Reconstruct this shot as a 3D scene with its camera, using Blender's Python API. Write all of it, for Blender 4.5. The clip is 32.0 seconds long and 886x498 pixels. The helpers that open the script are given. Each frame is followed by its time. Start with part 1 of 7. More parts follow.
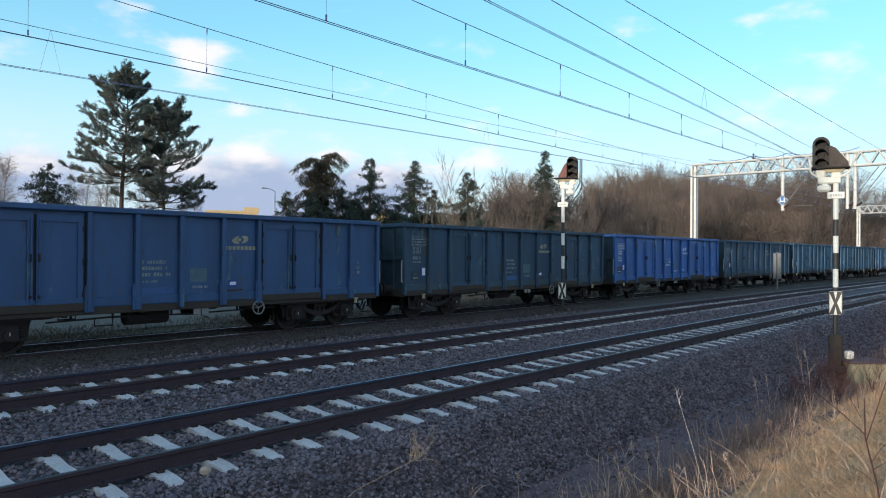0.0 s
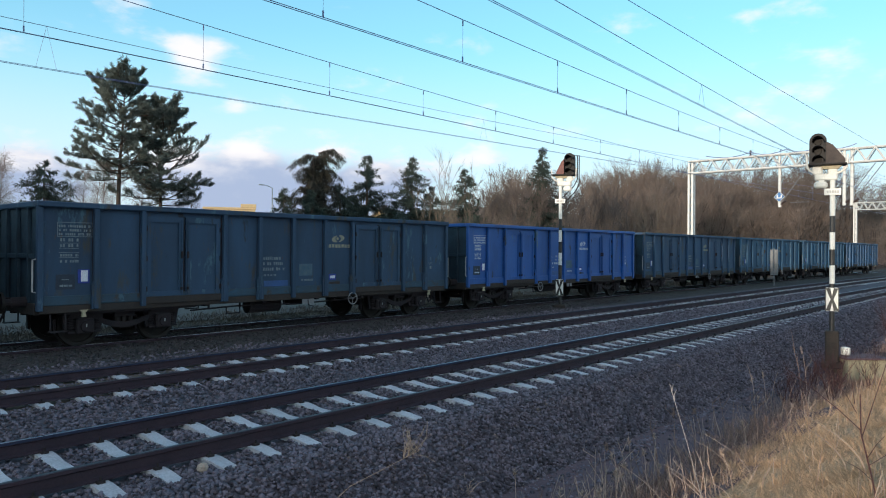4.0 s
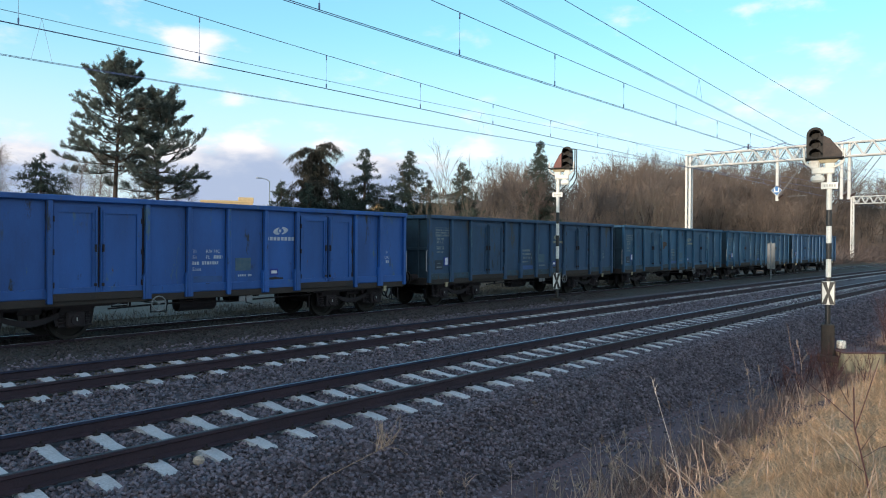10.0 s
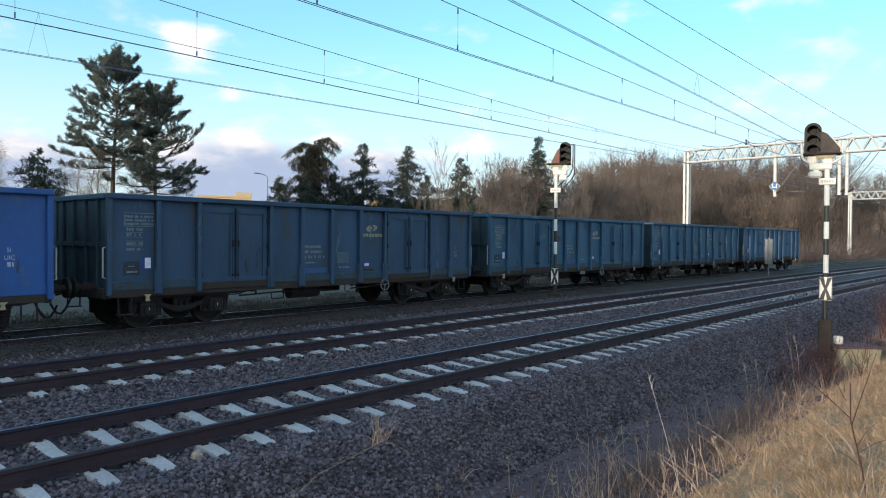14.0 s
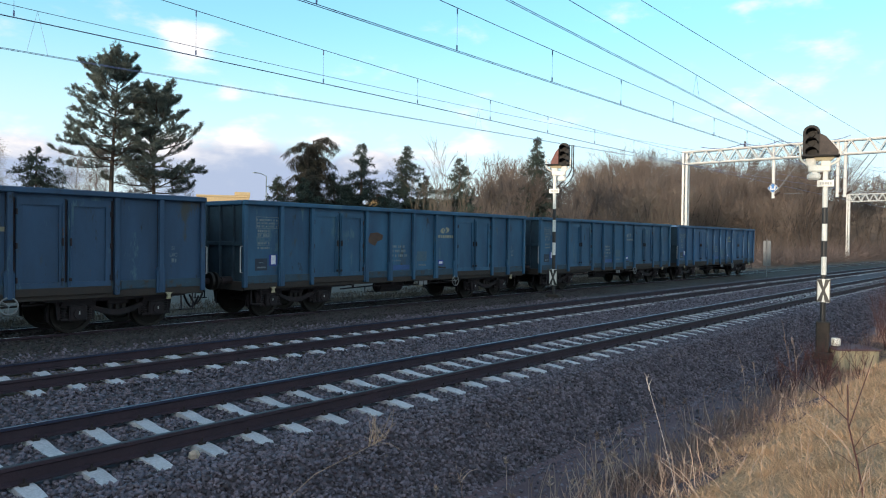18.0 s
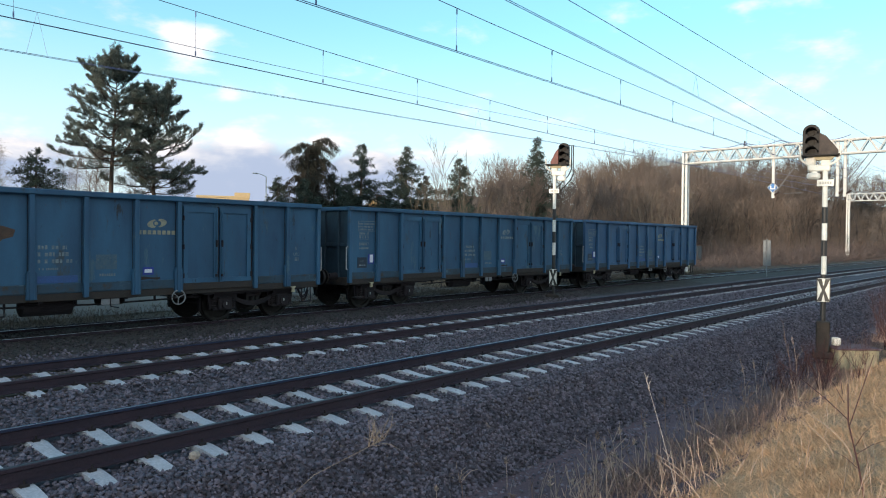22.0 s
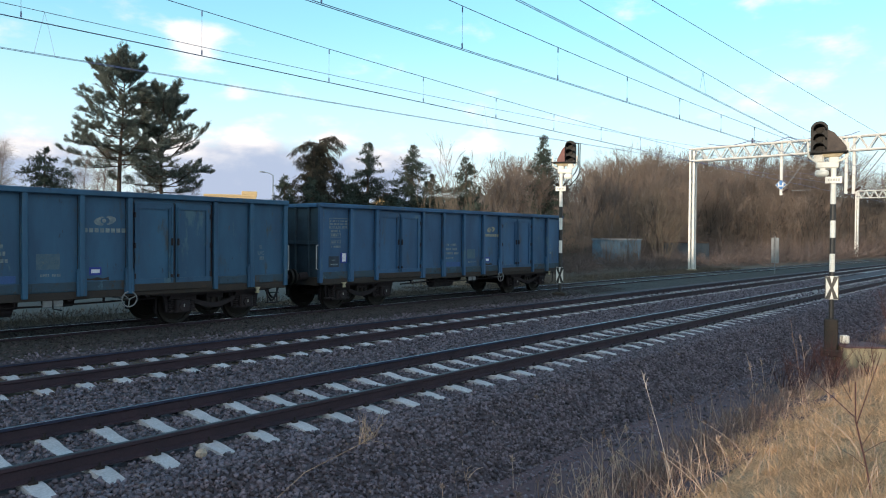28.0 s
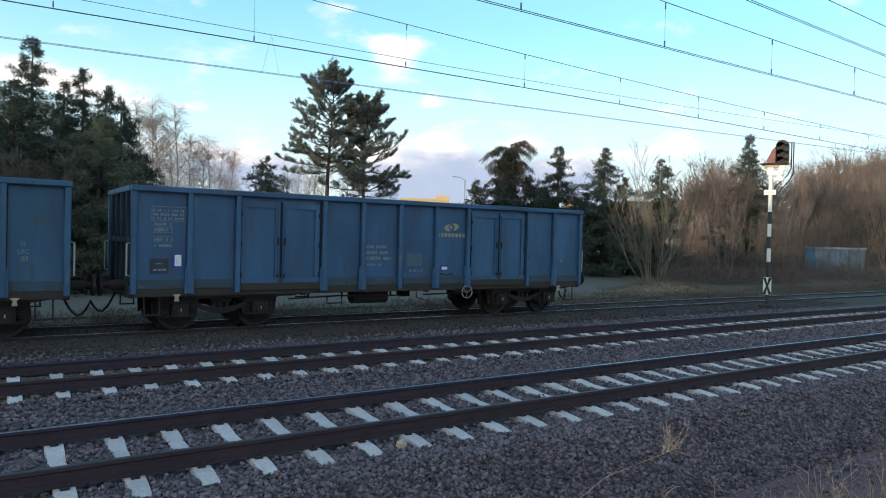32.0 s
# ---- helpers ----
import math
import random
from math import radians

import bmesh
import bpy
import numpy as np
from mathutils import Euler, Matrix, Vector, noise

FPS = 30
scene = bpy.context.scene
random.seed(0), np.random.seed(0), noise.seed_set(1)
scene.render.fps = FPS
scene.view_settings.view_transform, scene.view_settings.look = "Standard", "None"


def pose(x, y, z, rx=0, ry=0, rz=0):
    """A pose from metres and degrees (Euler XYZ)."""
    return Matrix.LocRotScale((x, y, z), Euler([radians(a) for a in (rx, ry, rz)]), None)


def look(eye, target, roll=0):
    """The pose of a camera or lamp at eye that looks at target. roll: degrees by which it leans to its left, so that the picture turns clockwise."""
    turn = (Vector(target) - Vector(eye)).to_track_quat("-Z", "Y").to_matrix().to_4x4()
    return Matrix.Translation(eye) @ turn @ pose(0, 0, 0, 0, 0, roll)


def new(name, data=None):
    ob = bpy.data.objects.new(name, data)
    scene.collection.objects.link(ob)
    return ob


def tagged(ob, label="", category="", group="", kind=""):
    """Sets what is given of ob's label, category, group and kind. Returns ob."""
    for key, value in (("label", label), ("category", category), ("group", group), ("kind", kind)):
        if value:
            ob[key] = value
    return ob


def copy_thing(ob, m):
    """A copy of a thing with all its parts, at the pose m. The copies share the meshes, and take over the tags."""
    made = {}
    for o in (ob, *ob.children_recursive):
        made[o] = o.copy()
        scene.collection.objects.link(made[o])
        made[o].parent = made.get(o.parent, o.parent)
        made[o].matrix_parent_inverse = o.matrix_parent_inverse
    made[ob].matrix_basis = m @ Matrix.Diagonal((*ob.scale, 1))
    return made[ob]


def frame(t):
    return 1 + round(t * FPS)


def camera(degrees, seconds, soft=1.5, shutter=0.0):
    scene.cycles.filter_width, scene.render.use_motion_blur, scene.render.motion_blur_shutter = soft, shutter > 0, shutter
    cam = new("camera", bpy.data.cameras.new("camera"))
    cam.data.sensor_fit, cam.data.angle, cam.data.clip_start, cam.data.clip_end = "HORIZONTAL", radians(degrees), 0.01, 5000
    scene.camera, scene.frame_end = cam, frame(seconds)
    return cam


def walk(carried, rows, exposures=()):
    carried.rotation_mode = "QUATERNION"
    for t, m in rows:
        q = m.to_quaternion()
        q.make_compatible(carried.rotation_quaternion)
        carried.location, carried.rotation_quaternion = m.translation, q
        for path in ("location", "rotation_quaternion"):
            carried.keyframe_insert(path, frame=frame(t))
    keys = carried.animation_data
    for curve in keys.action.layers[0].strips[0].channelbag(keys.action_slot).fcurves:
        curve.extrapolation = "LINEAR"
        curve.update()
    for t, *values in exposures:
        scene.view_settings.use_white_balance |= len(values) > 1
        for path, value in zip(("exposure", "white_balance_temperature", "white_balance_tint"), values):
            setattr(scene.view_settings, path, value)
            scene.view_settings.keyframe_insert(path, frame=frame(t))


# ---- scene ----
# Camera: fixed eye beside the line, turning. Rows: seconds, heading from +x, tilt, lean (degrees).
EYE = Vector((0.0, 0.0, 2.16))
TURNS = [(0, 40.85, 0.37, 0.40), (0.5, 40.81, 0.34, 0.39), (1, 40.77, 0.33, 0.44), (1.5, 40.71, 0.33, 0.50), (2, 40.65, 0.32, 0.49),
        (2.5, 40.62, 0.26, 0.43), (3, 40.61, 0.20, 0.42), (3.5, 40.63, 0.13, 0.39), (5.5, 40.68, 0.06, 0.33), (6, 40.72, 0.00, 0.32),
        (6.5, 40.74, -0.04, 0.35), (7, 40.74, -0.12, 0.34), (7.5, 40.70, -0.22, 0.34), (8, 40.65, -0.32, 0.38), (8.5, 40.61, -0.38, 0.44),
        (9, 40.57, -0.41, 0.48), (9.5, 40.52, -0.42, 0.46), (10, 40.47, -0.43, 0.41), (10.5, 40.41, -0.46, 0.34), (11, 40.35, -0.52, 0.29),
        (11.5, 40.32, -0.59, 0.30), (12, 40.31, -0.65, 0.34), (12.5, 40.32, -0.67, 0.33), (13, 40.32, -0.70, 0.34), (13.5, 40.32, -0.75, 0.40),
        (14, 40.31, -0.80, 0.45), (14.5, 40.28, -0.80, 0.51), (16.5, 40.23, -0.76, 0.58), (17, 40.21, -0.76, 0.64), (17.5, 40.20, -0.77, 0.70),
        (18, 40.19, -0.77, 0.69), (18.5, 40.18, -0.76, 0.62), (19, 40.18, -0.78, 0.59), (19.5, 40.19, -0.81, 0.64), (20, 40.19, -0.81, 0.68),
        (20.5, 40.19, -0.80, 0.66), (21, 40.19, -0.79, 0.61), (21.5, 40.20, -0.77, 0.57), (22, 40.19, -0.75, 0.58), (22.5, 40.17, -0.76, 0.68),
        (23, 40.16, -0.78, 0.76), (23.5, 40.17, -0.83, 0.78), (24, 40.20, -0.89, 0.75), (24.5, 40.24, -0.98, 0.68), (25, 40.31, -1.05, 0.62),
        (25.5, 40.45, -1.04, 0.60), (27.5, 40.64, -0.97, 0.54), (28, 40.74, -0.91, 0.47), (28.5, 40.84, -0.86, 0.44), (29, 41.11, -0.80, 0.48),
        (29.5, 41.62, -0.74, 0.53), (30, 42.69, -0.75, 0.63), (30.5, 45.53, -0.83, 0.78), (31, 49.30, -0.87, 1.01), (31.5, 52.79, -0.92, 1.27),
        (32, 55.89, -0.83, 1.37)]


# small sideways sway of the eye: seconds, metres to the left
SWAY = [(0, 0.028), (3.5, 0.026), (6, 0.014), (9, 0.004), (12, 0.002), (23, 0.0), (25, -0.006), (28, -0.014), (29, -0.009), (30, 0.015), (30.5, 0.026), (31, 0.041), (31.5, 0.067), (32, 0.087)]


def aim(t, heading, tilt, lean):
    a, b = radians(heading), radians(tilt)
    left = float(np.interp(t, [q[0] for q in SWAY], [q[1] for q in SWAY]))
    eye = EYE + Vector((-math.sin(a), math.cos(a), 0)) * left
    return look(eye, eye + Vector((math.cos(b) * math.cos(a), math.cos(b) * math.sin(a), math.sin(b))), lean)


cam = camera(64.27, 32.0, soft=1.05)
walk(cam, [(t, aim(t, a, b, c)) for t, a, b, c in TURNS],
     [(0, -0.13, 6300, 10), (6, -0.12, 6380, 10), (9, -0.08, 6430, 10), (14, -0.03, 6500, 10), (18, 0, 6560, 10), (28, 0.03, 6720, 10), (30, 0.06, 6720, 10), (32, 0.12, 6720, 10)])

# ---- light ----
SUN_AZ, SUN_EL = radians(-178), radians(5.5)
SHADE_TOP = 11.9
scene.view_settings.exposure = 0.0
world = bpy.data.worlds.new("sky")
scene.world = world
world.use_nodes = True


def build_sky(tree):
    nodes, links = tree.nodes, tree.links
    nodes.clear()
    out = nodes.new("ShaderNodeOutputWorld")
    bg = nodes.new("ShaderNodeBackground")
    sky = nodes.new("ShaderNodeTexSky")
    sky.sky_type, sky.sun_disc = "NISHITA", False
    sky.sun_elevation, sky.sun_rotation = radians(14), math.pi / 2 - SUN_AZ
    sky.air_density, sky.dust_density, sky.ozone_density = 1.0, 0.6, 1.6
    coord = nodes.new("ShaderNodeTexCoord")
    sep = nodes.new("ShaderNodeSeparateXYZ")
    links.new(coord.outputs["Generated"], sep.inputs[0])

    def math_node(op, a, b=None, c=None, clamp=False):
        n = nodes.new("ShaderNodeMath")
        n.operation, n.use_clamp = op, clamp
        for i, v in enumerate((a, b, c)):
            if v is None:
                continue
            if isinstance(v, (int, float)):
                n.inputs[i].default_value = v
            else:
                links.new(v, n.inputs[i])
        return n.outputs[0]

    def ramp(v, lo, hi):
        n = nodes.new("ShaderNodeMapRange")
        n.interpolation_type = "SMOOTHSTEP"
        n.inputs["From Min"].default_value, n.inputs["From Max"].default_value = lo, hi
        links.new(v, n.inputs["Value"])
        return n.outputs[0]

    # clouds: drifting puffs by noise, a few large cumulus heads and a bank low over the horizon
    mapping = nodes.new("ShaderNodeMapping")
    mapping.inputs["Scale"].default_value = (1, 1, 2.4)
    links.new(coord.outputs["Generated"], mapping.inputs["Vector"])
    puff = nodes.new("ShaderNodeTexNoise")
    puff.inputs["Scale"].default_value, puff.inputs["Detail"].default_value = 9.0, 8.0
    puff.inputs["Roughness"].default_value = 0.55
    links.new(mapping.outputs[0], puff.inputs["Vector"])
    total = None
    for az, el, w, hgt, gain in CLOUDS:
        a, e = radians(az), radians(el)
        c = Vector((math.cos(e) * math.cos(a), math.cos(e) * math.sin(a), math.sin(e)))
        side = Vector((-math.sin(a), math.cos(a), 0))
        up = side.cross(c) * -1
        u = nodes.new("ShaderNodeVectorMath")
        u.operation = "DOT_PRODUCT"
        links.new(coord.outputs["Generated"], u.inputs[0])
        u.inputs[1].default_value = side / math.tan(radians(w))
        v = nodes.new("ShaderNodeVectorMath")
        v.operation = "DOT_PRODUCT"
        links.new(coord.outputs["Generated"], v.inputs[0])
        v.inputs[1].default_value = up / math.tan(radians(hgt))
        front = nodes.new("ShaderNodeVectorMath")
        front.operation = "DOT_PRODUCT"
        links.new(coord.outputs["Generated"], front.inputs[0])
        front.inputs[1].default_value = c
        r2 = math_node("ADD", math_node("POWER", u.outputs["Value"], 2.0), math_node("POWER", v.outputs["Value"], 2.0))
        g = math_node("MULTIPLY", math_node("EXPONENT", math_node("MULTIPLY", r2, -1.0)), gain)
        g = math_node("MULTIPLY", g, ramp(front.outputs["Value"], 0.3, 0.6))
        total = g if total is None else math_node("MAXIMUM", total, g)
    # more broken cloud, added unseen behind the viewpoint to whiten the light in shade
    rear = nodes.new("ShaderNodeVectorMath")
    rear.operation = "DOT_PRODUCT"
    links.new(coord.outputs["Generated"], rear.inputs[0])
    rear.inputs[1].default_value = (-0.75, -0.66, 0.0)
    total = math_node("MAXIMUM", total, math_node("MULTIPLY", ramp(rear.outputs["Value"], -0.15, 0.45), 0.62))
    dens = math_node("ADD", total, math_node("MULTIPLY", math_node("SUBTRACT", puff.outputs["Fac"], 0.5), 2.7))
    cover = ramp(dens, 0.20, 0.95)
    haze = ramp(sep.outputs["Z"], 0.60, -0.02)
    mix1 = nodes.new("ShaderNodeMixRGB")
    links.new(math_node("MULTIPLY", haze, 0.72), mix1.inputs["Fac"])
    gain = nodes.new("ShaderNodeMixRGB")
    gain.blend_type = "MULTIPLY"
    gain.inputs["Fac"].default_value = 1.0
    links.new(sky.outputs[0], gain.inputs["Color1"])
    gain.inputs["Color2"].default_value = SKY_TINT
    links.new(gain.outputs[0], mix1.inputs["Color1"])
    mix1.inputs["Color2"].default_value = (*HAZE, 1)
    mix0 = nodes.new("ShaderNodeMixRGB")
    links.new(math_node("MULTIPLY", ramp(sep.outputs["Z"], 0.30, 0.05), 0.80), mix0.inputs["Fac"])
    links.new(mix1.outputs[0], mix0.inputs["Color1"])
    mix0.inputs["Color2"].default_value = (*LOW_HAZE, 1)
    # cloud colour: warm white heads, grey-violet flanks where dense and low
    shade = nodes.new("ShaderNodeMixRGB")
    rough = math_node("ADD", sep.outputs["Z"], math_node("MULTIPLY", math_node("SUBTRACT", puff.outputs["Fac"], 0.5), 0.16))
    links.new(ramp(rough, 0.085, 0.155), shade.inputs["Fac"])
    shade.inputs["Color1"].default_value = (*CLOUD_LOW, 1)
    shade.inputs["Color2"].default_value = (*CLOUD_HIGH, 1)
    mix2 = nodes.new("ShaderNodeMixRGB")
    links.new(math_node("MULTIPLY", cover, 0.9), mix2.inputs["Fac"])
    links.new(mix0.outputs[0], mix2.inputs["Color1"])
    links.new(shade.outputs[0], mix2.inputs["Color2"])
    links.new(mix2.outputs[0], bg.inputs["Color"])
    bg.inputs["Strength"].default_value = 0.27
    links.new(bg.outputs[0], out.inputs["Surface"])


# heading, height, half-width and half-height in degrees, density
CLOUDS = [(60.3, 14.0, 2.1, 1.8, 0.92), (57.6, 10.8, 1.8, 0.9, 0.75), (63.5, 9.5, 3.0, 1.2, 0.8), (64.8, 17.6, 2.0, 0.9, 0.8), (55.5, 4.4, 8.0, 3.4, 1.75), (72.0, 5.0, 8.0, 2.6, 0.9),
          (47.0, 4.8, 6.0, 2.6, 1.35), (49.5, 7.6, 2.2, 0.8, 0.9), (30.5, 9.6, 3.0, 0.8, 0.62), (52.0, 9.0, 3.5, 1.0, 0.5), (84, 10, 8, 1.6, 0.7), (75.6, 9.5, 2.4, 0.6, 0.8), (36, 7.5, 6, 0.8, 0.5)]
SKY_TINT = (0.68, 1.12, 1.08, 1)
HAZE = (1.74, 3.42, 4.22)
LOW_HAZE = (3.40, 3.86, 4.12)
CLOUD_LOW = (1.65, 1.95, 2.75)
CLOUD_HIGH = (4.4, 4.1, 4.0)
build_sky(world.node_tree)

sun = new("sun", bpy.data.lights.new("sun", "SUN"))
sun.data.energy, sun.data.angle, sun.data.color = 4.5, radians(0.6), (1.0, 0.84, 0.66)
sun.matrix_world = look((0, 0, 40), Vector((0, 0, 40)) - Vector((math.cos(SUN_EL) * math.cos(SUN_AZ), math.cos(SUN_EL) * math.sin(SUN_AZ), math.sin(SUN_EL))))

# ---- tools ----
RAD, CEN = 2381.0, 2373.0  # the line bends slightly towards the camera's side
TRACK_L = (8.03, 12.48, 17.25)


def along(s, l, z=0.0):
    """A point s metres along the line and l metres across it."""
    th = s / RAD
    return Vector(((CEN + l) * math.sin(th), (CEN + l) * math.cos(th) - CEN, z))


def across(x, y):
    return math.hypot(x, y + CEN) - CEN


def on_line(s, l, z=0.0):
    p = along(s, l, z)
    return Matrix.Translation(p) @ Matrix.Rotation(-s / RAD, 4, "Z")


class Geo:
    """Collects vertices and faces of one mesh."""

    def __init__(self):
        self.v, self.f = [], []

    def add(self, verts, faces):
        n = len(self.v)
        self.v.extend(verts)
        self.f.extend([tuple(i + n for i in q) for q in faces])

    def box(self, x0, x1, y0, y1, z0, z1, bev=0.0, m=None):
        lo, hi = (x0, y0, z0), (x1, y1, z1)
        if bev <= 0:
            vs = [((x0, x1)[i & 1], (y0, y1)[i >> 1 & 1], (z0, z1)[i >> 2]) for i in range(8)]
            fs = [(0, 2, 3, 1), (4, 5, 7, 6), (0, 1, 5, 4), (2, 6, 7, 3), (0, 4, 6, 2), (1, 3, 7, 5)]
        else:
            vs, fs = [], []
            for i in range(8):
                sg = (i & 1, i >> 1 & 1, i >> 2)
                for ax in range(3):
                    c = [(hi[k] if sg[k] else lo[k]) for k in range(3)]
                    for k in range(3):
                        if k != ax:
                            c[k] += -bev if sg[k] else bev
                    vs.append(tuple(c))
            for ax, quad in ((0, ((0, 4, 6, 2), (1, 3, 7, 5))), (1, ((0, 1, 5, 4), (2, 6, 7, 3))), (2, ((0, 2, 3, 1), (4, 5, 7, 6)))):
                for q in quad:
                    fs.append(tuple(i * 3 + ax for i in q))
            for i in range(8):
                par = (i & 1) ^ (i >> 1 & 1) ^ (i >> 2)
                fs.append((i * 3, i * 3 + 1, i * 3 + 2) if par else (i * 3, i * 3 + 2, i * 3 + 1))
                for ax in range(3):
                    j = i | (1 << ax)
                    if j != i:
                        b, c = (ax + 1) % 3, (ax + 2) % 3
                        q = (i * 3 + b, j * 3 + b, j * 3 + c, i * 3 + c)
                        fs.append(q if par else q[::-1])
        if m is not None:
            vs = [tuple(m @ Vector(p)) for p in vs]
        self.add(vs, fs)
        return self

    def tube(self, p0, p1, r0, r1=None, seg=8, caps=True):
        p0, p1 = Vector(p0), Vector(p1)
        r1 = r0 if r1 is None else r1
        d = p1 - p0
        if d.length < 1e-6:
            return self
        q = d.to_track_quat("Z", "Y")
        ring = [q @ Vector((math.cos(2 * math.pi * i / seg), math.sin(2 * math.pi * i / seg), 0)) for i in range(seg)]
        vs = [tuple(p0 + c * r0) for c in ring] + [tuple(p1 + c * r1) for c in ring]
        fs = [(i, (i + 1) % seg, seg + (i + 1) % seg, seg + i) for i in range(seg)]
        if caps:
            fs += [tuple(range(seg))[::-1], tuple(range(seg, 2 * seg))]
        self.add(vs, fs)
        return self

    def path(self, pts, r, seg=6, r_end=None):
        """A round bar bent through the points, tapering to r_end."""
        pts = [Vector(p) for p in pts]
        n = len(pts)
        closed = n > 3 and (pts[0] - pts[-1]).length < 1e-6
        if closed:
            pts, n = pts[:-1], n - 1
        r_end = r if r_end is None else r_end
        vs, fs, ref = [], [], None
        for i, p in enumerate(pts):
            a = pts[(i - 1) % n] if closed or i > 0 else p
            b = pts[(i + 1) % n] if closed or i < n - 1 else p
            d = (b - a).normalized()
            if ref is None:
                ref = d.orthogonal().normalized()
            ref = (ref - d * ref.dot(d)).normalized()
            o = d.cross(ref)
            w = r + (r_end - r) * i / max(1, n - 1)
            vs += [tuple(p + (ref * math.cos(2 * math.pi * k / seg) + o * math.sin(2 * math.pi * k / seg)) * w) for k in range(seg)]
        for i in range(n if closed else n - 1):
            j = (i + 1) % n
            fs += [(i * seg + k, i * seg + (k + 1) % seg, j * seg + (k + 1) % seg, j * seg + k) for k in range(seg)]
        if not closed:
            fs += [tuple(range(seg))[::-1], tuple(range((n - 1) * seg, n * seg))]
        self.add(vs, fs)
        return self

    def slab(self, outline, plane, lo, hi):
        """Extrude a convex or simple outline; plane names the two axes that it lies in."""
        ax = "xyz".index(({"x", "y", "z"} - set(plane)).pop())
        i, j = "xyz".index(plane[0]), "xyz".index(plane[1])

        def pt(a, b, c):
            p = [0, 0, 0]
            p[i], p[j], p[ax] = a, b, c
            return tuple(p)
        n = len(outline)
        vs = [pt(a, b, lo) for a, b in outline] + [pt(a, b, hi) for a, b in outline]
        fs = [tuple(range(n))[::-1], tuple(range(n, 2 * n))] + [(k, (k + 1) % n, n + (k + 1) % n, n + k) for k in range(n)]
        self.add(vs, fs)
        return self

    def sweep(self, profile, stations):
        """profile: points (l, z) of a closed outline; stations: metres along the line."""
        n = len(profile)
        vs, fs = [], []
        for s in stations:
            vs += [tuple(along(s, l, z)) for l, z in profile]
        for k in range(len(stations) - 1):
            fs += [(k * n + i, k * n + (i + 1) % n, (k + 1) * n + (i + 1) % n, (k + 1) * n + i) for i in range(n)]
        fs += [tuple(range(n))[::-1], tuple(range(len(vs) - n, len(vs)))]
        self.add(vs, fs)
        return self

    def mesh(self, name, material, smooth=False):
        me = bpy.data.meshes.new(name)
        me.from_pydata(self.v, [], self.f)
        if material:
            me.materials.append(material)
        if smooth:
            me.polygons.foreach_set("use_smooth", [True] * len(me.polygons))
        me.update()
        bm = bmesh.new()
        bm.from_mesh(me)
        bmesh.ops.recalc_face_normals(bm, faces=bm.faces)
        bm.to_mesh(me)
        bm.free()
        return me


def part(name, geo, material, parent, label="", m=None, smooth=False):
    """One mesh object under a thing or a part."""
    data = geo.mesh(name, material, smooth) if isinstance(geo, Geo) else geo
    ob = new(name, data)
    ob.parent = parent
    if m is not None:
        ob.matrix_basis = m
    if label:
        ob["label"] = label
    return ob


def thing(name, m, label, category, group="", kind=""):
    ob = new(name)
    ob.matrix_basis = m
    return tagged(ob, label, category, group, kind)


def raw_mesh(name, verts, faces, material, smooth=False):
    """A big mesh from arrays; all faces have the same number of corners."""
    verts, faces = np.asarray(verts, np.float32), np.asarray(faces, np.int32)
    me = bpy.data.meshes.new(name)
    k = faces.shape[1]
    me.vertices.add(len(verts))
    me.vertices.foreach_set("co", verts.ravel())
    me.loops.add(faces.size)
    me.loops.foreach_set("vertex_index", faces.ravel())
    me.polygons.add(len(faces))
    me.polygons.foreach_set("loop_start", np.arange(0, faces.size, k, dtype=np.int32))
    if smooth:
        me.polygons.foreach_set("use_smooth", np.ones(len(faces), bool))
    me.materials.append(material)
    me.update(calc_edges=True)
    return me


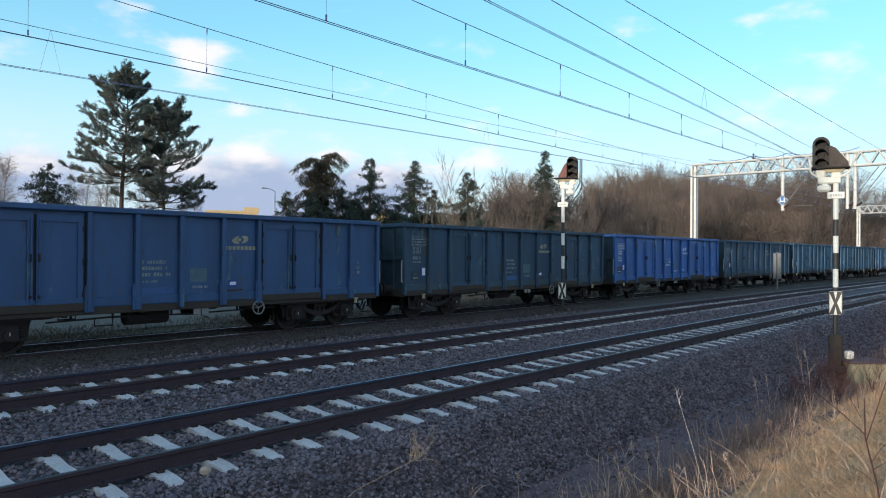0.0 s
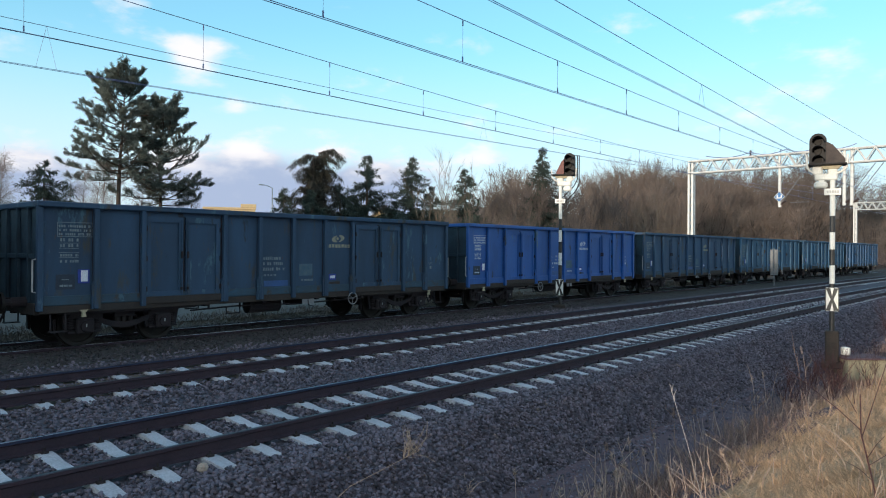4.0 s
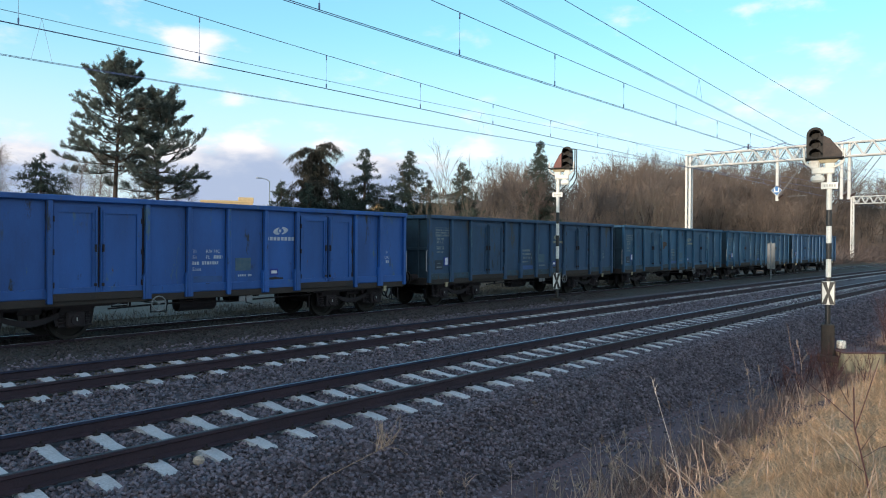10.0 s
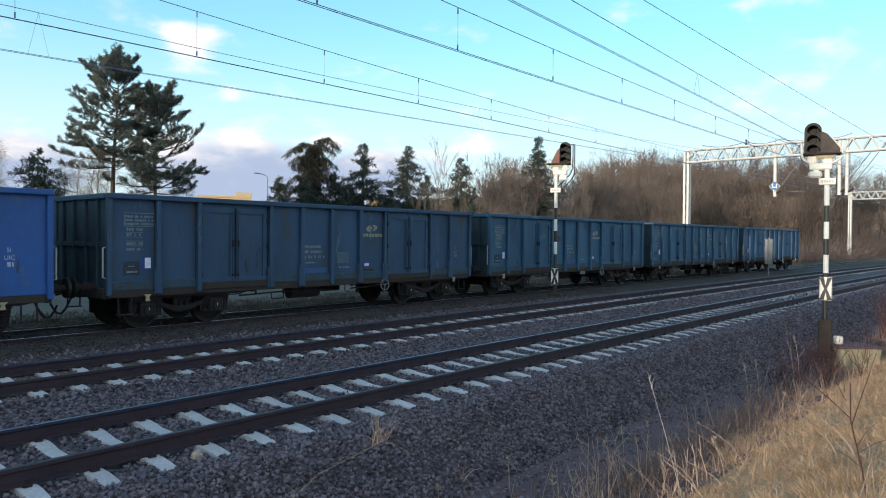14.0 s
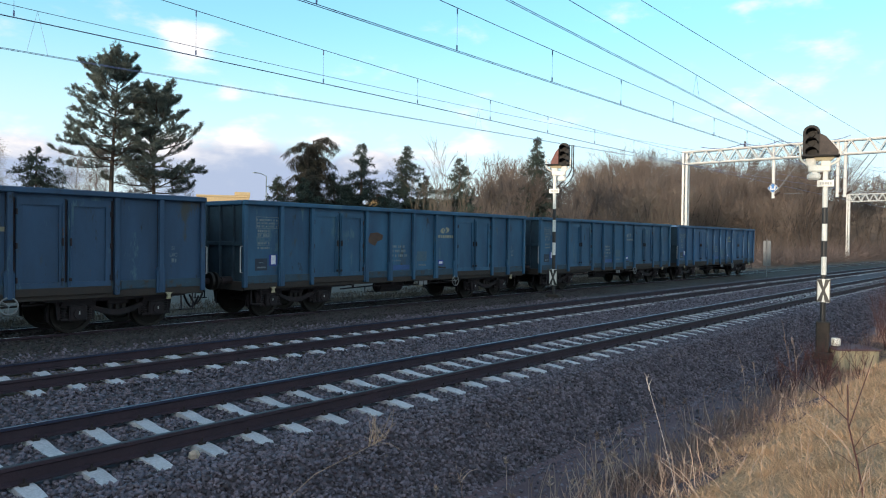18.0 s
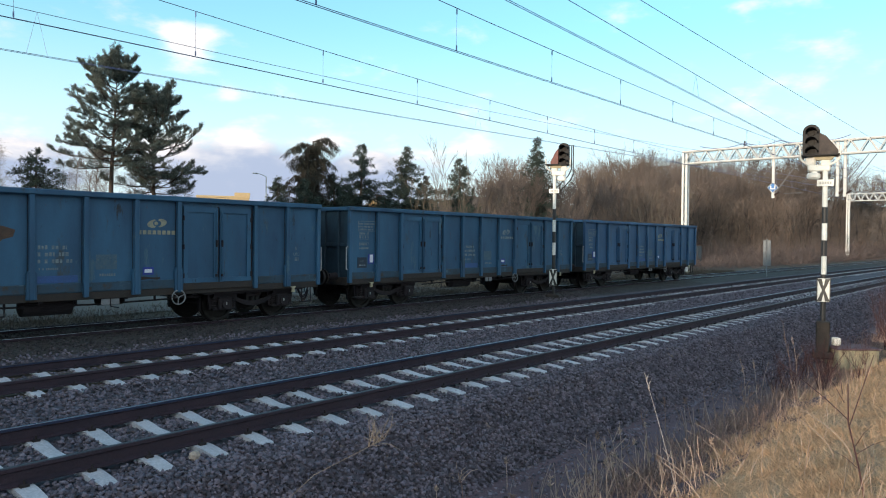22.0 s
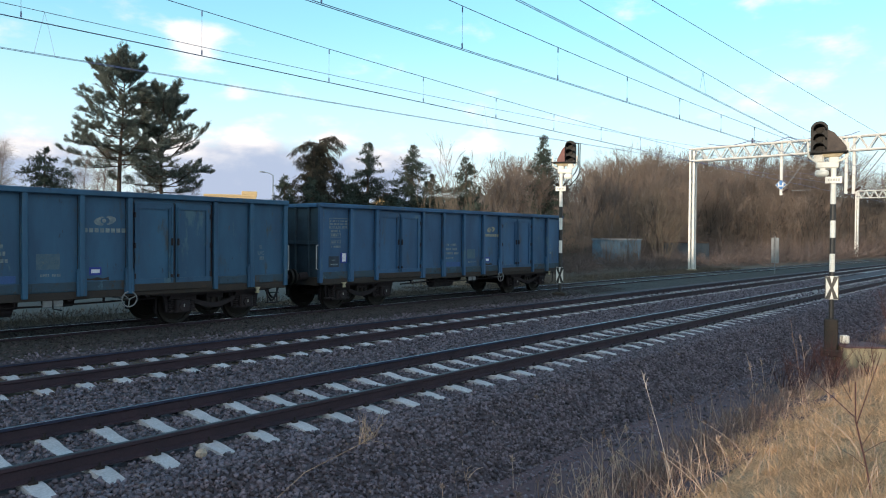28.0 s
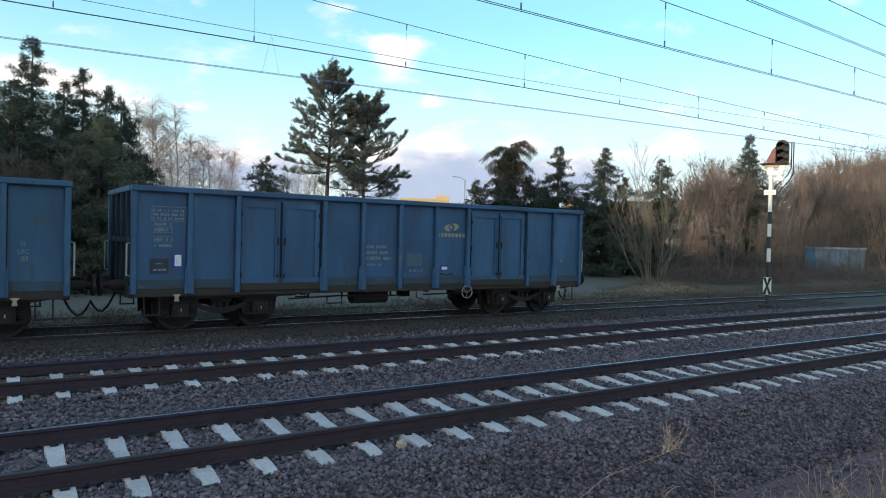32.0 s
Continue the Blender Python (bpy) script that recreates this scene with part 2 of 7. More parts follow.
# ---- materials ----
def surface(name, base, second=None, scale=3.0, rough=0.8, metal=0.0, bump=0.2, fine=40.0, third=None, third_at=0.62, stretch=(1, 1, 1), per_piece=0.0, island=0.0, coat=0.0, rough_var=0.1, spots=None, speckle=0.55):
    """Two-scale procedural surface: base and second colour mixed by large noise, fine grain, optional stains of a third colour."""
    mat = bpy.data.materials.new(name)
    mat.use_nodes = True
    nt = mat.node_tree
    bsdf = nt.nodes["Principled BSDF"]
    link = nt.links.new
    coord = nt.nodes.new("ShaderNodeTexCoord")
    mp = nt.nodes.new("ShaderNodeMapping")
    mp.inputs["Scale"].default_value = stretch
    link(coord.outputs["Object"], mp.inputs["Vector"])
    info = nt.nodes.new("ShaderNodeObjectInfo")
    shift = nt.nodes.new("ShaderNodeVectorMath")
    shift.operation = "ADD"
    link(mp.outputs[0], shift.inputs[0])
    off = nt.nodes.new("ShaderNodeMath")
    off.operation = "MULTIPLY"
    link(info.outputs["Random"], off.inputs[0])
    off.inputs[1].default_value = 37.0
    link(off.outputs[0], shift.inputs[1])
    big = nt.nodes.new("ShaderNodeTexNoise")
    big.inputs["Scale"].default_value, big.inputs["Detail"].default_value = scale, 6.0
    big.inputs["Roughness"].default_value = 0.6
    link(shift.outputs[0], big.inputs["Vector"])
    small = nt.nodes.new("ShaderNodeTexNoise")
    small.inputs["Scale"].default_value, small.inputs["Detail"].default_value = fine, 4.0
    link(shift.outputs[0], small.inputs["Vector"])
    second = second or tuple(c * 0.7 for c in base)
    mix = nt.nodes.new("ShaderNodeMixRGB")
    rmp = nt.nodes.new("ShaderNodeMapRange")
    rmp.inputs["From Min"].default_value, rmp.inputs["From Max"].default_value = 0.32, 0.68
    link(big.outputs["Fac"], rmp.inputs["Value"])
    link(rmp.outputs[0], mix.inputs["Fac"])
    mix.inputs["Color1"].default_value, mix.inputs["Color2"].default_value = (*base, 1), (*second, 1)
    col = mix.outputs[0]
    if third:
        st = nt.nodes.new("ShaderNodeTexNoise")
        st.inputs["Scale"].default_value, st.inputs["Detail"].default_value = scale * 2.3, 8.0
        st.inputs["Roughness"].default_value = 0.7
        link(shift.outputs[0], st.inputs["Vector"])
        sr = nt.nodes.new("ShaderNodeMapRange")
        sr.inputs["From Min"].default_value, sr.inputs["From Max"].default_value = third_at, third_at + 0.1
        link(st.outputs["Fac"], sr.inputs["Value"])
        m3 = nt.nodes.new("ShaderNodeMixRGB")
        link(sr.outputs[0], m3.inputs["Fac"])
        link(col, m3.inputs["Color1"])
        m3.inputs["Color2"].default_value = (*third, 1)
        col = m3.outputs[0]
    if spots:
        for colour, at, size in spots:
            sp = nt.nodes.new("ShaderNodeTexNoise")
            sp.inputs["Scale"].default_value, sp.inputs["Detail"].default_value = size, 7.0
            sp.inputs["Roughness"].default_value = 0.75
            link(shift.outputs[0], sp.inputs["Vector"])
            sr = nt.nodes.new("ShaderNodeMapRange")
            sr.inputs["From Min"].default_value, sr.inputs["From Max"].default_value = at, at + 0.06
            link(sp.outputs["Fac"], sr.inputs["Value"])
            m4 = nt.nodes.new("ShaderNodeMixRGB")
            link(sr.outputs[0], m4.inputs["Fac"])
            link(col, m4.inputs["Color1"])
            m4.inputs["Color2"].default_value = (*colour, 1)
            col = m4.outputs[0]
    grain = nt.nodes.new("ShaderNodeMixRGB")
    grain.blend_type = "MULTIPLY"
    grain.inputs["Fac"].default_value = speckle
    gr = nt.nodes.new("ShaderNodeMapRange")
    gr.inputs["From Min"].default_value, gr.inputs["From Max"].default_value = 0.25, 0.75
    gr.inputs["To Min"].default_value, gr.inputs["To Max"].default_value = 0.6, 1.4
    link(small.outputs["Fac"], gr.inputs["Value"])
    link(col, grain.inputs["Color1"])
    link(gr.outputs[0], grain.inputs["Color2"])
    col = grain.outputs[0]
    for amount, source in ((per_piece, info.outputs["Random"]), (island, None)):
        if amount <= 0:
            continue
        if source is None:
            source = nt.nodes.new("ShaderNodeNewGeometry").outputs["Random Per Island"]
        pr = nt.nodes.new("ShaderNodeMapRange")
        pr.inputs["To Min"].default_value, pr.inputs["To Max"].default_value = 1 - amount, 1 + amount
        link(source, pr.inputs["Value"])
        pm = nt.nodes.new("ShaderNodeMixRGB")
        pm.blend_type = "MULTIPLY"
        pm.inputs["Fac"].default_value = 1.0
        link(col, pm.inputs["Color1"])
        link(pr.outputs[0], pm.inputs["Color2"])
        col = pm.outputs[0]
    link(col, bsdf.inputs["Base Color"])
    rr = nt.nodes.new("ShaderNodeMapRange")
    rr.inputs["To Min"].default_value, rr.inputs["To Max"].default_value = max(0.05, rough - rough_var), min(1, rough + rough_var)
    link(big.outputs["Fac"], rr.inputs["Value"])
    link(rr.outputs[0], bsdf.inputs["Roughness"])
    bsdf.inputs["Metallic"].default_value = metal
    bsdf.inputs["Coat Weight"].default_value = coat
    if bump > 0:
        bp = nt.nodes.new("ShaderNodeBump")
        bp.inputs["Strength"].default_value, bp.inputs["Distance"].default_value = bump, 0.02
        link(small.outputs["Fac"], bp.inputs["Height"])
        link(bp.outputs[0], bsdf.inputs["Normal"])
    return mat


def sheer(mat, share):
    """Lets part of the light through thin dry blades."""
    nt = mat.node_tree
    bsdf, out = nt.nodes["Principled BSDF"], nt.nodes["Material Output"]
    thin = nt.nodes.new("ShaderNodeBsdfTranslucent")
    nt.links.new(bsdf.inputs["Base Color"].links[0].from_socket, thin.inputs["Color"])
    mix = nt.nodes.new("ShaderNodeMixShader")
    mix.inputs[0].default_value = share
    nt.links.new(bsdf.outputs[0], mix.inputs[1])
    nt.links.new(thin.outputs[0], mix.inputs[2])
    nt.links.new(mix.outputs[0], out.inputs["Surface"])
    return mat


# rust specks, dark scuffs and pale rubbed patches on wagon paint
WEAR = [((0.016, 0.022, 0.032), 0.615, 2.6), ((0.060, 0.125, 0.170), 0.600, 1.7), ((0.085, 0.048, 0.034), 0.640, 6.5)]
PAINT = {
    "steel": surface("steel_blue_paint", (0.026, 0.106, 0.224), (0.018, 0.059, 0.130), 1.1, 0.55, 0, 0.03, 90, (0.040, 0.060, 0.085), 0.59, (1, 1, 0.3), spots=WEAR, speckle=0.16),
    "teal": surface("teal_blue_paint", (0.026, 0.108, 0.200), (0.017, 0.059, 0.119), 1.1, 0.6, 0, 0.03, 90, (0.042, 0.055, 0.062), 0.59, (1, 1, 0.3), spots=WEAR, speckle=0.16),
    "dark": surface("dark_teal_paint", (0.027, 0.079, 0.161), (0.019, 0.049, 0.096), 1.1, 0.65, 0, 0.03, 90, (0.045, 0.050, 0.050), 0.58, (1, 1, 0.3), spots=WEAR, speckle=0.16),
    "bright": surface("bright_blue_paint", (0.017, 0.105, 0.381), (0.013, 0.066, 0.232), 1.1, 0.5, 0, 0.05, 60, (0.034, 0.070, 0.150), 0.62, (1, 1, 0.3), spots=WEAR, speckle=0.16),
    "grey": surface("grey_teal_paint", (0.025, 0.068, 0.132), (0.019, 0.042, 0.078), 1.1, 0.7, 0, 0.03, 90, (0.052, 0.052, 0.046), 0.57, (1, 1, 0.3), spots=WEAR, speckle=0.16),
    "royal": surface("royal_blue_paint", (0.021, 0.076, 0.210), (0.016, 0.050, 0.130), 1.1, 0.55, 0, 0.03, 90, (0.034, 0.056, 0.100), 0.59, (1, 1, 0.3), spots=WEAR, speckle=0.16),
}
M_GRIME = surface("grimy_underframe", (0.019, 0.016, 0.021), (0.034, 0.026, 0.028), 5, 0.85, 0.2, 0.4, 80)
M_RUSTY = surface("rusty_sill", (0.032, 0.028, 0.027), (0.048, 0.037, 0.031), 4, 0.85, 0.1, 0.4, 70, (0.075, 0.045, 0.03), 0.62)
M_WHEEL = surface("worn_wheel_steel", (0.026, 0.022, 0.020), (0.018, 0.016, 0.015), 6, 0.6, 0.4, 0.2, 60)
M_MARK = surface("faded_white_lettering", (0.22, 0.26, 0.26), (0.09, 0.13, 0.17), 9, 0.7, 0, 0.05, 90)
M_PLAINWHITE = surface("chalky_white_lettering", (0.50, 0.54, 0.60), (0.34, 0.40, 0.50), 9, 0.7, 0, 0.0, 90)
M_CREAM = surface("faded_cream_emblem", (0.34, 0.32, 0.22), (0.19, 0.20, 0.17), 9, 0.7, 0, 0.05, 90)
M_CARD = surface("white_paper_card", (0.75, 0.77, 0.80), (0.6, 0.62, 0.68), 8, 0.6, 0, 0.0, 60)
M_DARKPLATE = surface("dark_data_panel", (0.020, 0.035, 0.060), None, 6, 0.6, 0, 0.05, 60)
M_BLUEPLATE = surface("blue_data_panel", (0.015, 0.045, 0.30), None, 6, 0.5, 0, 0.0, 60)
M_YELLOWISH = surface("cream_painted_bracket", (0.45, 0.40, 0.26), (0.3, 0.26, 0.18), 9, 0.7, 0, 0.2, 60)
M_RAIL = surface("rusty_rail_steel", (0.048, 0.028, 0.040), (0.034, 0.023, 0.034), 3, 0.75, 0.2, 0.3, 50, (0.068, 0.040, 0.034), 0.66)
# worn rail flank; the blue is a sky reflection put into the colour
M_FLANK = surface("worn_blue_steel", (0.036, 0.046, 0.092), (0.026, 0.032, 0.062), 3, 0.5, 0.5, 0.1, 50)
M_RAILTOP = surface("polished_rail_head", (0.40, 0.43, 0.50), (0.28, 0.30, 0.36), 2, 0.30, 1.0, 0.02, 40)
M_RAILTOP_OLD = surface("dull_rail_head", (0.11, 0.11, 0.12), (0.075, 0.07, 0.072), 2, 0.45, 0.9, 0.02, 40)
M_SLEEPER = surface("pale_concrete", (0.55, 0.53, 0.56), (0.45, 0.43, 0.455), 3, 0.9, 0, 0.3, 45, (0.30, 0.27, 0.24), 0.66, per_piece=0.08)
M_CLIP = surface("rusty_rail_clip", (0.034, 0.024, 0.024), None, 8, 0.8, 0.3, 0.3, 60)
M_STONE = surface("grey_ballast_stone", (0.166, 0.138, 0.164), (0.098, 0.085, 0.108), 2.5, 0.9, 0, 0.3, 60, (0.20, 0.145, 0.115), 0.60, island=0.65)
M_BALLAST = surface("fine_ballast_bed", (0.108, 0.093, 0.110), (0.070, 0.060, 0.075), 1.4, 0.95, 0, 1.0, 22, (0.14, 0.12, 0.10), 0.62)
M_SIDING = surface("oily_siding_gravel", (0.050, 0.045, 0.041), (0.034, 0.031, 0.029), 1.0, 0.95, 0, 0.9, 26, (0.085, 0.08, 0.055), 0.62)
M_SOIL = surface("dry_earth_and_litter", (0.105, 0.082, 0.060), (0.070, 0.056, 0.043), 0.25, 0.95, 0, 0.8, 12, (0.10, 0.10, 0.05), 0.6)
M_PATH = surface("dark_cinder_path", (0.142, 0.088, 0.100), (0.104, 0.066, 0.076), 0.8, 0.95, 0, 0.7, 30)
M_ROAD = surface("worn_grey_yard", (0.112, 0.106, 0.096), (0.086, 0.082, 0.075), 0.3, 0.95, 0, 0.4, 18, (0.16, 0.15, 0.11), 0.63)
M_WHITE = surface("white_enamel", (0.80, 0.80, 0.76), (0.68, 0.67, 0.62), 5, 0.55, 0, 0.08, 50)
M_BLACK = surface("black_enamel", (0.022, 0.022, 0.024), (0.035, 0.033, 0.032), 5, 0.5, 0, 0.08, 50)
M_HEAD = surface("weathered_black_housing", (0.030, 0.030, 0.032), (0.044, 0.042, 0.041), 6, 0.6, 0, 0.15, 50)
M_REDWING = surface("dull_red_wing", (0.17, 0.045, 0.038), (0.11, 0.04, 0.035), 6, 0.6, 0, 0.15, 50)
# wagon ends: darker than the side paint, the shade between wagons is in the colour
M_ENDSHADE = surface("sooty_end_wall", (0.024, 0.054, 0.080), (0.017, 0.034, 0.050), 2, 0.8, 0, 0.1, 60)
M_RED = surface("rusty_brown_wing", (0.060, 0.042, 0.036), (0.036, 0.028, 0.026), 6, 0.7, 0, 0.15, 50)
M_PEDESTAL = surface("brown_pedestal", (0.045, 0.034, 0.028), (0.030, 0.025, 0.022), 5, 0.85, 0, 0.3, 50)
M_CONCRETE = surface("weathered_concrete", (0.42, 0.36, 0.24), (0.30, 0.27, 0.19), 2.5, 0.9, 0, 0.3, 40)
M_GANTRY = surface("pale_galvanised_steel", (0.72, 0.71, 0.68), (0.58, 0.57, 0.55), 3, 0.6, 0.1, 0.1, 40)
M_WIRE = surface("dark_copper_wire", (0.20, 0.24, 0.42), None, 3, 0.5, 0.2, 0, 40)
M_INSUL = surface("brown_insulator", (0.06, 0.035, 0.03), None, 3, 0.3, 0, 0, 40)
M_LENS = surface("dark_signal_glass", (0.040, 0.038, 0.036), None, 3, 0.6, 0, 0, 40)
M_HEAD.node_tree.nodes["Principled BSDF"].inputs["Specular IOR Level"].default_value = 0.12
M_LENS.node_tree.nodes["Principled BSDF"].inputs["Specular IOR Level"].default_value = 0.08
M_GRAB = surface("worn_pale_handrail", (0.42, 0.43, 0.42), (0.3, 0.3, 0.3), 9, 0.7, 0, 0.05, 90)
M_SIGNBLUE = surface("blue_sign_enamel", (0.03, 0.16, 0.42), None, 4, 0.5, 0, 0, 40)
M_GREYBOARD = surface("grey_board", (0.22, 0.23, 0.24), (0.16, 0.17, 0.18), 4, 0.7, 0, 0.1, 40)
M_BARK = surface("grey_brown_bark", (0.10, 0.075, 0.055), (0.065, 0.05, 0.04), 5, 0.95, 0, 0.6, 30)
M_DARKBARK = surface("dark_woodland_bark", (0.070, 0.054, 0.044), (0.045, 0.036, 0.031), 5, 0.95, 0, 0.6, 30)
M_PINEBARK = surface("orange_pine_bark", (0.085, 0.062, 0.048), (0.060, 0.047, 0.038), 4, 0.95, 0, 0.6, 25)
M_WOODTWIG = surface("grey_brown_wood_twigs", (0.232, 0.176, 0.146), (0.150, 0.118, 0.101), 0.4, 0.95, 0, 0, 20, per_piece=0.25)
M_BUSHTWIG = surface("grey_brown_bush_twigs", (0.172, 0.134, 0.116), (0.108, 0.086, 0.077), 0.4, 0.95, 0, 0, 20, per_piece=0.25)
M_TWIG = surface("brown_bare_twigs", (0.245, 0.180, 0.140), (0.150, 0.114, 0.092), 0.4, 0.95, 0, 0, 20, per_piece=0.25)
M_BIRCH = surface("pale_birch_twigs", (0.28, 0.235, 0.225), (0.17, 0.143, 0.135), 0.6, 0.95, 0, 0, 20)
M_SHRUB = surface("straw_coloured_stems", (0.185, 0.150, 0.112), (0.125, 0.10, 0.078), 0.8, 0.95, 0, 0, 20)
M_SPRUCE = surface("dark_spruce_needles", (0.049, 0.070, 0.054), (0.038, 0.055, 0.045), 0.8, 0.9, 0, 0, 20, island=0.35)
M_PINE = surface("blue_green_pine_needles", (0.148, 0.172, 0.150), (0.102, 0.126, 0.116), 0.8, 0.9, 0, 0, 20, island=0.35)
M_STRAW = sheer(surface("dry_straw_grass", (0.76, 0.50, 0.315), (0.50, 0.340, 0.220), 0.9, 0.9, 0, 0, 20, island=0.3), 0.35)
M_SIDESTONE = surface("oily_dark_stone", (0.070, 0.058, 0.062), (0.048, 0.042, 0.046), 6, 0.9, 0, 0.3, 60, island=0.6)
M_STALK = surface("dry_weed_stalk", (0.27, 0.175, 0.145), (0.185, 0.120, 0.098), 3, 0.9, 0, 0, 20)
M_REDTWIG = surface("reddish_twig", (0.070, 0.025, 0.025), (0.048, 0.022, 0.022), 3, 0.9, 0, 0, 20)
M_YELLOW = surface("ochre_render", (0.60, 0.45, 0.25), (0.53, 0.40, 0.23), 0.6, 0.9, 0, 0.1, 20)
M_HUT = surface("pale_blue_sheet", (0.13, 0.22, 0.30), (0.10, 0.17, 0.23), 1.2, 0.7, 0, 0.1, 30, (0.16, 0.13, 0.1), 0.64)
M_HUTROOF = surface("pale_hut_roof", (0.30, 0.32, 0.35), (0.20, 0.22, 0.25), 1.2, 0.8, 0, 0.1, 30)
M_THATCH = surface("matted_straw", (0.60, 0.39, 0.23), (0.40, 0.265, 0.165), 2.2, 0.95, 0, 1.0, 35, (0.19, 0.135, 0.085), 0.62)
M_FENCE = surface("dark_brown_fence", (0.07, 0.04, 0.03), (0.05, 0.032, 0.026), 2, 0.9, 0, 0.2, 30)

# ---- the ground ----
PROFILE = [(-400, 0.55), (-6, 0.6), (-1.5, 0.55), (0.0, 0.5), (1.0, 0.12), (2.0, -0.36), (3.2, -0.84), (4.3, -1.03), (5.35, -1.06), (6.3, -0.27), (6.7, -0.235), (6.85, -0.192), (9.25, -0.192), (10.0, -0.25), (11.2, -0.217),
           (13.75, -0.217), (14.6, -0.13), (16.2, -0.09), (18.4, -0.09), (19.6, -0.2), (21, -0.22), (400, -0.22)]


def hollow(x, l):
    """A shallow hollow in the bank beside the signal."""
    return 0.34 * min(1.0, max(0.0, (x - 15.0) / 4.0)) * math.exp(-((l - 3.7) / 0.95) ** 2)


def ground_z(x, y):
    l = across(x, y)
    return profile_z(l) - (hollow(x, l) if 15.0 < x < 60.0 else 0.0)


def profile_z(l):
    for (a, za), (b, zb) in zip(PROFILE, PROFILE[1:]):
        if l <= b:
            u = min(1, max(0, (l - a) / (b - a)))
            return za + (zb - za) * u
    return PROFILE[-1][1]


def sheet(name, l_list, s_list, material, lift=0.0, wobble=0.0, kind="structure", label="", category="", fray=0.0, cribs=False):
    g = Geo()
    vs = []
    for s in s_list:
        for j, l in enumerate(l_list):
            edge = fray and j == len(l_list) - 1
            if fray and j >= len(l_list) - 3:
                l = l + fray * noise.noise(Vector((s * 0.7, 9.1, 0))) + 0.4 * fray * noise.noise(Vector((s * 2.9, 4.2, 0)))
            p = along(s, l)
            z = ground_z(p.x, p.y) + (-0.06 if edge else lift)
            if cribs and -6 < s < 66 and min(abs(l - TRACK_L[0]), abs(l - TRACK_L[1])) < 1.3:
                z -= 0.042 * min(1.0, (66 - s) / 12)
            if wobble:
                z += wobble * noise.noise(Vector((p.x * 0.9, p.y * 0.9, 3.1))) + 0.4 * wobble * noise.noise(Vector((p.x * 4, p.y * 4, 7.7)))
            vs.append((p.x, p.y, z))
    n = len(l_list)
    fs = [(i * n + j, i * n + j + 1, (i + 1) * n + j + 1, (i + 1) * n + j) for i in range(len(s_list) - 1) for j in range(n - 1)]
    ob = new(name, raw_mesh(name, vs, fs, material, True))
    return tagged(ob, label, category, kind=kind)


def steps(a, b, n):
    return [a + (b - a) * i / n for i in range(n + 1)]


FAR_S = [-1500, -600, -250, -120, -60] + steps(-40, 120, 80) + [160, 220, 320, 500, 800, 1300, 2000]
GROUND_L = [-1500, -500, -150, -60, -25, -10, -6, -3, -1.5, 0, 1, 2, 2.7, 3.4, 3.9, 4.3, 5.35, 6.3, 6.75, 9.4, 10.0, 10.7, 13.9, 14.6, 16.2, 18.4, 19.6, 21, 24, 28, 34, 42, 60, 90, 140, 220, 400, 800, 1500]
ground = sheet("ground", GROUND_L, FAR_S, M_SOIL, -0.03, label="dry brown earth with leaf litter beside the railway", category="ground")
NEAR_S = steps(-30, 60, 180) + steps(62, 200, 46)[0:]
sheet("ballast_bed", [5.0, 5.35, 5.6, 5.9, 6.3, 6.7, 6.85, 7.4, 8.6, 9.25, 10.0, 10.6, 11.2, 12.5, 13.75, 14.4], NEAR_S, M_BALLAST, 0.0, 0.009, cribs=True, label="dark grey crushed stone ballast under two tracks", category="ballast")
sheet("siding_bed", [14.4, 14.8, 15.4, 16.2, 17, 17.8, 18.4, 19.0, 19.6], NEAR_S, M_SIDING, 0.003, 0.03, label="oily dark gravel under the siding", category="ballast")
sheet("path", [3.0, 3.4, 3.8, 4.2, 4.5, 4.8, 5.1, 5.4], NEAR_S, M_PATH, 0.01, 0.03, label="dark cinder path at the foot of the ballast", category="path")
sheet("grass_bank", [-8, -5, -3, -2, -1, -0.5, 0, 0.5, 1, 1.5, 2, 2.5, 2.9, 3.2, 3.5, 3.7], NEAR_S, M_THATCH, 0.0, 0.03, fray=0.35, label="bank of matted golden dead grass above the path", category="bank")
sheet("yard", [21.4, 22.5, 24, 25.5, 27, 30, 33, 36], steps(-40, 33, 60), M_ROAD, 0.012, 0.02, label="worn pale grey yard surface behind the siding", category="yard")

# ---- tracks ----
SKEW = radians(-1.5)  # the sleepers lie slightly askew to the rails


def rail_profile(l, z=0.0):
    pts = [(-0.036, 0), (0.036, 0), (0.036, -0.035), (0.009, -0.05), (0.009, -0.14), (0.075, -0.158), (0.075, -0.172), (-0.075, -0.172), (-0.075, -0.158), (-0.009, -0.14), (-0.009, -0.05), (-0.036, -0.035)]
    return [(l + a, z - 0.002 + b) for a, b in pts]


RAIL_S = steps(-60, 60, 40) + steps(65, 260, 30)


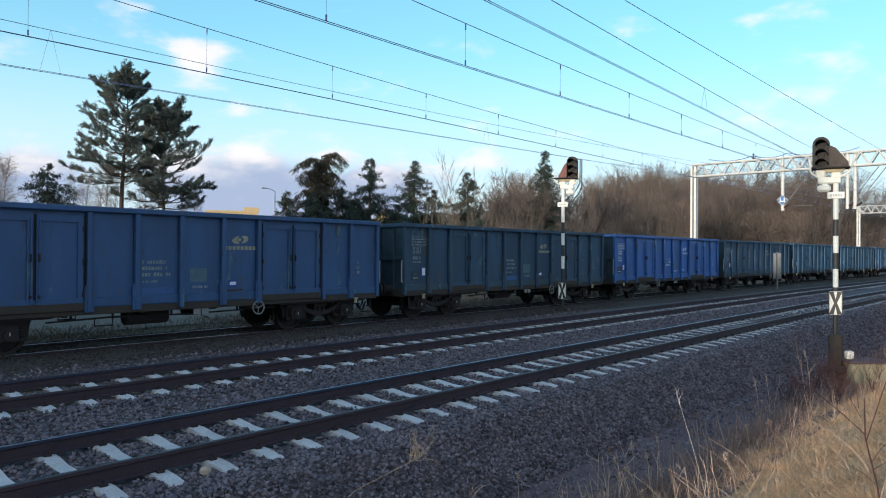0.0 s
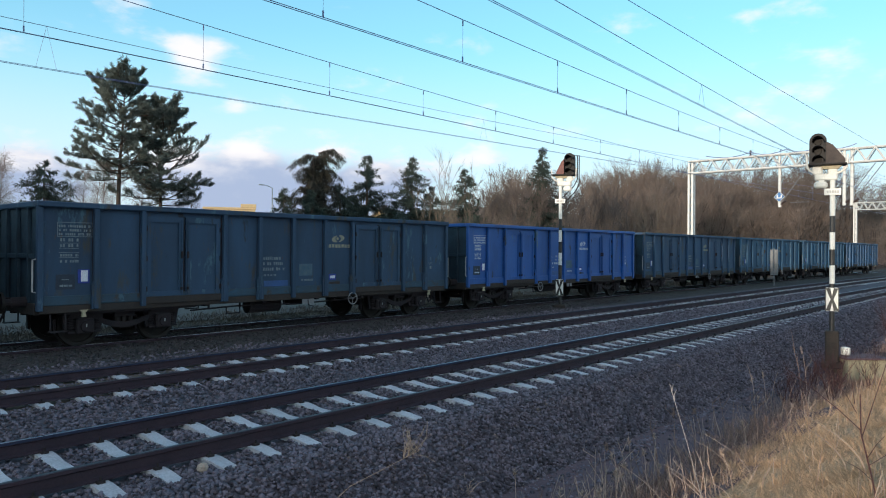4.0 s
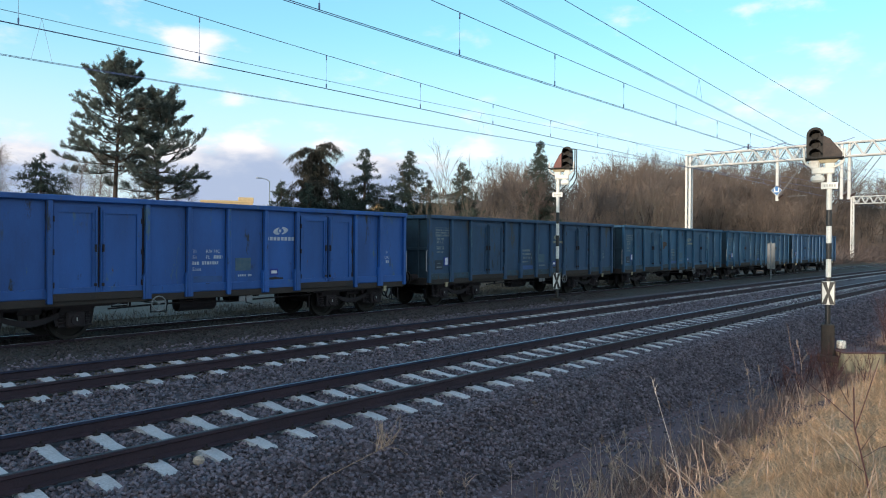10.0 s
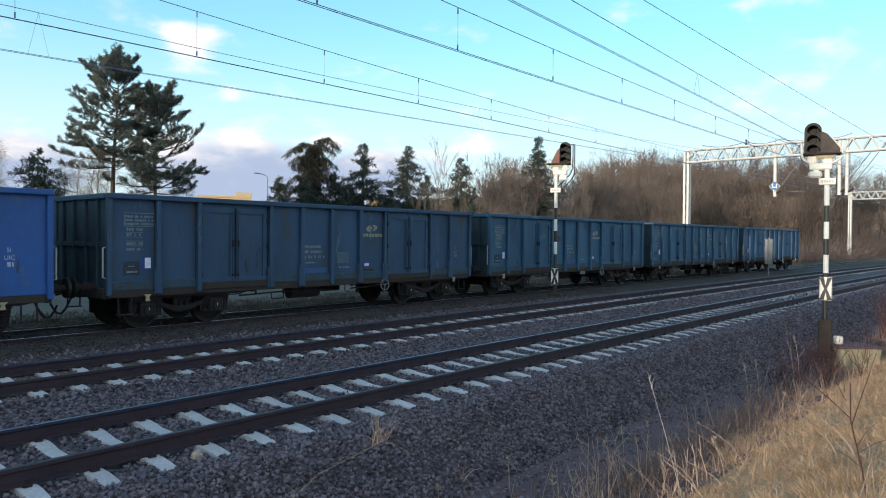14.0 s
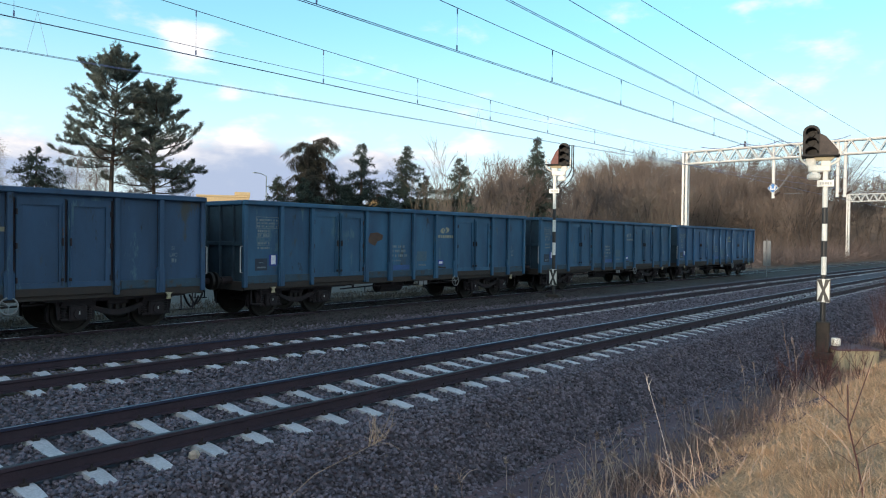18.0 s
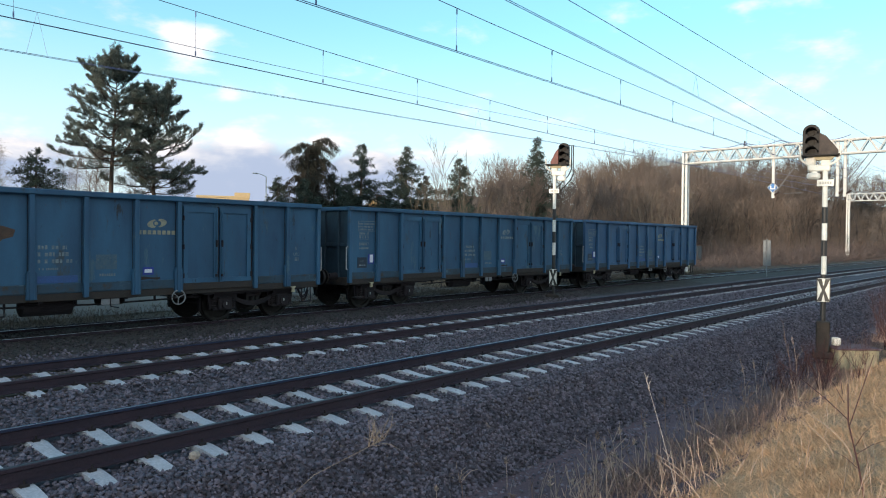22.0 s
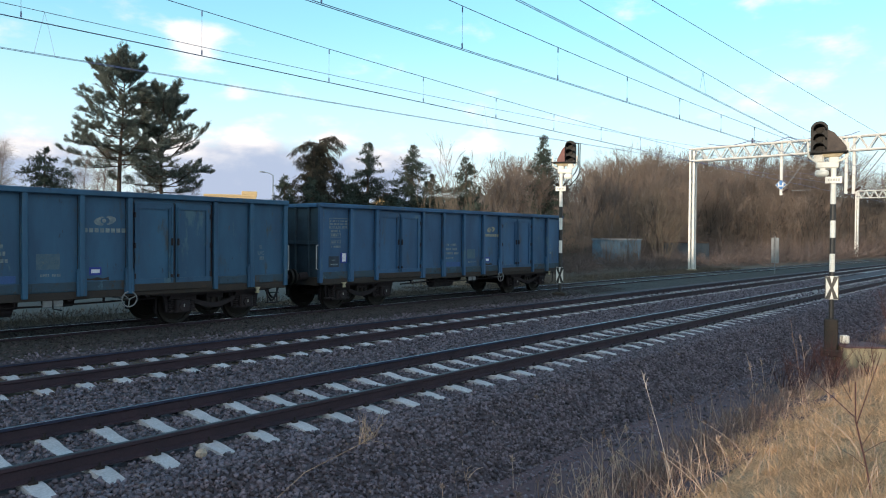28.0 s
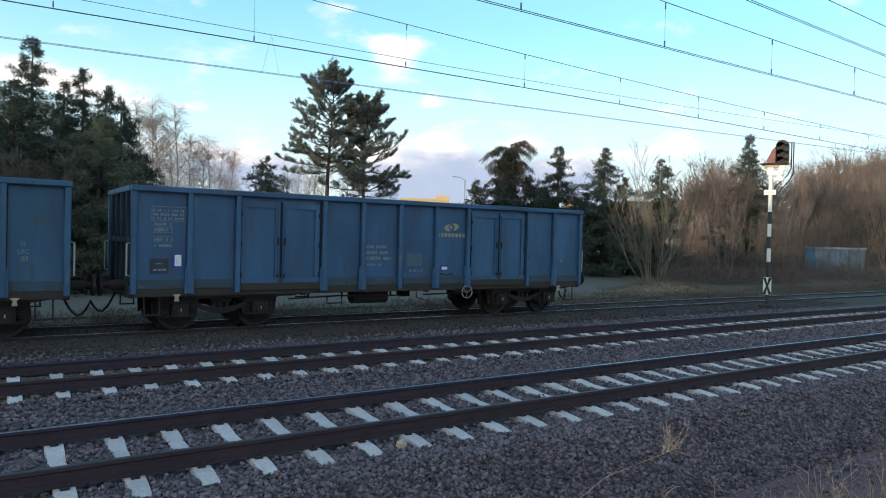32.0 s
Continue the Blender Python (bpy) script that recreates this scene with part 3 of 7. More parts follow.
def lay_track(name, l0, z0, top, label, sleepers):
    track = thing(name, Matrix.Identity(4), label, "track", kind="structure")
    for sd in (-1, 1):
        l = l0 + sd * 0.7535
        rail = part("rail", Geo().sweep(rail_profile(l, z0), RAIL_S), M_RAIL, track)
        # the wheels polish the head's inner half
        c, w = l - sd * 0.008, 0.022
        part("running_surface", Geo().sweep([(c - w, z0 - 0.004), (c + w, z0 - 0.004), (c + w - 0.003, z0 + 0.001), (c - w + 0.003, z0 + 0.001)], RAIL_S), top if sd > 0 or not sleepers else M_RAILTOP_OLD, rail, "polished rail head")
        # strip on the flank facing the viewpoint, with the sky's sheen as blue colour
        if sd > 0 and sleepers:
            part("head_flank", Geo().sweep([(l - 0.0385, z0 - 0.032), (l - 0.0350, z0 - 0.032), (l - 0.0350, z0 - 0.004), (l - 0.0385, z0 - 0.006)], RAIL_S), M_FLANK, rail, "worn flank of the rail head, tinted blue for sky sheen")
    if not sleepers:
        return track
    # concrete sleeper: tapered top, lower waist in the middle
    g = Geo()
    secs = []
    for y, w, top_z in ((-1.28, 0.074, -0.036), (-1.25, 0.082, -0.026), (-1.05, 0.088, -0.006), (-0.92, 0.090, 0.002), (-0.58, 0.090, 0.003), (-0.44, 0.088, -0.010), (-0.28, 0.083, -0.030), (0, 0.081, -0.034), (0.28, 0.083, -0.030), (0.44, 0.088, -0.010), (0.58, 0.090, 0.003), (0.92, 0.090, 0.002), (1.05, 0.088, -0.006), (1.25, 0.082, -0.026), (1.28, 0.074, -0.036)):
        secs.append([(-w - 0.02, y, -0.16), (w + 0.02, y, -0.16), (w, y, top_z), (-w, y, top_z)])
    vs = [p for q in secs for p in q]
    fs = [(k * 4 + i, k * 4 + (i + 1) % 4, k * 4 + 4 + (i + 1) % 4, k * 4 + 4 + i) for k in range(len(secs) - 1) for i in range(4)] + [(3, 2, 1, 0), tuple(range(len(vs) - 4, len(vs)))]
    g.add(vs, fs)
    sleeper = g.mesh("sleeper", M_SLEEPER)
    clips = Geo()
    for sd in (-1, 1):
        for e in (-1, 1):
            y = sd * 0.7535 + e * 0.105
            clips.box(-0.040, 0.040, y - 0.030, y + 0.030, -0.01, 0.03, 0.008)
            clips.tube((0, y, 0.02), (0, y, 0.07), 0.014, 0.012, 6)
    clip = clips.mesh("rail_clip", M_CLIP)
    rest = Geo()
    rnd = random.Random(5)
    for i in range(-50, 300):
        s = sleepers + i * 0.6
        m = on_line(s + rnd.uniform(-0.012, 0.012), l0 + rnd.uniform(-0.015, 0.015), z0 - 0.178 + rnd.uniform(-0.006, 0.004)) @ Matrix.Rotation(SKEW + rnd.uniform(-0.012, 0.012), 4, "Z")
        if -6 < s < 78:
            ob = part("sleeper", sleeper, M_SLEEPER, track, m=m)
            if s < 40:
                part("rail_clip", clip, M_CLIP, ob)
        else:
            rest.add([tuple(m @ Vector(p)) for p in vs], fs)
    tagged(part("sleeper_run", rest, M_SLEEPER, track), kind="stuff")
    return track


lay_track("track_1", TRACK_L[0], 0.0, M_RAILTOP, "main line track with pale concrete sleepers and rusty rails", 0.125)
lay_track("track_2", TRACK_L[1], -0.025, M_RAILTOP_OLD, "second main line track with concrete sleepers half in ballast", -0.04)
lay_track("track_3", TRACK_L[2], -0.024, M_RAILTOP, "siding track with rusty rails sunk in oily gravel", 0)

# ---- open wagons ----
STAKES = (5.34, 4.3, 2.14, 1.1, -0.02, -1.1, -2.15, -4.25, -5.3)
LEAVES = ((4.17, 3.26), (3.20, 2.27), (-2.27, -3.20), (-3.26, -4.17))


def build_wagon():
    w = thing("open_wagon", Matrix.Identity(4), "four-axle open freight wagon with ribbed steel sides", "wagon", "wagons of the train")
    paint = PAINT["steel"]
    for sd in (-1, 1):
        y = sd * 1.40
        g = Geo().box(-6.44, 6.44, min(y, y - sd * 0.04), max(y, y - sd * 0.04), 0.98, 3.06)
        side = part("side_panel", g, paint, w)
        # pressed sill strip below the panels
        part("lower_strip", Geo().box(-6.44, 6.44, min(y, y + sd * 0.035), max(y, y + sd * 0.035), 0.965, 1.17, 0.01), paint, side)
        for x0, x1 in ((4.42, 5.22), (0.12, 0.98), (-0.98, -0.14), (-2.04, -1.22), (-5.18, -4.38)):
            part("lower_panel", Geo().box(x0, x1, *sorted((y + sd * 0.03, y + sd * 0.044)), 0.99, 1.15, 0.004), paint, side)
        for x in STAKES:
            q = Geo()
            a, b = sorted((y, y + sd * 0.115))
            q.box(x - 0.055, x + 0.055, a, b, 0.86, 3.05, 0.012)
            if x in (STAKES[0], STAKES[2], STAKES[3], STAKES[5], STAKES[6], STAKES[8]):
                a2, b2 = sorted((y, y + sd * 0.09))
                q.slab([(x - 0.10, 0.86), (x + 0.10, 0.86), (x + 0.10, 1.38), (x + 0.056, 1.46), (x - 0.056, 1.46), (x - 0.10, 1.38)], "xz", a2, b2)
            part("stake", q, paint, side)
            # dark strips stand for dirt and for the shadow edges of the stake
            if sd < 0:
                part("grime_seam", Geo().box(x - 0.066, x - 0.05, y - 0.008, y, 1.16, 3.04).box(x + 0.05, x + 0.078, y - 0.008, y, 1.16, 3.04), M_GRIME, side, "dark line of dirt and painted shadow along the stake")
        for x in (-6.43, 6.43):
            a, b = sorted((y - sd * 0.03, y + sd * 0.09))
            part("corner_post", Geo().box(x - 0.06, x + 0.06, a, b, 0.86, 3.05, 0.015), paint, side)
        for x1, x0 in LEAVES:
            d = Geo()
            d.box(x0 + 0.01, x1 - 0.01, min(y, y + sd * 0.02), max(y, y + sd * 0.02), 1.08, 2.92)
            door = part("door", d, paint, w)
            ring, f = Geo(), 0.115
            loop = [[(x0, 1.07), (x1, 1.07), (x1, 2.93), (x0, 2.93)], [(x0 + f, 1.18), (x1 - f, 1.18), (x1 - f, 2.80), (x0 + f, 2.80)]]
            ring.add([(p, yy, q) for yy in (y, y + sd * 0.055) for lp in loop for p, q in lp],
                     [(8 + i, 8 + (i + 1) % 4, 12 + (i + 1) % 4, 12 + i) for i in range(4)] + [(i, (i + 1) % 4, 8 + (i + 1) % 4, 8 + i) for i in range(4)] + [(4 + i, 12 + i, 12 + (i + 1) % 4, 4 + (i + 1) % 4) for i in range(4)])
            part("door_frame", ring, paint, door)
            edge = x0 if (x0, x1) in ((3.20, 4.17), (3.26, 4.17), (-3.20, -2.27)) else x1
            outer = x1 if edge == x0 else x0
            for z in (1.25, 1.95, 2.65):
                part("hinge", Geo().tube((outer, y + sd * 0.06, z - 0.06), (outer, y + sd * 0.06, z + 0.06), 0.025, None, 6), M_GRIME, door)
            l = Geo()
            lx = edge + (0.05 if edge == x0 else -0.05)
            l.tube((lx, y + sd * 0.075, 1.10), (lx, y + sd * 0.075, 2.86), 0.016, None, 6)
            part("handle", Geo().box(lx - 0.018, lx + 0.018, *sorted((y + sd * 0.05, y + sd * 0.11)), 1.95, 2.12, 0.008), M_GRIME, door, "dark worn door handle")
            part("catch", Geo().box(lx - 0.025, lx + 0.025, *sorted((y + sd * 0.05, y + sd * 0.10)), 1.20, 1.27, 0.01), M_GRIME, door)
            part("latch", l, paint, door)
        # strips over the door joints: grime, with the gap's shadow in the dark colour
        for x in (3.23, -3.23, 4.205, 2.235, -2.235, -4.205):
            part("door_gap", Geo().box(x - 0.022, x + 0.022, *sorted((y, y + sd * 0.012)), 1.06, 2.95), M_GRIME, side, "dark door joint of grime and painted gap shadow")
        a, b = sorted((sd * 1.36, sd * 1.53))
        part("top_rail", Geo().box(-6.5, 6.5, a, b, 3.03, 3.155, 0.02), paint, w)
        # side sill with rusty lower flange under the doors
        a, b = sorted((sd * 1.36, sd * 1.425))
        sill = part("side_sill", Geo().box(-6.44, 6.44, a, b, 0.80, 0.97, 0.01), M_RUSTY, w)
        for x1, x0 in ((4.2, 2.24), (-2.24, -4.2)):
            a, b = sorted((sd * 1.40, sd * 1.475))
            part("door_threshold", Geo().box(x0, x1, a, b, 0.90, 1.065, 0.01), M_RUSTY, sill)
        a, b = sorted((sd * 0.28, sd * 0.36))
        part("centre_sill", Geo().box(-6.4, 6.4, a, b, 0.72, 1.0), M_GRIME, w)
        # cream jacking brackets
        for x in (5.55, -5.55):
            a, b = sorted((sd * 1.42, sd * 1.47))
            part("jacking_bracket", Geo().slab([(x - 0.085, 0.85), (x + 0.085, 0.85), (x + 0.03, 0.79), (x + 0.05, 0.70), (x - 0.05, 0.70), (x - 0.03, 0.79)], "xz", a, b), M_YELLOWISH, w, "cream painted bracket")
    part("floor", Geo().box(-6.42, 6.42, -1.36, 1.36, 0.99, 1.05), M_RUSTY, w)
    for e in (-1, 1):
        xa, xb = sorted((e * 6.38, e * 6.43))
        # end wall, stakes and rib take the colour darkened for shade
        end = part("end_wall", Geo().box(xa, xb, -1.36, 1.36, 1.0, 3.06), M_ENDSHADE, w, "end wall with the shade between wagons in its colour")
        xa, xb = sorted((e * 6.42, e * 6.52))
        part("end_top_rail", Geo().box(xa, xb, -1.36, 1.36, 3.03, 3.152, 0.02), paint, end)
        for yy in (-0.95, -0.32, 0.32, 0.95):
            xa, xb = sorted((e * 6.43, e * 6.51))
            part("end_stake", Geo().box(xa, xb, yy - 0.035, yy + 0.035, 0.98, 3.04, 0.012), M_ENDSHADE, end)
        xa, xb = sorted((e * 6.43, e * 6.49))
        part("end_rib", Geo().box(xa, xb, -1.34, 1.34, 1.95, 2.06, 0.01), M_ENDSHADE, end)
        xa, xb = sorted((e * 6.36, e * 6.5))
        beam = part("headstock", Geo().box(xa, xb, -1.36, 1.36, 0.78, 1.02, 0.01), M_RUSTY, w, "rusty headstock")
        for yy in (-0.875, 0.875):
            q = Geo().tube((e * 6.5, yy, 1.04), (e * 6.80, yy, 1.04), 0.115, 0.105, 12)
            q.tube((e * 6.80, yy, 1.04), (e * 6.95, yy, 1.04), 0.075, None, 12)
            buf = part("buffer", q, M_GRIME, w)
            part("buffer_head", Geo().tube((e * 6.945, yy, 1.04), (e * 7.005, yy, 1.04), 0.22, 0.235, 18), M_WHEEL, buf)
        hook = Geo().box(min(e * 6.5, e * 6.78), max(e * 6.5, e * 6.78), -0.04, 0.04, 0.97, 1.09, 0.01)
        hook.path([(e * 6.74, 0, 1.0), (e * 6.86, 0.03, 0.86), (e * 7.0, 0, 0.84)], 0.028)
        part("coupling_hook", hook, M_GRIME, w)
        for yy in (-0.45 * e,):
            pts = [(e * 6.46, yy, 0.80)] + [(e * (6.46 + 0.55 * u), yy * (1 - 0.35 * u), 0.80 - 0.42 * math.sin(math.pi * min(1, u * 0.9)) - 0.05 * u) for u in (0.15, 0.3, 0.5, 0.7, 0.85, 1.0)]
            part("brake_hose", Geo().path(pts, 0.026, 6), M_GRIME, w)
        # grab rail and shunter's step on the near corner
        for sd in (-1, 1):
            gr = Geo().path([(e * 6.47, sd * 1.40, 1.25), (e * 6.56, sd * 1.42, 1.27), (e * 6.56, sd * 1.42, 1.93), (e * 6.47, sd * 1.40, 1.95)], 0.018, 6)
            part("grab_rail", gr, M_GRAB, w, "pale grab rail")
            st = Geo().path([(e * 6.2, sd * 1.38, 0.82), (e * 6.2, sd * 1.40, 0.42)], 0.018).path([(e * 5.9, sd * 1.38, 0.82), (e * 5.9, sd * 1.40, 0.42)], 0.018)
            st.box(min(e * 5.88, e * 6.22), max(e * 5.88, e * 6.22), min(sd * 1.30, sd * 1.46), max(sd * 1.30, sd * 1.46), 0.40, 0.425)
            part("foot_step", st, M_GRIME, w)
        build_bogie(w, e * 4.5)
    # brake gear, air tank and cylinder between the bogies
    part("air_tank", Geo().tube((-1.1, -0.85, 0.66), (-0.1, -0.85, 0.66), 0.20, None, 14).tube((-1.14, -0.85, 0.66), (-1.1, -0.85, 0.66), 0.12, 0.20, 14).tube((-0.1, -0.85, 0.66), (-0.06, -0.85, 0.66), 0.20, 0.12, 14), M_GRIME, w)
    part("brake_cylinder", Geo().tube((0.9, 0.1, 0.70), (1.5, 0.1, 0.70), 0.19, 0.19, 12).tube((1.5, 0.1, 0.7), (1.9, 0.1, 0.7), 0.05, 0.04, 8), M_GRIME, w)
    for y in (-1.15, 0.9):
        rod = Geo()
        rod.path([(-2.9, y, 0.66), (-1.6, y, 0.70), (0.4, y, 0.66), (2.9, y, 0.70)], 0.022)
        for x in (-2.4, -1.5, -0.1, 0.6, 1.7, 2.5):
            rod.box(x - 0.02, x + 0.02, y - 0.02, y + 0.02, 0.66, 0.98)
        rod.path([(-1.9, y, 0.70), (-1.9, y, 0.52), (-1.5, y, 0.52), (-1.5, y, 0.70)], 0.018)
        part("brake_rod", rod, M_GRIME, w)
    for sd in (-1, 1):
        for e in (-1, 1):
            part("sole_bar", Geo().slab([(e * 2.5, 0.84), (e * 2.9, 0.75), (e * 5.9, 0.75), (e * 6.36, 0.84)], "xz", *sorted((sd * 1.18, sd * 1.34))), M_GRIME, w)
    part("valve_chest", Geo().box(-0.25, 0.15, -0.6, -0.2, 0.58, 0.92, 0.03), M_GRIME, w)
    part("change_lever", Geo().path([(0.55, -1.36, 0.90), (0.55, -1.40, 0.62), (0.72, -1.42, 0.58)], 0.016), M_GRIME, w)
    part("lever_plate", Geo().box(0.35, 0.75, -1.385, -1.37, 0.66, 0.80), M_GREYBOARD, w, "small pale brake plate")
    for x in (-2.6, -0.9, 0.9, 2.6):
        part("cross_beam", Geo().box(x - 0.05, x + 0.05, -1.38, 1.38, 0.76, 0.98), M_GRIME, w)
    wheel = Geo()
    ring = [(2.12 + 0.17 * math.cos(a), -1.50, 0.74 + 0.17 * math.sin(a)) for a in [2 * math.pi * i / 20 for i in range(21)]]
    wheel.path(ring, 0.016, 6)
    for a in (0.4, 0.4 + 2.09, 0.4 + 4.19):
        wheel.tube((2.12, -1.50, 0.74), (2.12 + 0.17 * math.cos(a), -1.50, 0.74 + 0.17 * math.sin(a)), 0.012, None, 5)
    wheel.tube((2.12, -1.52, 0.74), (2.12, -0.6, 0.74), 0.02, None, 6)
    part("hand_brake_wheel", wheel, M_GREYBOARD, w, "grey hand brake wheel")
    return w


def build_bogie(w, x):
    bogie = part("bogie", Geo().box(-0.14, 0.14, -1.0, 1.0, 0.50, 0.72, 0.02), M_GRIME, w, "black grimy two-axle bogie", pose(x, 0, 0))
    for sd in (-1, 1):
        y0, y1 = sorted((sd * 0.97, sd * 1.07))
        top = Geo().slab([(-1.36, 0.70), (-1.28, 0.80), (1.28, 0.80), (1.36, 0.70), (0.70, 0.70), (-0.70, 0.70)], "xz", y0, y1)
        part("side_frame", top, M_GRIME, bogie)
        # bow-shaped lower member with the bolster springs in its middle
        up = [(-0.72 + 1.44 * i / 12, 0.70 - 0.20 * math.sin(math.pi * i / 12)) for i in range(13)]
        low = [(x, z - 0.085 - 0.05 * math.cos(math.pi * x / 1.44)) for x, z in up]
        part("bow_frame", Geo().slab(up + low[::-1], "xz", *sorted((sd * 0.98, sd * 1.10))), M_GRIME, bogie)
        part("bolster_end", Geo().box(-0.24, 0.24, *sorted((sd * 0.9, sd * 1.12)), 0.62, 0.74, 0.02), M_GRIME, bogie)
        for dx in (-0.16, 0.0, 0.16):
            part("bolster_spring", Geo().tube((dx, sd * 1.03, 0.46), (dx, sd * 1.03, 0.64), 0.055, None, 8), M_WHEEL, bogie)
        for ax in (-0.9, 0.9):
            for e in (-1, 1):
                part("axle_guard", Geo().slab([(ax + e * 0.20, 0.72), (ax + e * 0.44, 0.72), (ax + e * 0.38, 0.34), (ax + e * 0.22, 0.28)], "xz", *sorted((sd * 0.98, sd * 1.05))), M_GRIME, bogie)
        for ax in (-0.9, 0.9):
            q = Geo().box(ax - 0.19, ax + 0.19, *sorted((sd * 0.98, sd * 1.20)), 0.30, 0.64, 0.03)
            q.slab([(ax - 0.36, 0.64), (ax + 0.36, 0.64), (ax + 0.28, 0.80), (ax - 0.28, 0.80)], "xz", *sorted((sd * 0.96, sd * 1.16)))
            q.tube((ax, sd * 1.20, 0.46), (ax, sd * 1.235, 0.46), 0.12, 0.11, 12)
            part("axle_box", q, M_GRIME, bogie)
            part("hub_mark", Geo().box(ax - 0.012, ax + 0.012, *sorted((sd * 1.235, sd * 1.242)), 0.45, 0.52), M_GRAB, bogie, "small pale paint mark")
            for dx in (-0.26, 0.26):
                sp = Geo()
                for k in range(5):
                    sp.tube((ax + dx, sd * 1.06, 0.36 + k * 0.055), (ax + dx, sd * 1.06, 0.385 + k * 0.055), 0.075, None, 10)
                sp.box(ax + dx - 0.09, ax + dx + 0.09, *sorted((sd * 0.97, sd * 1.15)), 0.32, 0.355)
                part("coil_spring", sp, M_GRIME, bogie)
            part("brake_shoe", Geo().slab([(ax - 0.52, 0.30), (ax - 0.47, 0.28), (ax - 0.475, 0.62), (ax - 0.53, 0.62)], "xz", sd * 0.75 - 0.05, sd * 0.75 + 0.05), M_GRIME, bogie)
        part("side_bearer", Geo().box(-0.10, 0.10, *sorted((sd * 0.7, sd * 0.95)), 0.70, 0.86), M_GRIME, bogie)
    for ax in (-0.9, 0.9):
        axle = part("wheelset", Geo().tube((0, -1.12, 0), (0, 1.12, 0), 0.08, None, 10), M_GRIME, w, m=pose(x + ax, 0, 0.46))
        for sd in (-1, 1):
            g = Geo()
            prof = [(0.10, 0.05), (0.10, -0.06), (0.16, -0.05), (0.37, -0.03), (0.38, -0.07), (0.485, -0.07), (0.485, -0.045), (0.462, -0.035), (0.456, 0.065), (0.38, 0.065), (0.37, 0.02), (0.16, 0.05)]
            n, seg = len(prof), 28
            vs = [(r * math.cos(2 * math.pi * k / seg), sd * (0.75 + b), r * math.sin(2 * math.pi * k / seg)) for k in range(seg) for r, b in prof]
            fs = [(k * n + i, k * n + (i + 1) % n, ((k + 1) % seg) * n + (i + 1) % n, ((k + 1) % seg) * n + i) for k in range(seg) for i in range(n)]
            g.add(vs, fs)
            part("wheel", g, M_WHEEL, axle)


def letters(name, lines, x, z, size, material, parent, label):
    """Painted words on the side panel, one mesh: lines of (text, offset along, offset down)."""
    verts, faces = [], []
    for words, dx, dz in lines:
        curve = bpy.data.curves.new(name, "FONT")
        curve.body, curve.size, curve.extrude = words, size, 0.0
        ob = bpy.data.objects.new(name, curve)
        me = bpy.data.meshes.new_from_object(ob)
        n = len(verts)
        verts += [(x + dx + v.co.x, -1.405, z - dz + v.co.y) for v in me.vertices]
        faces += [tuple(n + i for i in p.vertices) for p in me.polygons]
        bpy.data.objects.remove(ob)
        bpy.data.curves.remove(curve)
        bpy.data.meshes.remove(me)
    g = Geo()
    g.add(verts, faces)
    return tagged(part(name, g, material, parent, label), kind="stuff")


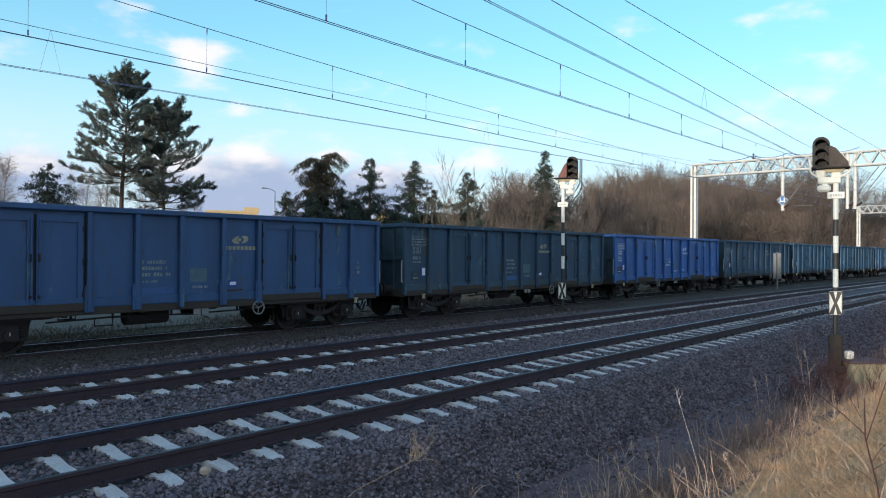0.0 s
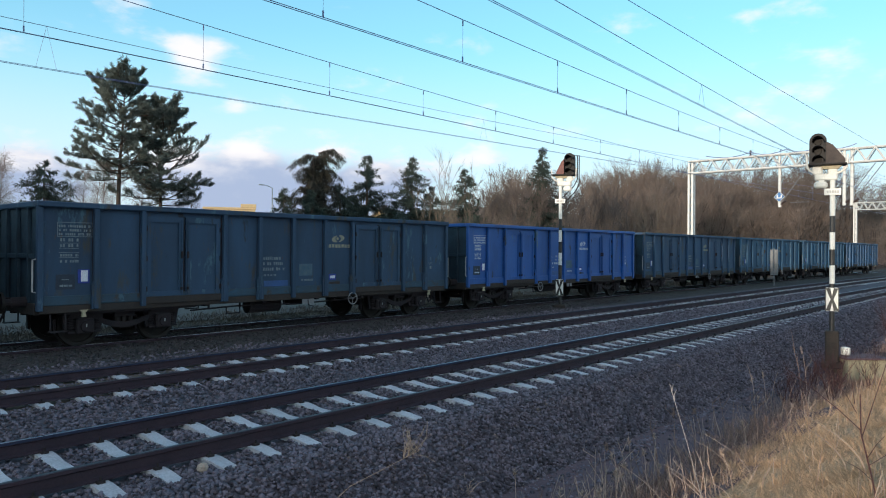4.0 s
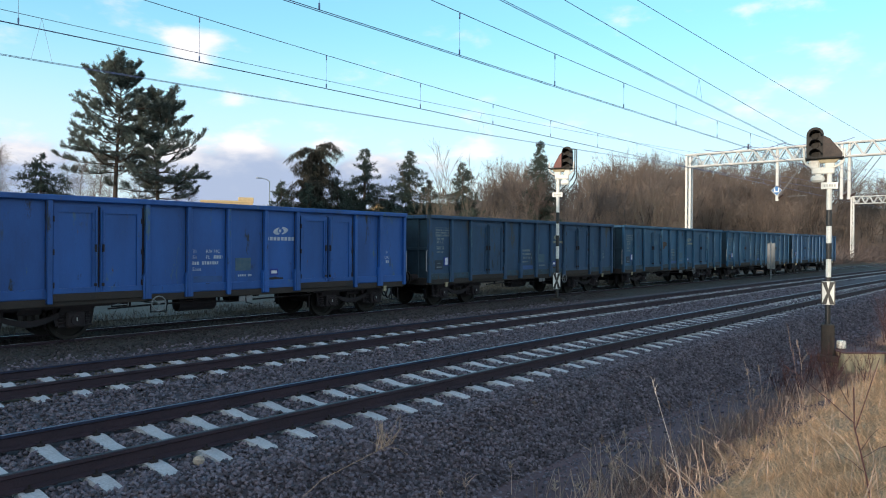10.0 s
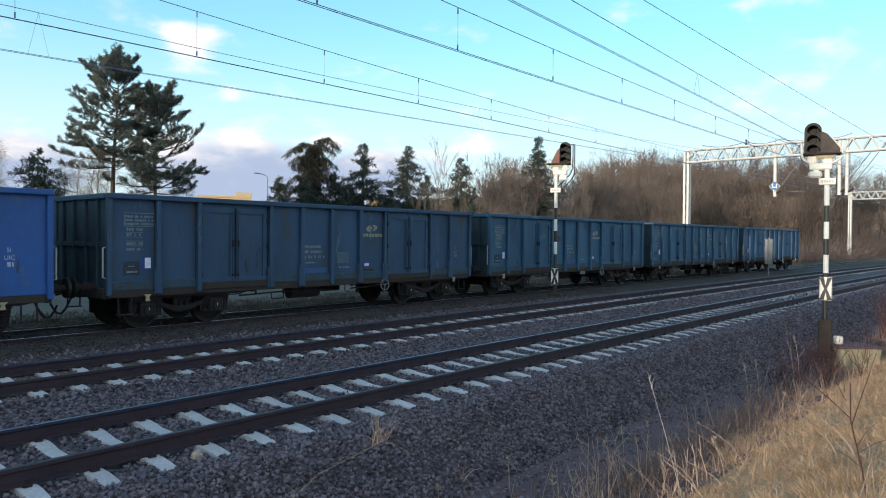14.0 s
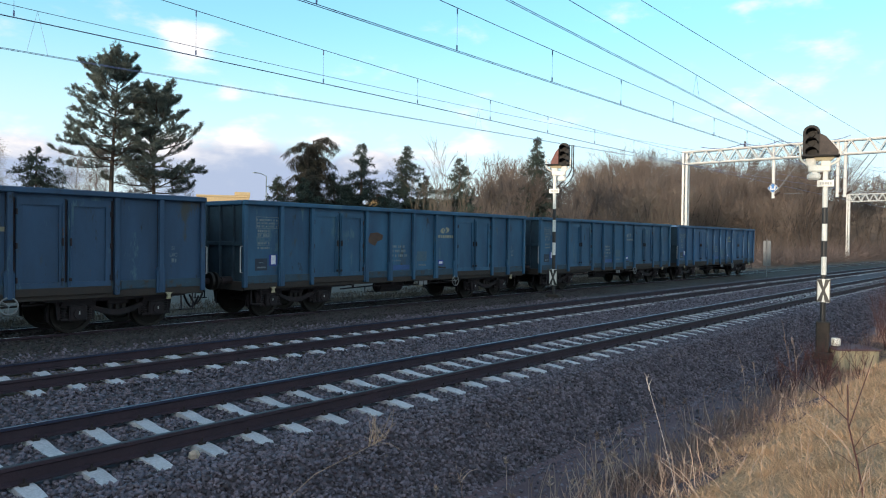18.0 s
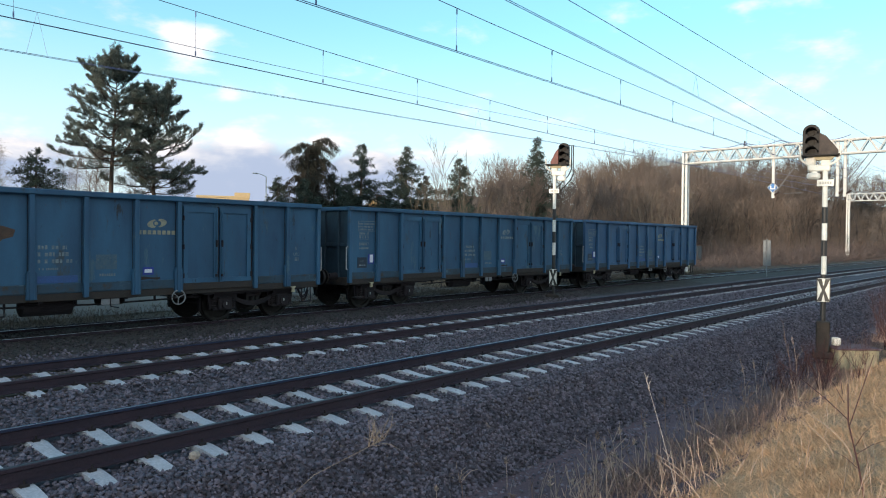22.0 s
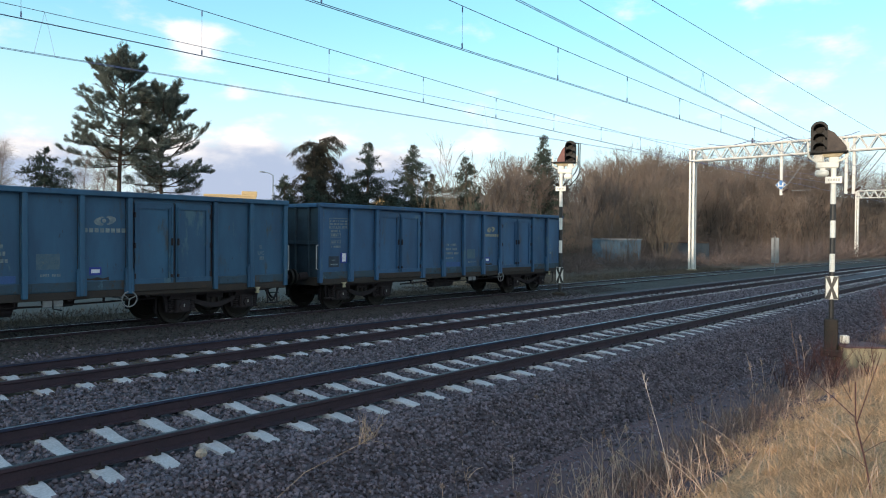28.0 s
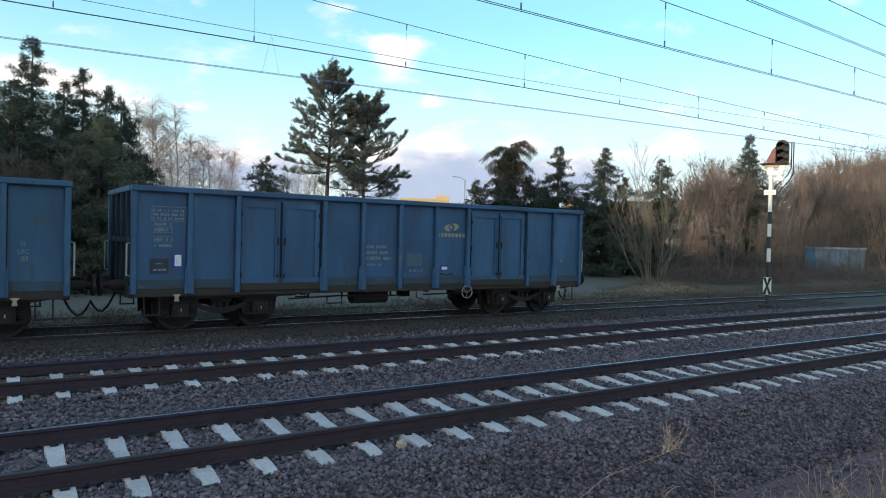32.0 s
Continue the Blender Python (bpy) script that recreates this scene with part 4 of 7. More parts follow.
def markings(w, seed, emblem, card=True, words=False, ink=None):
    """Faded lettering as plain bars, the emblem as plain shapes, data panels, on the side that faces the main line."""
    rnd = random.Random(seed)
    y = -1.404
    pale, cream = ink or M_MARK, ink or M_CREAM

    def bars(g, x0, x1, z, hgt):
        x = x0
        while x < x1:
            wd = rnd.uniform(0.4, 0.75) * hgt
            g.box(x, min(x1, x + wd), y - 0.002, y + 0.004, z, z + hgt * rnd.uniform(0.85, 1.0))
            x += wd + hgt * rnd.choice((0.25, 0.25, 0.3, 1.0))
    g = Geo()
    if words:
        letters("class_lettering", [("31", 0, 0), ("RIV MC", 0.36, 0), ("51", 0, 0.145), ("PL", 0.36, 0.145), ("Eaos", 0, 0.435)], -0.98, 1.91, 0.125, pale, w, "white painted class lettering")
        bars(g, -0.98, -0.28, 1.625, 0.085)
        bars(g, -0.40, -0.16, 1.77, 0.085)
    for i, (a, b) in enumerate(() if words else ((-1.0, -0.35), (-1.0, -0.30), (-1.0, -0.22), (-0.98, -0.5))):
        bars(g, a + 0.04, b - 0.04, 1.90 - i * 0.145, 0.085 if i < 3 else 0.05)
    tagged(part("running_number", g, pale, w, "faded white number lines"), kind="stuff")
    g = Geo()
    for i in range(3):
        bars(g, -6.05, -5.40, 2.62 - i * 0.085, 0.055)
    for z in (2.72, 2.42):
        g.box(-6.08, -5.36, y - 0.002, y + 0.004, z, z + 0.012)
    for x in (-6.08, -5.37):
        g.box(x, x + 0.012, y - 0.002, y + 0.004, 2.42, 2.72)
    for z0, z1 in ((2.17, 2.28), (1.97, 2.08)):
        for z in (z0, z1):
            g.box(-6.04, -5.64, y - 0.002, y + 0.004, z, z + 0.010)
    bars(g, -6.02, -5.65, 2.32, 0.07)
    bars(g, -6.02, -5.65, 2.20, 0.07)
    bars(g, -6.02, -5.65, 2.00, 0.06)
    bars(g, -6.02, -5.65, 1.87, 0.06)
    tagged(part("load_table", g, pale, w, "faded white load table"), kind="stuff")
    if card:
        p = part("data_panel", Geo().box(-5.66, -5.42, y - 0.01, y + 0.004, 1.42, 1.72), M_BLUEPLATE, w)
        part("route_card", Geo().box(-5.60, -5.46, y - 0.016, y - 0.008, 1.46, 1.70), M_CARD, p, "white paper card in a blue frame")
        g = Geo()
        for i in range(3):
            g.box(-6.03 + i * 0.09, -5.955 + i * 0.09, y - 0.009, y + 0.004, 1.36, 1.40)
        g.box(-5.99, -5.85, y - 0.009, y + 0.004, 1.50, 1.515)
        tagged(part("panel_marking", g, pale, w), kind="stuff")
        p = part("brake_panel", Geo().box(-6.10, -5.72, y - 0.006, y + 0.004, 1.30, 1.62), M_DARKPLATE, w)
    g = Geo()
    letters("code_lettering", [("Si", 0.05, 0), ("UIC", 0, 0.16)], 5.58, 1.86, 0.125, pale, w, "faded white code letters")
    bars(g, 5.64, 5.76, 1.56, 0.10)
    bars(g, 0.3, 0.7, 1.30, 0.06)
    tagged(part("small_marking", g, pale, w), kind="stuff")
    if card:
        lab = part("blue_label", Geo().box(2.0 - 0.72, 2.0 - 0.46, y - 0.006, y + 0.004, 1.30, 1.48), M_BLUEPLATE, w, "small blue label")
        part("label_marking", Geo().box(1.32, 1.50, y - 0.009, y - 0.005, 1.35, 1.43), M_CARD, lab)
        part("stencil_patch", Geo().box(-1.0, -0.16, y - 0.0012, y + 0.004, 1.19, 1.34), M_BLUEPATCH, w, "fresher blue repainted patch")
        part("stencil_patch", Geo().box(0.22, 0.68, y - 0.0012, y + 0.004, 1.45, 1.78), M_PALEPATCH, w, "pale rubbed data patch")
        part("wear_patch", Geo().slab([(1.0 + 0.1 * k + 0.03 * rnd.random(), 1.18 + 0.02 * rnd.random()) for k in range(8)] + [(1.7 - 0.12 * k, 1.22 + 0.05 * rnd.random()) for k in range(6)], "xz", y - 0.001, y + 0.004), M_RUSTY, w, "rusty scrape along the bottom edge")
    if emblem:
        g = Geo()
        cx, cz = 1.62, 2.50
        outer = [(cx + 0.24 * math.cos(a), cz + 0.105 * math.sin(a) + 0.03 * math.cos(a)) for a in [2 * math.pi * i / 24 for i in range(25)]]
        inner = [(cx + 0.10 * math.cos(a), cz + 0.075 * math.sin(a)) for a in [2 * math.pi * i / 24 for i in range(25)]]
        vs = [(a, y - 0.003, b) for a, b in outer] + [(a, y - 0.003, b) for a, b in inner]
        g.add(vs, [(i, i + 1, 26 + i, 25 + i) for i in range(24) if i not in (5, 6, 17, 18)])
        g.tube((cx - 0.02, y, cz), (cx - 0.02, y - 0.005, cz), 0.045, None, 10)
        tagged(part("emblem", g, cream, w, "faded cream emblem"), kind="stuff")
        g = Geo()
        for i in range(8):
            g.box(cx - 0.46 + i * 0.118, cx - 0.46 + i * 0.118 + 0.085, y - 0.002, y + 0.004, 2.24, 2.335)
        tagged(part("lettering", g, cream, w, "faded cream bar of lettering"), kind="stuff")


M_BLUEPATCH = surface("fresh_blue_patch", (0.022, 0.085, 0.260), (0.024, 0.075, 0.200), 5, 0.5, 0, 0, 60)
M_PALEPATCH = surface("pale_rubbed_patch", (0.075, 0.125, 0.160), (0.040, 0.095, 0.150), 8, 0.7, 0, 0, 60, (0.12, 0.15, 0.13), 0.56)
TRAIN = [("steel", "steel blue", True), ("teal", "teal blue", True), ("teal", "weathered teal blue", True), ("dark", "dark teal", True), ("bright", "bright blue", True), ("grey", "grey-green weathered", True), ("royal", "royal blue", True)]
M_DIRTYSTRIP = surface("grimy_blue_sill_paint", (0.026, 0.072, 0.118), (0.030, 0.048, 0.062), 1.6, 0.75, 0, 0.15, 60, (0.050, 0.040, 0.036), 0.54, spots=WEAR, speckle=0.3)
PAINTED = {"side_panel", "lower_panel", "lower_strip", "stake", "corner_post", "door", "door_frame", "latch", "top_rail", "end_top_rail"}
WAGONS = []
master = build_wagon()
for k, (colour, words, emblem) in enumerate(TRAIN):
    w = master if k == 0 else copy_thing(master, Matrix.Identity(4))
    w["label"] = words + " open freight wagon with ribbed steel sides"
    WAGONS.append(w)
for k, (colour, words, emblem) in enumerate(TRAIN):
    w = WAGONS[k]
    for ob in w.children_recursive:
        if ob.name.split(".")[0] in PAINTED:
            ob.material_slots[0].link = "OBJECT"
            ob.material_slots[0].material = M_DIRTYSTRIP if k in (0, 1, 2, 3, 5) and ob.name.split(".")[0] in ("lower_strip", "lower_panel") else PAINT[colour]
    markings(w, 10 + k, emblem, True, k == 4, M_PLAINWHITE if k == 4 else M_MARK if k == 1 else None)
for ob in WAGONS[4].children:
    if ob.name.split(".")[0] == "hand_brake_wheel":
        ob.location.x -= 4.0
rust = Geo().slab([(-2.05, 2.12), (-1.92, 2.35), (-1.62, 2.38), (-1.38, 2.30), (-1.42, 2.16), (-1.62, 2.10), (-1.72, 1.96), (-1.90, 2.02)], "xz", -1.405, -1.400)
part("rust_patch", rust, surface("bare_rust", (0.115, 0.068, 0.045), (0.075, 0.050, 0.040), 6, 0.9, 0, 0.3, 50), WAGONS[2], "rust-brown worn patch")

# the far end of the last wagon, metres along the line, by seconds
TRAIN_S = [(0, 99.39), (4, 88.67), (8, 78.05), (12, 67.46), (16, 56.9), (20, 46.42), (24, 36.1), (28, 25.87), (32, 15.72)]


def train_at(t):
    return float(np.polyval(TRAIN_FIT, t))


TRAIN_FIT = np.polyfit([a for a, b in TRAIN_S], [b for a, b in TRAIN_S], 4)

# ---- light signals ----
M_FAINT = surface("faint_grey_marking", (0.48, 0.48, 0.46), None, 8, 0.7, 0, 0, 60)
def build_signal(m, top, ground, side, sign_z, label):
    """A light signal: banded mast, hooded lamp housing, number plate, crossed board and pedestal. It faces -x."""
    sig = thing("railway_signal", m, label, "signal", "light signals")
    mast_top = top - 1.15
    low = 0.0 if side > 0 else 0.34
    edges = [mast_top] + [z + top - 5.46 - low for z in (3.17, 2.72, 2.25, 1.81, 1.31)] + [0.0]
    for i, (a, b) in enumerate(zip(edges, edges[1:])):
        part("mast_band", Geo().tube((0, 0, b), (0, 0, a), 0.068, None, 16), M_BLACK if i % 2 else M_WHITE, sig, "black band" if i % 2 else "white band")
    foot = part("pedestal", Geo().box(-0.17, 0.17, -0.17, 0.17, ground + 0.12, 0.02, 0.03).box(-0.26, 0.26, -0.26, 0.26, ground - 0.05, ground + 0.14, 0.03), M_PEDESTAL, sig, "dark brown pedestal")
    # round-topped lamp housing set beside the mast, hooded lamps above one another and a sloping side wing
    hz, c = top, 0.36 * side
    arch = [(c + 0.215 * math.cos(q), hz - 0.215 + 0.215 * math.sin(q)) for q in [math.pi * i / 10 for i in range(11)]]
    head = part("lamp_housing", Geo().slab([(c + 0.215, hz - 0.86)] + arch + [(c - 0.215, hz - 0.86)], "yz", -0.06, 0.12), M_HEAD, sig, "weathered black round-topped lamp housing")
    for z in (hz - 0.24, hz - 0.50, hz - 0.76):
        hood = Geo()
        n, vs, fs = 12, [], []
        for r in (0.15, 0.14):
            for far in (0, 1):
                for i in range(n + 1):
                    a = radians(-5 + 190 * i / n)
                    x = -0.06 if not far else -0.24 - 0.24 * max(0.0, math.sin(a))
                    vs.append((x, c + r * math.cos(a), z + r * 0.8 * math.sin(a)))
        s = n + 1
        for i in range(n):
            fs += [(i, i + 1, s + i + 1, s + i), (2 * s + i, 3 * s + i, 3 * s + i + 1, 2 * s + i + 1), (s + i, s + i + 1, 3 * s + i + 1, 3 * s + i)]
        hood.add(vs, fs)
        part("hood", hood, M_HEAD, head)
        part("lens", Geo().tube((-0.055, c, z), (-0.085, c, z), 0.10, 0.09, 16), M_LENS, head, "dark unlit lens")
    span = 0.66 if side > 0 else 0.50
    wing = Geo().slab([(c - side * 0.2, hz - 0.25), (c - side * 0.2, hz - 0.84), (c - side * span, hz - 0.84), (c - side * span, hz - 0.74), (c - side * (0.36 if side > 0 else 0.30), hz - 0.34)], "yz", -0.16, 0.10)
    part("side_wing", wing, M_RED if side > 0 else M_REDWING, head, "rusty brown sloping side wing" if side > 0 else "dull red sloping side wing")
    part("platform", Geo().box(-0.34, 0.30, *sorted((c + side * 0.24, c - side * 0.70)), hz - 0.895, hz - 0.86, 0.01), M_HEAD, head)
    part("apron", Geo().slab([(c - side * 0.04, hz - 0.865), (c - side * 0.62, hz - 0.865), (c - side * 0.50, hz - 1.00), (c - side * 0.12, hz - 1.00)], "yz", -0.12, 0.10), M_YELLOWISH, head, "cream painted apron")
    # cradle, bracket and junction box under the housing
    cc = c - side * 0.22
    ring = Geo().path([(-0.05, cc + 0.50 * math.sin(a), hz - 0.86 - 0.30 * max(0.0, math.cos(a)) + (0.25 if abs(math.cos(a)) < 0.3 else 0)) for a in [radians(-100 + 200 * i / 14) for i in range(15)]], 0.03, 6)
    part("cradle", ring, M_WHITE, sig, "white tubular cradle")
    part("bracket", Geo().box(-0.09, 0.09, *sorted((side * 0.44, -side * 0.12)), hz - 1.30, hz - 1.12, 0.03).box(-0.08, 0.08, *sorted((c + side * 0.14, c - side * 0.12)), hz - 1.14, hz - 0.90, 0.04).box(-0.08, 0.08, -0.12, 0.12, hz - 1.16, hz - 0.90, 0.03), M_WHITE, sig, "cream painted cast bracket")
    part("junction_box", Geo().box(-0.10, 0.10, *sorted((side * 0.12, side * 0.46)), hz - 1.52, hz - 1.34, 0.05).box(-0.06, 0.06, *sorted((side * 0.20, side * 0.34)), hz - 1.36, hz - 1.28), M_WHITE, sig, "cream junction box")
    plate = part("number_plate", Geo().box(-0.105, -0.085, -0.205, 0.205, hz - 1.72 - low * 0.85, hz - 1.54 - low * 0.85, 0.005), M_WHITE, sig, "white number plate")
    txt = Geo()
    for i in range(5):
        txt.box(-0.108, -0.103, -0.15 + i * 0.062, -0.11 + i * 0.062, hz - 1.665 - low * 0.85, hz - 1.595 - low * 0.85)
    part("plate_marking", txt, M_FAINT, plate)
    # crossed board: white plate, black frame and black cross of two wedges
    zc = sign_z + 0.32
    hw = 0.158
    board = part("crossed_board", Geo().box(-0.105, -0.085, -hw, hw, sign_z, sign_z + 0.64, 0.004), M_WHITE, sig, "white board with a black cross")
    cross = Geo()
    for sg in (-1, 1):
        cross.slab([(-hw, zc + sg * 0.31), (-hw + 0.115, zc + sg * 0.31), (0.0, zc + sg * 0.10), (hw - 0.115, zc + sg * 0.31), (hw, zc + sg * 0.31), (0.035, zc), (-0.035, zc)], "yz", -0.109, -0.104)
        cross.box(-0.109, -0.104, sg * hw - 0.012, sg * hw + 0.012, sign_z - 0.01, sign_z + 0.65)
    part("cross_marking", cross, M_BLACK, board)
    # cables at the back
    if side < 0:
        for k in (0, 1):
            y = c - 0.30 - 0.07 * k
            part("cable_hose", Geo().path([(0.06, c - 0.1, hz - 0.12), (0.06, y, hz - 0.10), (0.06, y, hz - 1.05 - 0.2 * k), (0.06, y + 0.12, hz - 1.3 - 0.2 * k), (0.06, -0.1, hz - 1.75 - 0.3 * k)], 0.022, 6), M_BLACK, sig, "black cable hose")
    part("conduit", Geo().path([(0.08, 0.02, 0.1), (0.08, 0.02, hz - 1.2)], 0.018, 6), M_GREYBOARD, sig)
    return sig


build_signal(pose(21.68, 4.53, 0, 0, 0, 12), 5.46, -0.95, 1, 0.56, "tall black and white banded light signal beside the ballast shoulder")
build_signal(pose(24.58, 14.92, 0, 0, 0, 20), 6.08, -0.13, -1, 0.38, "slender black and white banded light signal between track and siding")
box = thing("concrete_cable_box", pose(22.15, 3.95, -1.05, 0, 0, -50), "weathered pale concrete cable box in dry grass", "cable box")
part("chamber", Geo().box(-0.55, 0.55, -0.45, 0.45, -0.35, 0.33, 0.02), M_CONCRETE, box)
part("cover_slab", Geo().box(-0.60, 0.60, -0.48, 0.48, 0.33, 0.38, 0.015), M_PATH, box, "dark weathered cover slab")
part("marker_cap", Geo().box(-0.48, -0.28, -0.1, 0.1, 0.40, 0.62, 0.03), M_WHITE, box, "white marker cap")

# a low board on a post between the track and the siding
bd = thing("marker_post", on_line(51.5, 14.9, -0.15), "grey upright board on a thin steel post", "marker post")
part("post", Geo().tube((0, 0, -0.1), (0, 0, 2.6), 0.035, None, 8), M_GREYBOARD, bd)
part("board", Geo().box(-0.03, 0.03, -0.26, -0.04, 0.75, 2.5, 0.005).box(-0.03, 0.03, 0.06, 0.24, 0.75, 2.5, 0.005), M_GREYBOARD, bd, "pale grey ribbed board")


# ---- overhead line ----
def lattice_column(name, parent, height, w):
    g = Geo()
    for a in (-1, 1):
        for b in (-1, 1):
            g.box(a * w - 0.075, a * w + 0.075, b * w - 0.075, b * w + 0.075, 0, height)
    n = int(height / 0.7)
    for i in range(n):
        z0, z1 = height * i / n, height * (i + 1) / n
        sg = 1 if i % 2 else -1
        w0, w1 = w, w
        for b in (-1, 1):
            g.tube((-sg * w0, b * w0, z0), (sg * w1, b * w1, z1), 0.022, None, 4)
            g.tube((b * w0, -sg * w0, z0), (b * w1, sg * w1, z1), 0.022, None, 4)
    return part(name, g, M_GANTRY, parent)


def build_gantry(s, l_far, l_near, z_lo, z_hi, label):
    gan = thing("catenary_gantry", on_line(s, 0), label, "gantry", "overhead line gantries")
    for l in (l_far, l_near):
        col = lattice_column("column", gan, z_hi + 0.2, 0.14)
        col.matrix_basis = pose(0, l, -0.3)
        foot = part("footing", Geo().box(-0.33, 0.33, -0.33, 0.33, -0.3, 0.22, 0.04), M_CONCRETE, col, "pale concrete footing")
    g = Geo()
    for x in (-0.25, 0.25):
        for z in (z_lo, z_hi):
            g.tube((x, l_near - 0.3, z), (x, l_far + 0.2, z), 0.07, None, 5)
        n = int((l_far - l_near) / 0.52)
        for i in range(n):
            y0, y1 = l_near + (l_far - l_near) * i / n, l_near + (l_far - l_near) * (i + 1) / n
            za, zb = (z_lo, z_hi) if i % 2 else (z_hi, z_lo)
            g.tube((x, y0, za), (x, y1, zb), 0.045, None, 4)
    for i in range(0, 20):
        y = l_near + (l_far - l_near) * i / 19
        for z in (z_lo, z_hi):
            g.tube((-0.25, y, z), (0.25, y, z), 0.02, None, 4)
    part("beam", g, M_GANTRY, gan, "white lattice beam")
    # drop posts with steady arms and insulators over each track
    for l, drop in ((15.0, 5.35), (10.95, 5.32), (10.5, 5.30), (6.1, 5.3)):
        post = part("drop_post", Geo().tube((0, l, drop), (0, l, z_hi + 0.1), 0.11, 0.10, 10), M_GANTRY, gan)
        arm = Geo().tube((0, l, drop + 0.15), (0, l - 1.8, drop + 2.7), 0.03, None, 6).tube((0, l - 0.7, drop + 0.3), (0, l - 1.9, drop + 0.3), 0.022, None, 6)
        part("steady_arm", arm, M_GREYBOARD, post, "grey steady arm")
        part("insulator", Geo().tube((0, l - 0.08, drop + 0.2), (0, l - 0.42, drop + 0.44), 0.07, None, 8), M_INSUL, post)
    for l in (8.0, 12.45, 17.0):
        ins = Geo().tube((0, l, z_hi + 0.04), (0, l, z_hi + 0.5), 0.05, None, 8)
        for q in range(4):
            ins.tube((0, l, z_hi + 0.1 + q * 0.1), (0, l, z_hi + 0.14 + q * 0.1), 0.09, None, 8)
        part("top_insulator", ins, M_INSUL, gan)
    for a, b in ((17.0, 20.2), (17.0, 14.6), (14.6, 12.45), (12.45, 10.2), (8.0, 5.0)):
        part("jumper_cable", Geo().path([(-0.1, a + (b - a) * u, z_hi + 0.32 - 0.24 * math.sin(math.pi * u)) for u in (0, 0.2, 0.4, 0.6, 0.8, 1.0)], 0.028, 5), M_WIRE, gan, "slack dark jumper cable")
    return gan


build_gantry(53.0, 21.35, -1.5, 8.15, 9.05, "white lattice gantry spanning the tracks")
build_gantry(114.0, 23.7, -1.5, 8.3, 9.3, "distant white lattice gantry spanning the tracks")
dia = thing("diamond_sign", on_line(52.8, 14.97, 6.07), "blue diamond sign with white edge on a gantry post", "sign")
part("plate", Geo().slab([(0, -0.38), (0.38, 0), (0, 0.38), (-0.38, 0)], "yz", -0.01, 0.01), M_SIGNBLUE, dia)
part("edging", Geo().path([(-0.012, 0, -0.36), (-0.012, 0.36, 0), (-0.012, 0, 0.36), (-0.012, -0.36, 0), (-0.012, 0, -0.36)], 0.022, 4), M_WHITE, dia)
part("emblem", Geo().box(-0.018, -0.008, -0.17, -0.10, -0.12, 0.14).box(-0.018, -0.008, 0.10, 0.17, -0.12, 0.14).box(-0.018, -0.008, -0.17, 0.17, -0.12, -0.05), M_WHITE, dia)


def string_wire(name, pts, r=0.008, twin=0.0, label=""):
    """A wire through (s, l, z) points; twin: gap of a double contact wire."""
    th = thing(name, Matrix.Identity(4), label, "overhead wire", "overhead wires")
    for off in ((-twin / 2, twin / 2) if twin else (0,)):
        part("strand", Geo().path([tuple(along(s, l + off, z)) for s, l, z in pts], r, 5), M_WIRE, th)
    return th


def catenary(l, contact, messenger, droppers, twin, label, l_mess=None, v_drop=()):
    """contact and messenger: height by metres along, as functions."""
    lm = l if l_mess is None else l_mess
    ss = steps(-60, 53, 56) + steps(55, 118, 16)
    th = string_wire("contact_wire", [(s, l, contact(s)) for s in ss], 0.0065, twin, label)
    part("messenger", Geo().path([tuple(along(s, lm, messenger(s))) for s in ss], 0.0075, 5), M_WIRE, th, "thin carrying cable")
    for s in droppers:
        d = Geo().tube(along(s, l, contact(s)), along(s, lm, messenger(s)), 0.0035, None, 4)
        d.box(-0.010, 0.010, -0.010, 0.010, -0.03, 0.06, m=Matrix.Translation(along(s, l, contact(s) + 0.05)))
        d.box(-0.009, 0.009, -0.009, 0.009, -0.07, 0.03, m=Matrix.Translation(along(s, lm, messenger(s) - 0.04)))
        part("dropper", d, M_WIRE, th)
    for s in v_drop:
        for ds in (-0.22, 0.22):
            part("dropper", Geo().tube(along(s + ds, l, contact(s)), along(s, lm, messenger(s)), 0.0035, None, 4), M_WIRE, th)
    return th


def sag(z_mid, s_mid, z_end, s_end):
    k = (z_end - z_mid) / (s_end - s_mid) ** 2

    def height(s):
        while s > s_end:
            s -= 2 * (s_end - s_mid)
        return z_mid + k * (s - s_mid) ** 2
    return height

catenary(8.03, lambda s: 5.50 + 0.0028 * min(s, 25), sag(6.11, 25, 6.75, 53), [0.2 + 3.2 * i for i in range(-8, 17)], 0.06, "twin contact wire with carrying cable over the main line")
catenary(12.48, lambda s: 5.54 + 0.0163 * min(18.5, max(0, s)) - 0.00044 * min(18.5, max(0, s)) ** 2, sag(6.18, 29, 6.58, 53), [4.15 + 3.15 * i for i in range(-8, 16)], 0.025, "contact wire with carrying cable over the second track")
catenary(17.25, lambda s: 6.075 + 0.0215 * s, lambda s: 7.15 + 0.0006 * s + 0.00044 * s * abs(s), [], 0.10, "twin contact wire with carrying cable rising over the siding", v_drop=[6.2, 22.3, 38.0, -10.0])
catenary(7.0, lambda s: max(5.55, 6.56 - 0.0313 * s), lambda s: max(6.2, 7.22 - 0.0365 * s), [], 0.05, "parallel contact wire of the overlapping section", v_drop=[18.4, 30.0, 2.0])
string_wire("feeder_wire", [(s, 6.3, 7.07) for s in steps(-60, 118, 60)], 0.007, label="single bare feeder cable beside the line")


# ---- vegetation ----
def rand_unit(rs, n):
    v = rs.normal(size=(n, 3))
    return v / np.linalg.norm(v, axis=1)[:, None]


